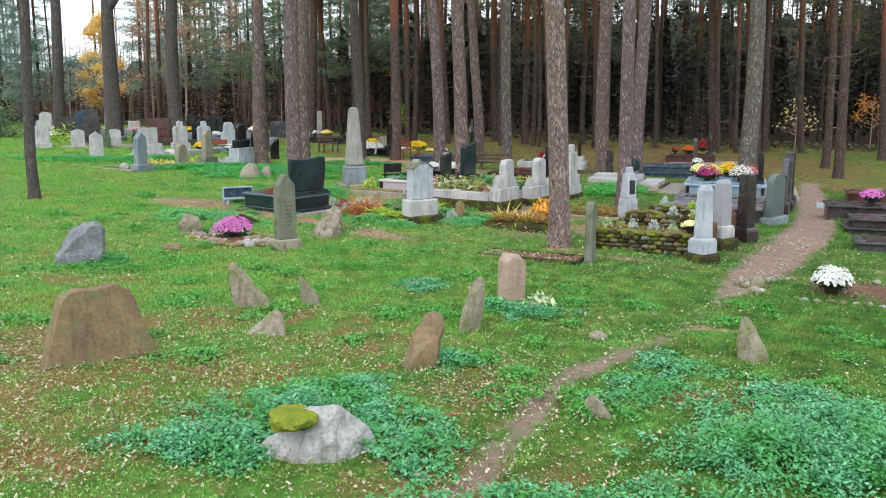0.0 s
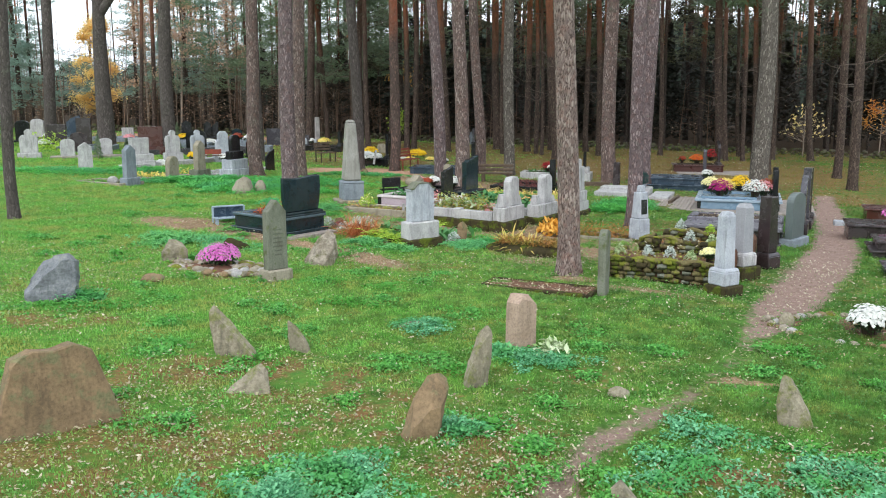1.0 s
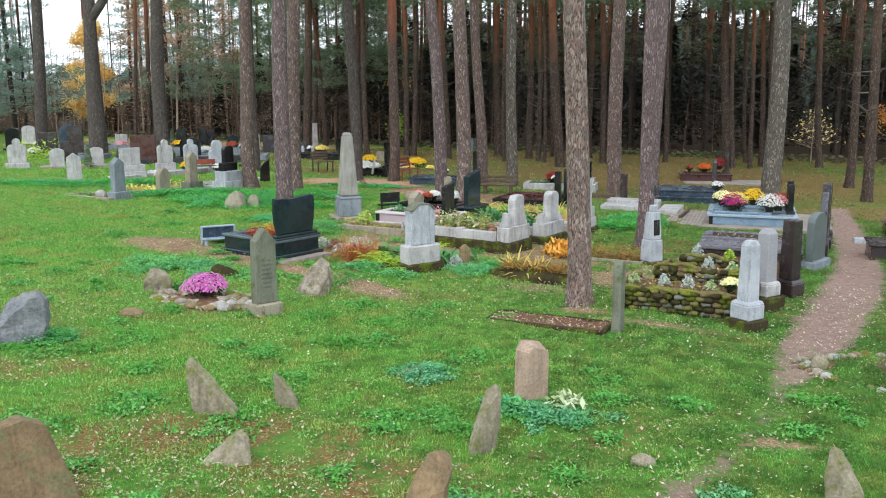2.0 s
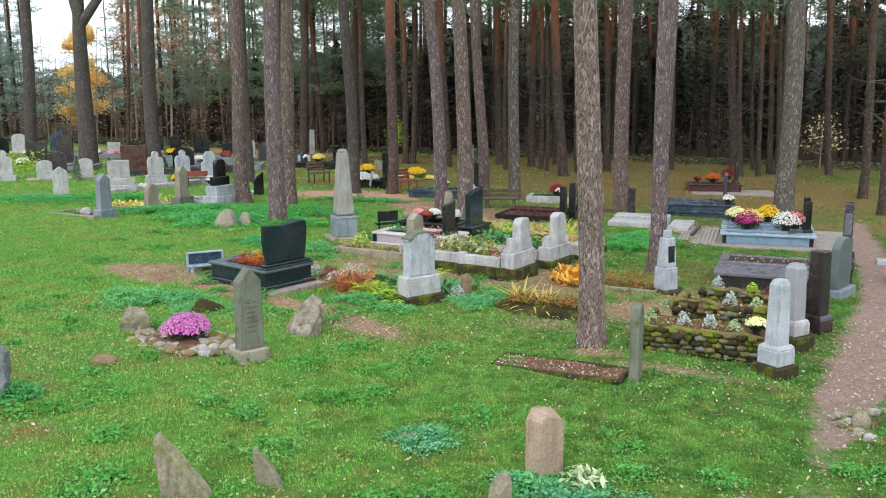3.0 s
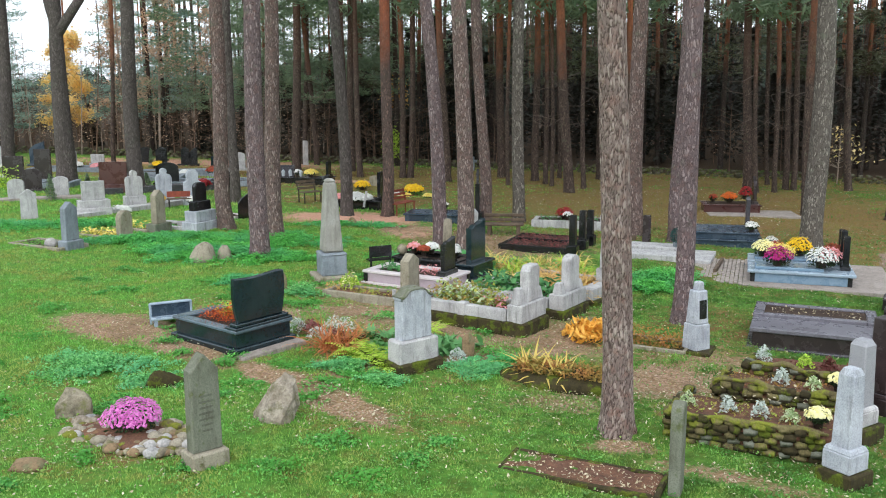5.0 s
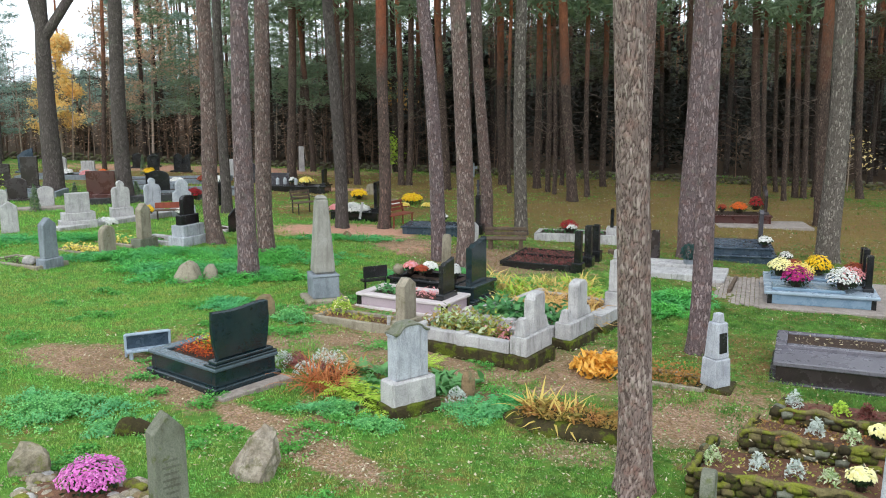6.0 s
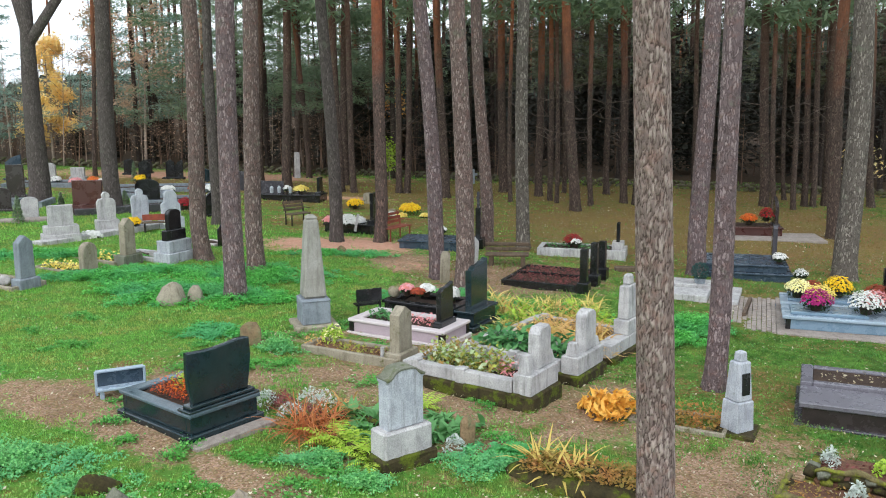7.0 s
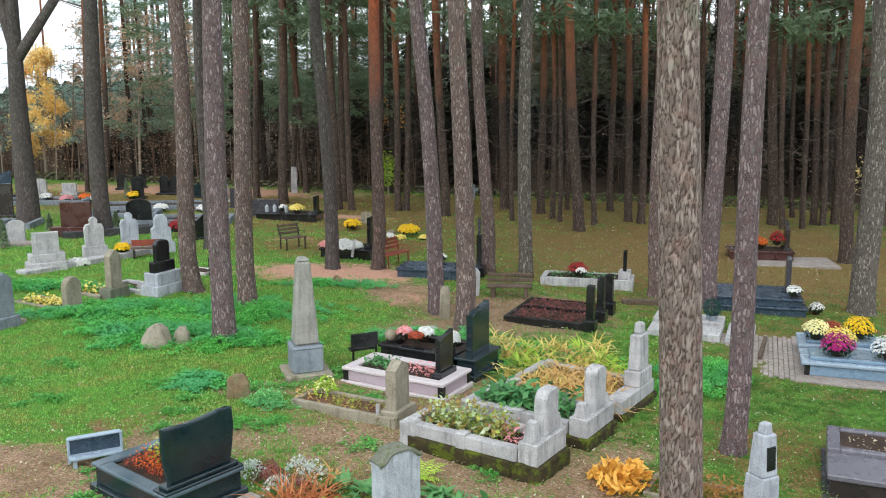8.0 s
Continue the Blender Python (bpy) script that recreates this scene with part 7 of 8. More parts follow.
# double dark granite grave by the pillars
t = grave(7.2, 20.35, 67, "large dark grey granite grave with soil bed")
for q in ((-0.5, 0.25, -0.25, 1.75, -0.08, 0.32),):
    bm = bmesh.new()
    box(bm, *q, 0.012)
    part("side_slab", bm, M_BROWNGR, t)
bm = bmesh.new()
box(bm, -0.55, 0.3, -0.3, 1.8, 0.32, 0.4, 0.014)
part("coping", bm, M_GREYSHEEN, t)
bm = bmesh.new()
box(bm, -0.58, 1.3, -0.3, 1.86, -0.1, 0.06, 0.014)
part("plinth", bm, M_GREYGR, t)
for q in ((0.3, 1.26, -0.28, -0.1, 0.06, 0.46), (0.3, 1.26, 1.62, 1.8, 0.06, 0.46), (0.3, 0.44, -0.1, 1.62, 0.06, 0.46), (1.12, 1.26, -0.1, 1.62, 0.06, 0.46)):
    bm = bmesh.new()
    box(bm, *q, 0.014)
    part("kerb", bm, M_GREYSHEEN, t)
bm = bmesh.new()
box(bm, 0.43, 1.13, -0.11, 1.63, 0.06, 0.43, 0.02)
part("bed_soil", bm, M_SOIL, t)
bed_plants("dry_flowers", (7.2, 20.35), 67, 0.5, 1.08, 0.0, 1.5, 0.43, 90, 0.03, M_FALLEN, "withered pale leaves on a soil bed", 0.05, 14)

# blue-grey double grave with pots, on pavers
def pavers():
    t = thing("paving", 7.4, 27.2, 70, "grey concrete block paving round a blue granite grave", "paving", "", 0, "structure")
    bm = bmesh.new()
    box(bm, -0.095, 0.095, -0.045, 0.045, 0.0, 0.06, 0.006)
    me = bpy.data.meshes.new("paver")
    bm.to_mesh(me)
    bm.free()
    me.materials.append(M_PAVER)
    r = random.Random(4)
    for i in range(15):
        for j in range(17):
            ob = new("paver", me)
            ob.parent = t
            ob.matrix_basis = pose(-1.55 + 0.2 * i + 0.1 * (j % 2), 0.1 + 0.1 * j - 0.15, -0.02 + r.uniform(-0.004, 0.004), 0, 0, r.uniform(-1.5, 1.5))
    bm = bmesh.new()
    box(bm, -1.7, 1.6, -3.4, -0.1, -0.1, 0.03, 0.01)
    part("slab", bm, M_PAVER, t)


pavers()
t = grave(9.35, 26.3, 71, "large blue-grey polished granite grave with stepped slabs")
bm = bmesh.new()
box(bm, -1.2, 1.2, -0.45, 2.03, -0.1, 0.08, 0.014)
part("plinth", bm, M_BLUEGR, t)
for side in (-1, 1):
    bm = bmesh.new()
    box(bm, side * 0.62 - 0.44, side * 0.62 + 0.44, -0.3, 1.88, 0.08, 0.3, 0.01)
    part("body", bm, M_BLUEGR, t)
    for py in (-0.26, 1.84):
        for px in (-0.4, 0.4):
            bm = bmesh.new()
            box(bm, side * 0.62 + px - 0.05, side * 0.62 + px + 0.05, py - 0.05, py + 0.05, 0.08, 0.3, 0.004)
            part("corner_block", bm, M_BLACK, t)
    bm = bmesh.new()
    box(bm, side * 0.62 - 0.5, side * 0.62 + 0.5, -0.38, 1.96, 0.3, 0.37, 0.014)
    part("coping", bm, M_BLUEPALE, t)
    bm = bmesh.new()
    box(bm, side * 0.62 - 0.36, side * 0.62 + 0.36, 0.3, 1.8, 0.37, 0.44, 0.014)
    part("top_slab", bm, M_BLUEGR, t)
for px in (-0.5, 0.15, 0.6):
    bm = bmesh.new()
    box(bm, px - 0.09, px + 0.09, -0.26, -0.12, 0.37, 1.22 - 0.1 * abs(px), 0.01)
    box(bm, px - 0.13, px + 0.13, -0.3, -0.08, 0.37, 0.45, 0.01)
    part("pillar", bm, M_BLACK, t, "black granite pillar")
m_blue = pose(9.35, 26.3, 0, 0, 0, 71)
for i, (x, y, r, pet, lb) in enumerate(((-0.75, 1.3, 0.3, MAGENTA_P, "magenta potted chrysanthemum on a granite grave"), (-0.3, 1.2, 0.3, CREAM_P, "pale yellow potted chrysanthemum on a granite grave"), (0.4, 1.6, 0.26, PALE_P, "cream potted chrysanthemum on a granite grave"), (0.55, 1.3, 0.22, RUST_P, "rust-brown potted chrysanthemum on a granite grave"),
                                        (0.72, 0.75, 0.3, YELLOW_P, "bright yellow potted chrysanthemum on a granite grave"), (-0.75, 0.35, 0.32, WHITE_P, "white potted chrysanthemum on a granite grave"), (-0.4, 0.12, 0.26, ROSE_P, "pink potted chrysanthemum on a granite grave"), (0.35, 0.0, 0.25, RUST_P, "rose and rust potted chrysanthemum on a granite grave"))):
    p = m_blue @ Vector((x, y, 0))
    chrysanthemum(p.x, p.y, r * 1.08, 0.98, pet, lb, 0.44 + gz(9.35, 26.3) - gz(p.x, p.y), 190, 20 + i, True, 0.03)

# pebble bed with pink flowers and the old lichen stone
t = thing("gravestone", -2.78, 15.25, 40, "lichen-grey leaning gravestone with pointed top and worn lettering", "gravestone", "graves")
hs = stone(t, "gable", 0.36, 1.14, 0.19, M_OLIVE, 0, 0.0, (0.46, 0.2, 0.34), M_TAN, "", 0.015)
letter_bars(hs, 0.22, 0.45, 0.86, -0.096, 7, M_OLIVE_WORN, 0, 3)
t = thing("pebble_bed", -3.95, 16.05, -22, "low bed edged with rounded pebbles", "grave", "graves")
r = random.Random(9)
pebbles = []
for i in range(6):
    bm = bmesh.new()
    bmesh.ops.create_icosphere(bm, subdivisions=2, radius=1.0)
    roughen(bm, 0.16, 0.9, i + 3)
    me = bpy.data.meshes.new("pebble")
    bm.to_mesh(me)
    bm.free()
    me.materials.append((M_FIELD_GREY, M_FIELD_PALE, M_TAN, M_MOSS_STONE, M_FIELD, M_FIELD_ROUGH)[i])
    me.shade_smooth()
    pebbles.append(me)
for i in range(230):
    s = i / 230 * 6.283
    k = 1.14 * math.sqrt(r.uniform(0.06, 1.0))
    w = r.choice((0.035, 0.05, 0.06, 0.08, 0.1)) * r.uniform(0.8, 1.2)
    ob = new("pebble", pebbles[i % 6])
    ob.parent = t
    ob.matrix_basis = pose(0.92 * k * math.cos(s), 0.46 * k * math.sin(s), w * 0.3, 0, 0, r.uniform(0, 180)) @ Matrix.Diagonal((w, w * 0.8, w * 0.62, 1))
boulder("soil_mound", -3.95, 16.05, 0.85, 0.42, 0.07, -22, M_LITTER, "low mound of leaf-strewn soil", 31, 0.0, "", "mound", 3, 0.1)
chrysanthemum(-3.92, 16.15, 0.37, 0.72, PINK_P, "large pink potted chrysanthemum among pebbles", 0.02, 620, 31, True, 0.019)

# wild growth between the graves
for i, (x, y, n, ln, wd, m, lb) in enumerate((
        (1.0, 26.4, 40, 0.5, 0.03, M_CABBAGE, "green leafy weeds between graves"), (1.4, 26.7, 50, 0.6, 0.018, M_IRIS, "tall yellow-green iris leaves growing wild"), (1.8, 26.9, 50, 0.55, 0.018, M_FERN, "tall yellow-green iris leaves growing wild"),
        (2.4, 26.9, 50, 0.6, 0.018, M_IRIS, "tall yellow-green iris leaves growing wild"), (2.9, 27.2, 44, 0.5, 0.018, M_FERN, "tall yellow-green iris leaves growing wild"), (2.2, 24.9, 60, 0.5, 0.016, M_STRAW, "dry straw-coloured arching leaves in a grave bed"),
        (2.6, 24.5, 60, 0.5, 0.016, M_STRAW, "dry straw-coloured arching leaves in a grave bed"), (2.9, 25.1, 50, 0.5, 0.016, M_IRIS, "tall yellow-green iris leaves growing wild"), (1.7, 24.5, 40, 0.4, 0.016, M_STRAW, "dry straw-coloured arching leaves in a grave bed"),
        (3.3, 26.5, 40, 0.45, 0.03, M_FERN, "yellow-flowering leafy clump between graves"), (0.9, 27.4, 40, 0.5, 0.03, M_CABBAGE, "green leafy weeds between graves"),
        (-2.0, 21.0, 40, 0.26, 0.03, M_SILVER, "silver-leaved plant with pale flowers"), (-2.45, 20.95, 46, 0.22, 0.03, M_MAROON, "purple-grey succulent rosettes in a grave bed"), (-2.2, 20.45, 40, 0.22, 0.03, M_SILVER, "silver-leaved plant with pale flowers"),
        (-1.9, 20.35, 46, 0.25, 0.03, M_MAROON, "purple-grey succulent rosettes in a grave bed"), (-1.3, 20.5, 40, 0.35, 0.05, M_CABBAGE, "broad blue-green leaves in a grave bed"), (-0.8, 19.6, 36, 0.35, 0.05, M_CABBAGE, "broad blue-green leaves in a grave bed"),
        (-1.7, 19.55, 60, 0.45, 0.008, M_REDGRASS, "rust-red tufted grass beside a headstone"), (-0.9, 18.9, 40, 0.42, 0.03, M_FERN, "bright yellow-green fern beside a headstone"), (0.35, 20.1, 34, 0.3, 0.05, M_CABBAGE, "broad blue-green leaves in a grave bed"),
        (0.0, 20.4, 34, 0.3, 0.05, M_CABBAGE, "broad blue-green leaves in a grave bed"), (-0.3, 20.9, 30, 0.3, 0.04, M_FERN, "bright yellow-green fern beside a headstone"))):
    if m in (M_SILVER, M_MAROON):
        tuft("wild_plant", x, y, 0.22, ln, n * 6, 0.026, m, lb, 40 + i)
    elif m is M_FERN and wd >= 0.03:
        fern(x, y, 13, 0.52, m, lb, 140 + i)
    else:
        clump("wild_plant", x, y, n, ln, wd, (15, 85), m, lb, 140 + i, 0.08, 0.8)


# ---- graves across the path ----
def slab_grave(x, y, rot, w, length, h, material, label, steps=1, bed=None, head=None, group="graves"):
    """Stepped low granite grave: plinth, body and overhanging slab."""
    t = grave(x, y, rot, label, group)
    z = -0.1
    for i in range(steps):
        bm = bmesh.new()
        k = 0.1 * (steps - 1 - i)
        z1 = h * (i + 1) / steps
        box(bm, -w / 2 - k, w / 2 + k, -0.25 - k, length - 0.25 + k, z, z1 - 0.05, 0.01)
        part("body", bm, material, t)
        bm = bmesh.new()
        box(bm, -w / 2 - k - 0.05, w / 2 + k + 0.05, -0.3 - k, length - 0.2 + k, z1 - 0.05, z1, 0.012)
        part("slab", bm, material, t)
        z = z1
    if bed:
        bm = bmesh.new()
        box(bm, -w / 2 + 0.12, w / 2 - 0.12, 0.1, length - 0.4, h - 0.04, h + 0.02, 0.02)
        part("bed_soil", bm, bed, t)
    if head:
        stone(t, head[0], head[1], head[2], 0.12, head[3], -0.1, h, (head[1] * 1.25, 0.1, 0.24), head[3])
    return t


slab_grave(11.3, 21.3, 70, 1.1, 2.0, 0.36, M_BROWNGR, "dark brown granite grave with overhanging slab", 1)
slab_grave(10.6, 18.9, 70, 1.0, 1.8, 0.36, M_BROWNGR, "low stepped brown granite grave", 2)
slab_grave(9.6, 16.7, 70, 0.9, 1.7, 0.2, M_GREYGR, "low grey granite grave kerb with soil bed", 1, M_SOIL)
slab_grave(13.0, 24.4, 70, 1.0, 1.8, 0.36, M_REDGR, "reddish granite grave with fieldstones behind", 1)
chrysanthemum(10.7, 21.7, 0.28, 0.75, PINK_P, "pink potted chrysanthemum on a brown grave", 0.36, 170, 41, True, 0.03)
for i, (x, y, s) in enumerate(((13.6, 26.2, 0.3), (14.1, 26.4, 0.26), (13.2, 26.4, 0.24), (13.8, 26.5, 0.2))):
    boulder("boulder", x, y, s, s * 0.8, s * 0.7, i * 40, M_FIELD_GREY, "field stone piled behind a grave", 50 + i, 0.1 if i < 3 else 0.35, "piled stones")
bm = bmesh.new()
box(bm, -0.45, 0.45, -0.12, 0.12, -0.05, 0.1, 0.02)
single("kerb_stone", bm, M_CREAM, pose(10.6, 23.6, gz(10.6, 23.6), 0, 0, -15), "pale kerb stone beside the path", "kerb")
boulder("soil_mound", 6.3, 12.85, 1.6, 0.75, 0.05, -18, M_LITTER, "low stone-edged grave mound with leaf litter", 32, 0.0, "", "mound", 3, 0.1)
t = thing("stone_edging", 6.3, 12.85, -18, "oval edging of small mossy stones round a mound", "edging", "graves")
for i in range(64):
    s = i / 64 * 6.283
    k, w = r.uniform(0.92, 1.06), r.uniform(0.05, 0.09)
    ob = new("pebble", pebbles[i % 6])
    ob.parent = t
    ob.matrix_basis = pose(1.7 * k * math.cos(s), 0.85 * k * math.sin(s), w * 0.3, 0, 0, r.uniform(0, 180)) @ Matrix.Diagonal((w, w * 0.8, w * 0.6, 1))
chrysanthemum(5.75, 12.62, 0.28, 0.9, WHITE_P, "white potted chrysanthemum on a low mound", 0.06, 230, 42, True, 0.03)
chrysanthemum(7.75, 13.9, 0.24, 0.7, YELLOW_P, "bright yellow potted chrysanthemum on a low mound", 0.04, 150, 43, True, 0.032)

# ---- graves at the back right ----
t = slab_grave(9.05, 31.5, 75, 1.5, 2.0, 0.42, M_BLUEDARK, "deep blue granite grave with stepped slabs", 2)
bm = bmesh.new()
prism(bm, outline("arch", 0.34, 0.95), -0.06, 0.06, 0.012, 0.42, 0.2)
part("headstone", bm, M_GREYGR, t)
chrysanthemum(9.0, 31.0, 0.2, 0.8, WHITE_P, "small white flowers on a blue granite grave", 0.42, 70, 44, True, 0.035)
chrysanthemum(9.55, 30.9, 0.2, 0.9, WHITE_P, "small white flowers beside a blue granite grave", 0.0, 60, 45, True, 0.03)
slab_grave(11.6, 38.5, 80, 1.1, 2.0, 0.34, M_REDGR, "red-brown granite grave with brown headstone", 1, M_SOIL, ("slant", 0.5, 0.9, M_BROWNGR))
chrysanthemum(10.8, 38.55, 0.3, 0.8, ORANGE_P, "orange potted chrysanthemum on a red grave", 0.36, 110, 46, True, 0.04)
chrysanthemum(11.35, 38.4, 0.25, 1.3, RED_P, "dark red flowers on a red grave", 0.5, 90, 47, True, 0.04)
chrysanthemum(10.2, 38.6, 0.16, 0.9, RUST_P, "rusty potted flowers on a red grave", 0.36, 60, 48, True, 0.04)
bm = bmesh.new()
box(bm, -1.6, 1.6, -0.7, 0.9, -0.05, 0.05, 0.012)
single("paving_slab", bm, M_PAVER, pose(11.4, 37.8, gz(11.4, 37.8), 0, 0, -8), "pinkish paving slab under a red grave", "paving")
t = grave(5.2, 33.7, 75, "white kerbed grave with small black headstone")
kerbs(t, 1.0, -0.3, 2.3, 0.28, 0.14, M_WHITE, -0.08, 0.012, M_SOIL)
stone(t, "flat", 0.34, 0.56, 0.1, M_BLACK, -0.05, 0.2, (0.5, 0.28, 0.34), M_WHITE)
chrysanthemum(3.95, 34.0, 0.28, 0.9, RED_P, "dark red and white flowers on a white grave", 0.24, 120, 49, True, 0.035)
chrysanthemum(4.0, 33.75, 0.16, 0.8, WHITE_P, "white flowers on a white grave", 0.26, 50, 50, True, 0.035)
bed_plants("bed_leaves", (5.2, 33.7), 75, -0.35, 0.35, 0.2, 2.1, 0.26, 200, 0.05, M_CABBAGE, "dark green leaves on a white grave bed", 0.12, 15)
t = grave(3.85, 29.75, 66, "black-kerbed grave planted with maroon succulents")
kerbs(t, 2.1, 0.1, 2.1, 0.2, 0.1, M_BLACK, -0.08, 0.012, M_SOIL)
for px, py, h in ((-0.95, 0, 1.1), (0.05, 0.0, 1.1), (0.9, 0, 1.0)):
    bm = bmesh.new()
    box(bm, px - 0.1, px + 0.1, py - 0.09, py + 0.09, -0.05, h, 0.012, 0.006)
    box(bm, px - 0.16, px + 0.16, py - 0.14, py + 0.14, -0.05, 0.28, 0.012)
    part("pillar", bm, M_BLACK, t, "black granite pillar")
bm = bmesh.new()
box(bm, -0.04, 0.04, 0.2, 2.0, -0.02, 0.24, 0.01)
part("divider", bm, M_BLACK, t)
bed_plants("succulents", (3.85, 29.75), 66, -0.92, 0.92, 0.25, 1.95, 0.16, 1100, 0.035, M_MAROON, "maroon and rosy succulents filling a grave bed", 0.12, 16)
t = grave(6.2, 28.6, 68, "low white concrete grave slabs with kerb")
for q in ((-0.4, 0.4, -0.2, 1.4, -0.05, 0.16), (0.5, 1.2, -0.2, 1.4, -0.05, 0.22), (-0.4, 1.2, -0.9, -0.3, -0.05, 0.08)):
    bm = bmesh.new()
    box(bm, *q, 0.015)
    part("slab", bm, M_WHITE, t)
column(5.75, 30.2, 60, 0.2, 0.8, M_BROWNGR, (0.3, 0.15), M_BROWNGR, None, "dark granite pillar behind a pine", "flat", 0.01)
t = thing("potted_shrub", 6.4, 29.3, 0, "round dark blue-green clipped shrub in a grey pot", "shrub", "", 0.15)
bm = bmesh.new()
stick(bm, (0, 0, 0), (0, 0, 0.2), 0.11, 0.14, 14)
part("pot", bm, M_GREYBLOCK, t)
c = rng.normal(0, 1, (900, 3))
c = c / np.linalg.norm(c, axis=1)[:, None] * np.array([0.21, 0.21, 0.22]) * rng.uniform(0.75, 1.03, (900, 1)) + np.array([0, 0, 0.38])
q = leaf_quads(c, 0.028, 1.2)
ob = new("foliage", array_mesh("foliage", q.reshape(-1, 3), np.arange(len(q) * 4).reshape(-1, 4), M_DARKTEAL))
ob.parent = t
t = thing("wooden_kerb", 7.0, 27.6, 66, "rotten brown board edging a plot", "board")
bm = bmesh.new()
box(bm, -0.8, 0.8, -0.04, 0.04, -0.02, 0.12, 0.01)
part("board", bm, M_WOOD, t)
bm = bmesh.new()
box(bm, -0.5, 0.5, -0.1, 0.1, -0.05, 0.14, 0.012)
single("wooden_beam", bm, M_WOOD, pose(5.25, 31.6, gz(5.25, 31.6), 0, 0, -6), "weathered yellowish wooden beam on the ground", "beam")

# ---- graves at the back ----
t = thing("log_bench", 1.85, 32.2, -6, "dark weathered bench of split logs", "bench")
for nm, q in (("seat_board", (-0.6, 0.6, -0.25, -0.05, 0.28, 0.34)), ("seat_board", (-0.6, 0.6, -0.03, 0.17, 0.28, 0.34)), ("back_board", (-0.62, 0.62, 0.2, 0.26, 0.36, 0.46)), ("back_board", (-0.62, 0.62, 0.2, 0.26, 0.5, 0.6)), ("leg", (-0.5, -0.38, -0.2, 0.22, -0.05, 0.28)), ("leg", (0.38, 0.5, -0.2, 0.22, -0.05, 0.28))):
    bm = bmesh.new()
    box(bm, *q, 0.015)
    part(nm, bm, M_WOOD, t)
slab_grave(0.85, 34.6, 78, 1.15, 2.3, 0.3, M_BLUEDARK, "low dark granite slab grave", 1)
t = grave(1.15, 34.8, 78, "slim black granite stone with a cross on top")
hs = stone(t, "flat", 0.26, 0.95, 0.14, M_BLACK, 0, 0.0, (0.44, 0.3, 0.36), M_BLACK)
bm = bmesh.new()
prism(bm, outline("cross", 0.3, 0.5), -0.04, 0.04, 0.01, 1.24)
part("cross", bm, M_GREYGR, hs)
slab_grave(-2.35, 37.3, 75, 1.1, 1.7, 0.34, M_BLACK, "black granite grave with white wreaths", 1, None, ("flat", 0.5, 0.9, M_BLACK))
for i, (x, y, rr) in enumerate(((-3.3, 37.1, 0.28), (-2.95, 36.9, 0.26), (-3.15, 37.4, 0.3), (-3.75, 37.3, 0.22), (-2.75, 37.2, 0.24))):
    chrysanthemum(x, y, rr, 0.8, WHITE_P if i != 3 else ROSE_P, "white wreath flowers heaped on a black grave", 0.34, 90, 60 + i, False, 0.05)
bm = bmesh.new()
box(bm, -0.04, 0.04, -0.01, 0.01, -0.28, 0.3, 0)
single("ribbon", bm, M_WHITE, pose(-2.78, 36.68, gz(-2.8, 36.7) + 0.4, -8, 10, 0), "white satin ribbon hanging from a wreath", "ribbon")
t = grave(-2.05, 39.9, 78, "black arched headstone behind wreaths")
stone(t, "arch", 0.5, 0.95, 0.12, M_BLACK)
field_stone(-3.05, 44.6, 0, outline("arch", 0.44, 0.62), 0.14, (0, 0), M_TAN, "small tan rounded headstone", 18, 0.01)
chrysanthemum(-3.45, 43.0, 0.34, 0.8, YELLOW_P, "bright yellow potted chrysanthemum on grass", 0.0, 130, 66, True, 0.05)
chrysanthemum(-1.2, 41.8, 0.42, 0.6, YELLOW_P, "mound of bright yellow flowers on a grave", 0.15, 160, 67, False, 0.06)
for i, (x, y) in enumerate(((-1.9, 41.4), (-0.6, 41.2), (-0.2, 40.9), (-1.5, 41.1))):
    chrysanthemum(x, y, 0.22, 0.6, CREAM_P if i % 2 else WHITE_P, "pale cream bedding flowers round a grave", 0.0, 70, 70 + i, False, 0.05)
chrysanthemum(0.0, 35.2, 0.2, 0.8, WHITE_P, "small white flowers behind a dark slab", 0.3, 50, 75, True, 0.04)
boulder("boulder", -2.0, 41.9, 0.3, 0.22, 0.2, 0, M_FIELD_GREY, "grey stone on grass at the back", 33)


def slatted_bench(x, y, rot, material, label, w=0.6, frame_mat=None):
    t = thing("bench", x, y, rot, label, "bench", "benches")
    fm = frame_mat or M_IRON
    for i in range(4):
        bm = bmesh.new()
        box(bm, -w, w, -0.2 + i * 0.11, -0.11 + i * 0.11, 0.40, 0.43, 0.006)
        part("seat_slat", bm, material, t)
    for i in range(3):
        bm = bmesh.new()
        box(bm, -w, w, 0.25 + i * 0.03, 0.28 + i * 0.03, 0.5 + i * 0.12, 0.59 + i * 0.12, 0.006)
        part("back_slat", bm, material, t)
    for s in (-1, 1):
        for q in ((-0.19, -0.15, 0.41), (0.2, 0.24, 0.52)):
            bm = bmesh.new()
            box(bm, s * w * 0.86 - 0.02, s * w * 0.86 + 0.02, q[0], q[1], -0.03, q[2], 0.004)
            part("leg", bm, fm, t)
        bm = bmesh.new()
        stick(bm, (s * w * 0.86, 0.24, 0.48), (s * w * 0.86, 0.36, 0.86), 0.02, 0.02, 6)
        stick(bm, (s * w * 0.86, 0.26, 0.6), (s * w * 0.86, -0.17, 0.6), 0.016, 0.016, 6)
        part("arm", bm, fm, t)
    return t


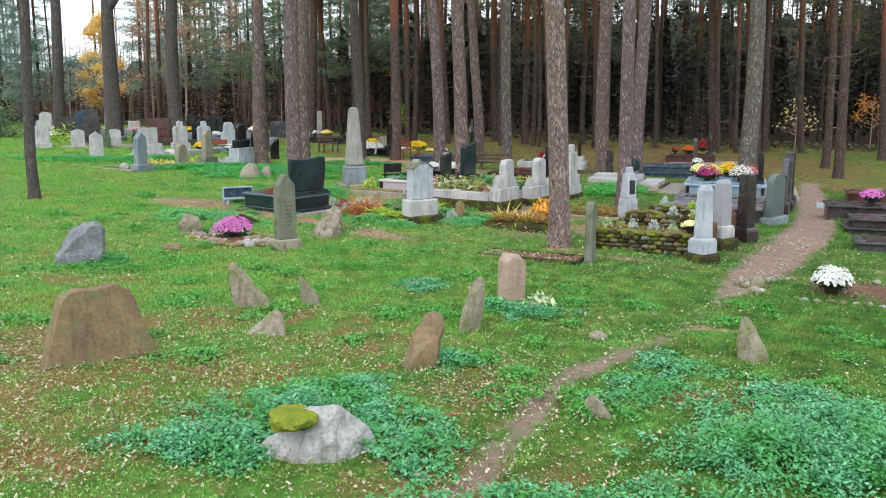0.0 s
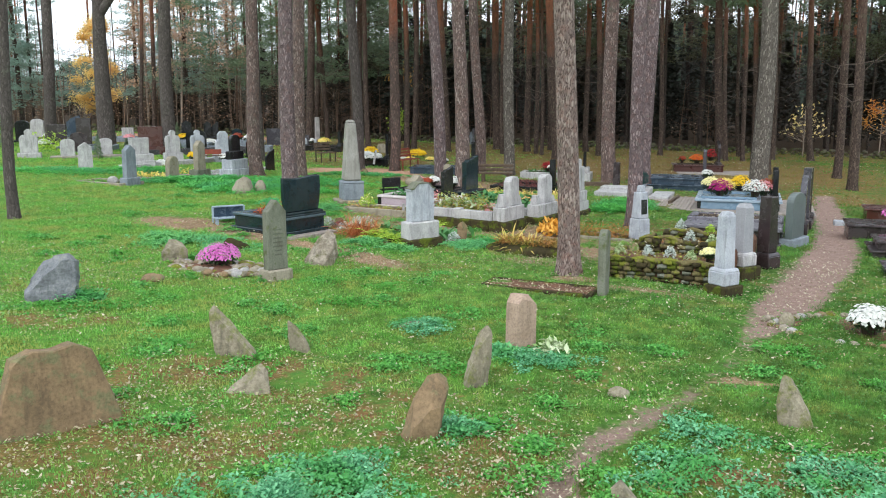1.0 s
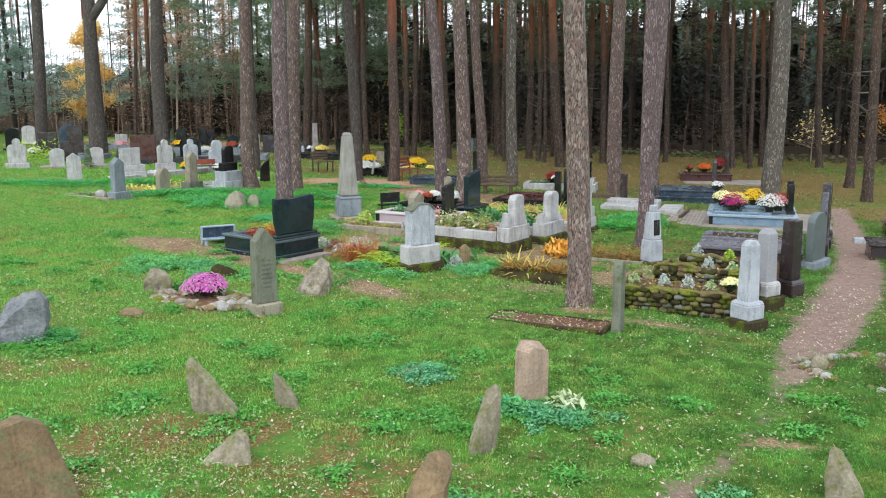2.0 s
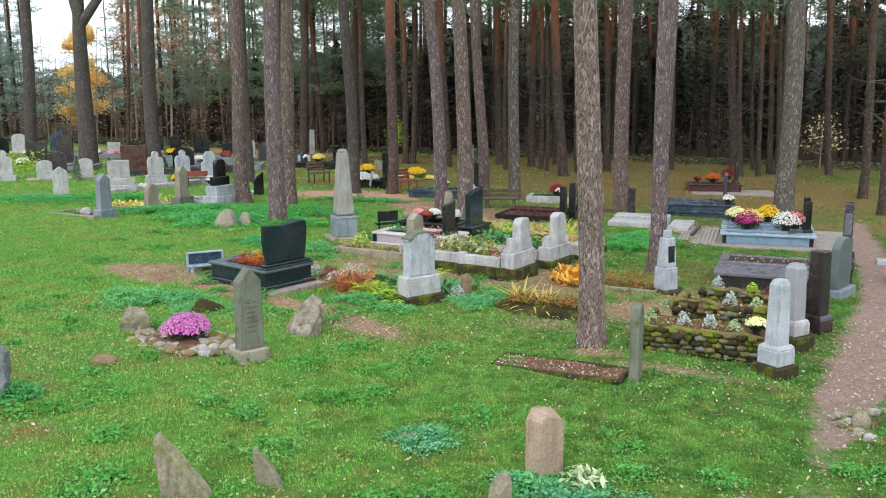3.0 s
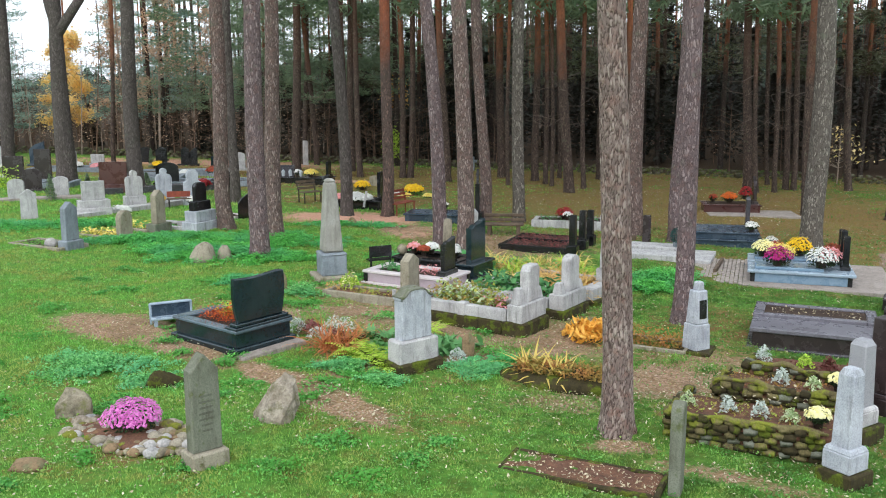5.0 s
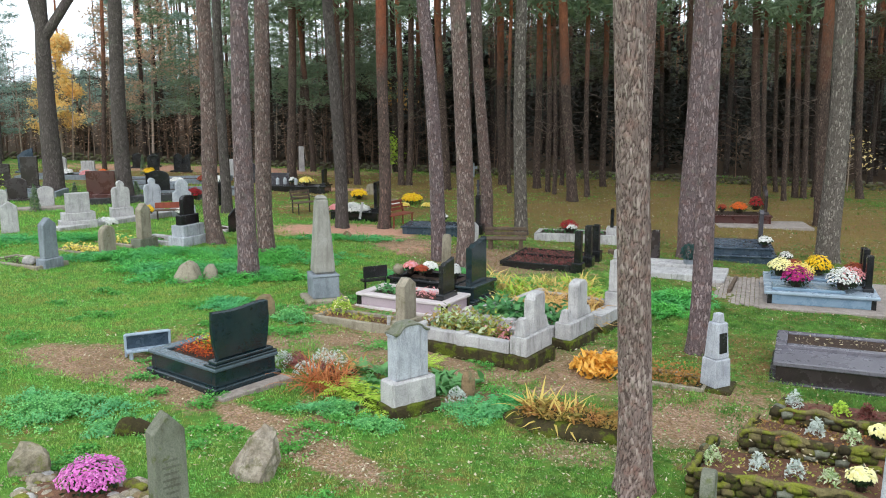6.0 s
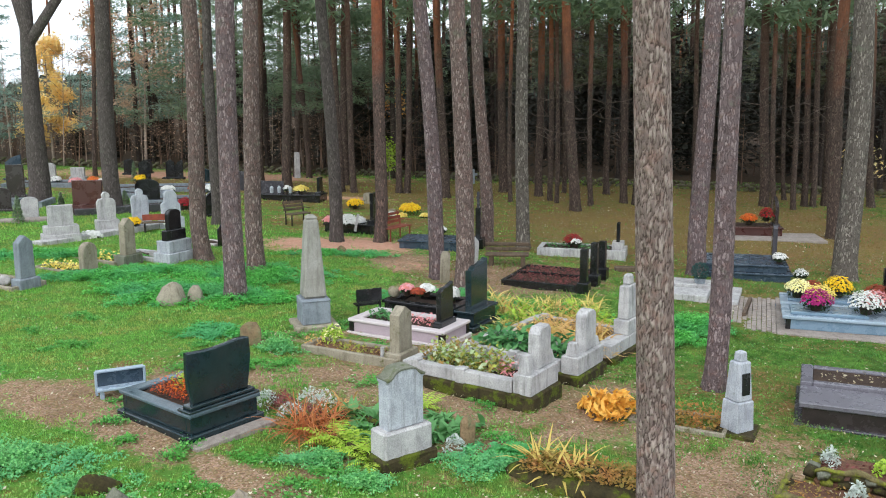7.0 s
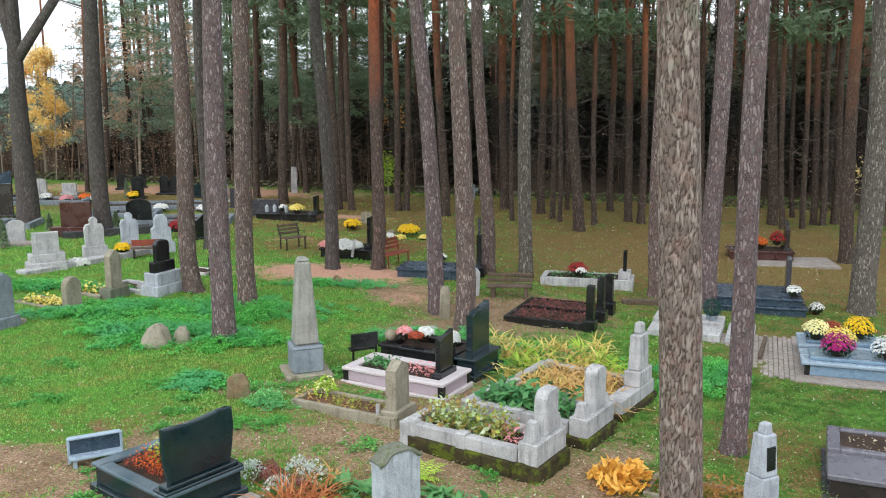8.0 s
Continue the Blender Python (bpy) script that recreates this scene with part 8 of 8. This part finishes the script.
slatted_bench(-5.0, 38.5, 42, M_WOOD, "grey slatted bench with iron frame", 0.42)
slatted_bench(-1.45, 36.0, 55, M_REDWOOD, "red painted slatted bench beside a pine", 0.58, M_REDWOOD)
slab_grave(-5.25, 45.2, 80, 1.0, 2.6, 0.3, M_BLACK, "black granite grave with silver lanterns", 1, None, ("flat", 0.46, 0.6, M_BLACK))
for i, x in enumerate((-6.4, -6.9, -7.2, -6.05)):
    bm = bmesh.new()
    stick(bm, (0, 0, 0), (0, 0, 0.22), 0.07, 0.08, 10)
    stick(bm, (0, 0, 0.22), (0, 0, 0.3), 0.08, 0.02, 10)
    single("grave_lantern", bm, M_GLASS_LAMP, pose(x, 45.2 + 0.1 * (i % 2), gz(x, 45) + 0.3), "silver grave lantern on a black slab", "lantern", "grave lanterns")
chrysanthemum(-5.95, 45.1, 0.32, 0.7, CREAM_P, "pale yellow flowers on a black grave", 0.3, 110, 80, True, 0.05)
chrysanthemum(-6.6, 45.4, 0.14, 1.2, WHITE_P, "white flowers on a black grave", 0.3, 50, 81, True, 0.04)
bm = bmesh.new()
box(bm, -0.6, 0.6, -0.08, 0.08, -0.05, 0.72, 0.01)
single("gravestone", bm, M_GREYGR, pose(-7.4, 46.0, gz(-7.4, 46), 0, 0, -8), "long low grey granite back wall of a grave", "gravestone", "graves at the back")
column(-7.6, 54.4, 20, 0.28, 1.25, M_WHITE, (0.3, 0.1), M_WHITE, None, "slim pale pillar far back", "flat", 0.02)
bm = bmesh.new()
prism(bm, outline("cross", 0.42, 0.75), -0.06, 0.06, 0.01)
single("stone_cross", bm, M_GREYBLOCK, pose(1.65, 53.3, gz(1.65, 53.3), 0, 0, 10), "small grey stone cross before the woods", "cross")
t = grave(-6.55, 34.2, 62, "thin black headstone plate on a low kerb")
stone(t, "slant", 0.5, 0.8, 0.06, M_BLACK)
kerbs(t, 0.6, 0.1, 1.3, 0.1, 0.06, M_PALEGR, -0.05, 0.01, M_SOIL)

# ---- old rows on the left ----
t = grave(-9.75, 28.3, 62, "grey tapering headstone with a flat kerb frame")
stone(t, "gable", 0.42, 1.0, 0.2, M_GREYBLOCK, 0, 0.0, (0.56, 0.24, 0.36), M_GREYBLOCK, "", 0.02)
kerbs(t, 0.95, -0.1, 1.9, 0.09, 0.11, M_TAN, -0.06, 0.012, M_SOIL, 0.04)
boulder("boulder", -10.35, 28.5, 0.16, 0.13, 0.14, 0, M_FIELD_PALE, "white stone in a grave bed", 34, 0.1)
t = grave(-8.95, 30.0, 62, "tan rounded headstone with yellow flowers")
stone(t, "round", 0.46, 0.86, 0.2, M_TAN, 0, -0.06, None, None, "", 0.03)
kerbs(t, 0.75, 0.1, 1.7, 0.09, 0.08, M_TAN, -0.06, 0.012, M_SOIL, 0.05)
bed_plants("yellow_flowers", (-8.95, 30.0), 62, -0.3, 0.3, 0.3, 1.5, 0.06, 300, 0.045, CREAM_P, "pale yellow flowers covering a grave", 0.2, 17)
t = grave(-8.4, 31.3, 62, "slim tan headstone with peaked top on a block")
stone(t, "gable", 0.38, 0.98, 0.22, M_TAN, 0, 0.0, (0.66, 0.26, 0.4), M_OLIVE)
kerbs(t, 0.8, 0.1, 1.7, 0.1, 0.1, M_TAN, -0.06, 0.012, M_SOIL, 0.06)
bed_plants("yellow_flowers", (-8.4, 31.3), 62, -0.25, 0.25, 0.3, 1.3, 0.06, 160, 0.045, CREAM_P, "pale yellow flowers covering a grave", 0.22, 18)
t = grave(-7.3, 31.8, 62, "small black headstone on a pale stepped base")
for q in ((-0.5, 0.5, -0.3, 0.3, -0.06, 0.28), (-0.42, 0.42, -0.24, 0.24, 0.28, 0.6)):
    bm = bmesh.new()
    box(bm, *q, 0.015)
    part("plinth", bm, M_CREAM, t)
stone(t, "arch", 0.46, 0.56, 0.14, M_BLACK, 0, 0.6, (0.72, 0.28, 0.22), M_BLACK)
kerbs(t, 0.9, 0.3, 1.8, 0.12, 0.12, M_WHITE, -0.06, 0.012, M_SOIL, 0.06)
boulder("boulder", -7.9, 32.0, 0.16, 0.12, 0.14, 0, M_FIELD_PALE, "white stone in a grave bed", 35, 0.1)


def long_plinth(x, y, rot, w, d, h, material, label):
    bm = bmesh.new()
    box(bm, -w / 2, w / 2, -d / 2, d / 2, -0.06, h, 0.015)
    single("plinth_wall", bm, material, pose(x, y, gz(x, y), 0, 0, rot), label, "kerb", "long kerbs")


long_plinth(-10.7, 35.6, 57, 4.6, 0.5, 0.14, M_WHITE, "long pale kerb carrying a row of headstones")
long_plinth(-14.6, 37.9, 20, 3.4, 0.6, 0.1, M_PAVER, "long grey kerb behind the old row")
long_plinth(-11.2, 41.0, 30, 5.0, 0.5, 0.28, M_GREYGR, "long grey granite kerb at the back")
OLD_ROWS = [
    (-11.6, 34.6, 30, "flat", 0.72, 0.62, M_WHITE, (1.0, 0.46, 0.5), "pale block headstone on a wide stepped base"),
    (-10.8, 36.2, 30, "knob", 0.58, 0.9, M_WHITE, (0.72, 0.42, 0.44), "pale headstone crowned with a round knob"),
    (-10.2, 37.6, 30, "knob", 0.56, 1.0, M_CREAM, (0.66, 0.3, 0.4), "pale headstone with a narrow rounded crown"),
    (-9.1, 37.4, 30, "shoulder", 0.62, 0.9, M_CREAM, (0.8, 0.36, 0.44), "pale shouldered headstone on a block"),
    (-14.4, 38.6, 20, "arch", 0.56, 0.78, M_WHITE, None, "white arched headstone slab"),
    (-15.5, 37.4, 20, "arch", 0.56, 0.78, M_WHITE, None, "white arched headstone slab"),
    (-13.05, 33.1, 25, "gable", 0.5, 0.95, M_WHITE, None, "white peaked headstone leaning slightly"),
    (-16.9, 37.0, 20, "knob", 0.7, 0.95, M_WHITE, (0.9, 0.2, 0.4), "white headstone with rounded crown"),
    (-12.95, 40.1, 5, "flat", 1.06, 0.88, M_REDGR, (1.75, 0.36, 0.4), "wide red granite headstone"),
    (-17.5, 44.1, 5, "flat", 0.7, 1.25, M_BROWNGR, (1.0, 0.12, 0.4), "tall dark brown granite headstone"),
]
OLD_ROWS += [
    (-16.2, 40.2, 15, "arch", 0.7, 0.8, M_BROWNGR, (0.9, 0.1, 0.4), "rounded brown granite headstone"),
    (-20.7, 50.6, 5, "slant", 0.75, 1.15, M_BLUEDARK, (1.0, 0.1, 0.4), "slate-blue slanted headstone far back"),
    (-19.39, 51.5, 5, "arch", 0.6, 0.66, M_WHITE, (0.7, 0.12, 0.4), "small white arched headstone far back"),
    (-18.07, 51.7, 5, "flat", 0.66, 0.45, M_WHITE, (0.8, 0.12, 0.4), "low white block headstone far back"),
    (-16.4, 54.2, 5, "arch", 0.53, 0.72, M_BLACK, (0.7, 0.1, 0.4), "small black arched headstone far back"),
    (-14.44, 50.8, 5, "gable", 0.58, 1.0, M_BLACK, (0.8, 0.1, 0.4), "black peaked headstone far back"),
    (-13.71, 52.5, 5, "gable", 0.45, 0.9, M_BLACK, (0.8, 0.1, 0.4), "black peaked headstone far back"),
    (-13.3, 52.6, 5, "slant", 0.4, 0.9, M_BLACK, (0.6, 0.1, 0.4), "black slanted headstone far back"),
    (-15.7, 55.2, 5, "flat", 0.36, 0.66, M_BLACK, (0.5, 0.08, 0.3), "small black headstone far back"),
    (-11.83, 43.3, 10, "arch", 0.95, 0.86, M_BLACK, (1.2, 0.12, 0.4), "broad black polished headstone with rounded top"),
]
OLD_ROWS += [
    (-8.5, 40.2, 40, "slant", 0.55, 0.9, M_BLACK, (0.7, 0.08, 0.3), "black headstone with a slanted top"),
    (-11.83, 51.7, 5, "gable", 0.62, 0.6, M_GREENBLACK, (0.8, 0.08, 0.4), "dark gabled headstone far back"),
    (-19.0, 44.5, 5, "flat", 0.9, 0.9, M_BROWNGR, (1.1, 0.1, 0.4), "wide dark granite headstone"),
    (-21.3, 45.8, 5, "arch", 0.7, 1.0, M_BLACK, (0.9, 0.1, 0.4), "black arched headstone far back"),
    (-10.4, 50.6, 5, "arch", 0.6, 0.8, M_WHITE, (0.8, 0.12, 0.4), "small white arched headstone far back"),
    (-9.0, 48.3, 5, "flat", 0.9, 0.8, M_GREYGR, (1.1, 0.1, 0.4), "grey granite headstone far back"),
    (-22.6, 50.3, 5, "arch", 0.7, 0.9, M_WHITE, (0.9, 0.1, 0.4), "small white arched headstone far back"),
]
for x, y, rot, kind, w, h, m, base, lb in OLD_ROWS:
    t = grave(x, y, rot, lb, "headstones of the old rows")
    stone(t, kind, w, h, 0.2 if m in (M_WHITE, M_CREAM) else 0.12, m, 0, 0.0, base, m)
bm = bmesh.new()
box(bm, -0.55, 0.55, -0.32, 0.32, -0.05, 0.22, 0.015)
single("step_block", bm, M_WHITE, pose(-11.6, 34.55, gz(-11.6, 34.6), 0, 0, 30), "pale stepped block under a headstone", "block")
for x, y, w, d in ((-12.5, 48.0, 5.0, 1.8), (-18.0, 48.6, 4.0, 1.6), (-10.2, 44.0, 3.6, 1.6), (-13.5, 45.2, 3.6, 1.4), (-16.5, 42.0, 2.4, 1.6)):
    t = thing("grave_plot", x, y, 6, "pale granite kerbed double plot at the back", "grave", "kerbed plots at the back")
    kerbs(t, w, -d / 2, d / 2, 0.2, 0.16, M_GREYBLOCK, -0.05, 0.012, M_SOIL, 0.1)
    bm = bmesh.new()
    box(bm, -0.03, 0.03, -d / 2 + 0.16, d / 2 - 0.16, -0.02, 0.2, 0.008)
    part("divider", bm, M_GREYBLOCK, t)


def thuja(x, y, h, w, label="small dark green conical thuja"):
    g = np.random.default_rng(int(abs(x) * 50))
    t = thing("thuja", x, y, 0, label, "shrub", "thujas among graves")
    bm = bmesh.new()
    stick(bm, (0, 0, -0.05), (0, 0, h * 0.8), 0.03, 0.008, 6)
    part("trunk", bm, M_TWIG, t)
    n = 420
    u = g.uniform(0, 1, n)
    az = g.uniform(0, 6.283, n)
    rad = w * 0.5 * (1 - u) ** 0.7 * g.uniform(0.5, 1.05, n)
    q = leaf_quads(np.stack([rad * np.cos(az), rad * np.sin(az), 0.03 + u * h], 1), 0.05, 1.2)
    ob = new("foliage", array_mesh("foliage", q.reshape(-1, 3), np.arange(len(q) * 4).reshape(-1, 4), M_NEEDLE))
    ob.parent = t


thuja(-14.3, 37.5, 0.95, 0.42)
thuja(-14.43, 41.2, 0.6, 0.32)
thuja(-12.5, 42.6, 0.55, 0.42)
thuja(-15.0, 50.9, 0.95, 0.36)
chrysanthemum(-10.95, 35.2, 0.34, 0.55, WHITE_P, "low heap of white flowers before headstones", 0.0, 110, 90, False, 0.06)
chrysanthemum(-10.1, 36.6, 0.26, 0.8, YELLOW_P, "yellow potted flowers before headstones", 0.1, 90, 91, True, 0.05)
chrysanthemum(-9.5, 40.4, 0.28, 1.0, RED_P, "crimson flowers before a headstone", 0.2, 90, 92, True, 0.05)
chrysanthemum(-9.7, 42.6, 0.28, 0.7, RUST_P, "brown dried wreath on a headstone", 0.7, 80, 93, False, 0.05)
chrysanthemum(-9.3, 43.2, 0.26, 0.8, WHITE_P, "white flowers far back", 0.6, 70, 94, False, 0.05)
chrysanthemum(-8.9, 36.6, 0.2, 0.8, WHITE_P, "white flowers before a headstone", 0.1, 60, 95, True, 0.045)
for i, (x, y, pet) in enumerate(((-18.1, 49.2, WHITE_P), (-17.0, 48.8, ROSE_P), (-16.4, 49.4, ORANGE_P), (-15.8, 49.2, WHITE_P), (-18.9, 42.8, WHITE_P), (-14.6, 50.6, YELLOW_P), (-12.0, 46.5, WHITE_P), (-21.0, 48.0, WHITE_P))):
    chrysanthemum(x, y, 0.3, 0.7, pet, "flowers on a grave far back", 0.15, 70, 100 + i, False, 0.06)
t = thing("low_bench", -9.25, 36.5, 14, "low plank bench on black iron legs before headstones", "bench", "benches")
for nm, q, mt in (("seat", (-0.5, 0.5, -0.14, 0.14, 0.3, 0.34), M_WOOD), ("backrest", (-0.5, 0.3, 0.16, 0.19, 0.36, 0.56), M_REDWOOD), ("leg", (-0.44, -0.4, -0.12, 0.18, -0.03, 0.3), M_IRON), ("leg", (0.4, 0.44, -0.12, 0.18, -0.03, 0.3), M_IRON)):
    bm = bmesh.new()
    box(bm, *q, 0.006)
    part(nm, bm, mt, t)
bed_plants("shrub_leaves", (-18.0, 41.0), 0, -0.8, 0.8, -0.4, 0.4, 0.0, 420, 0.07, M_FERN, "yellow-green leafy shrub beside old headstones", 0.9, 19)
bed_plants("fir_leaves", (-22.5, 43.0), 0, -1.6, 1.6, -0.8, 0.8, 0.0, 1600, 0.12, M_NEEDLE, "dense dark green conifer bush by the graves", 3.2, 20)
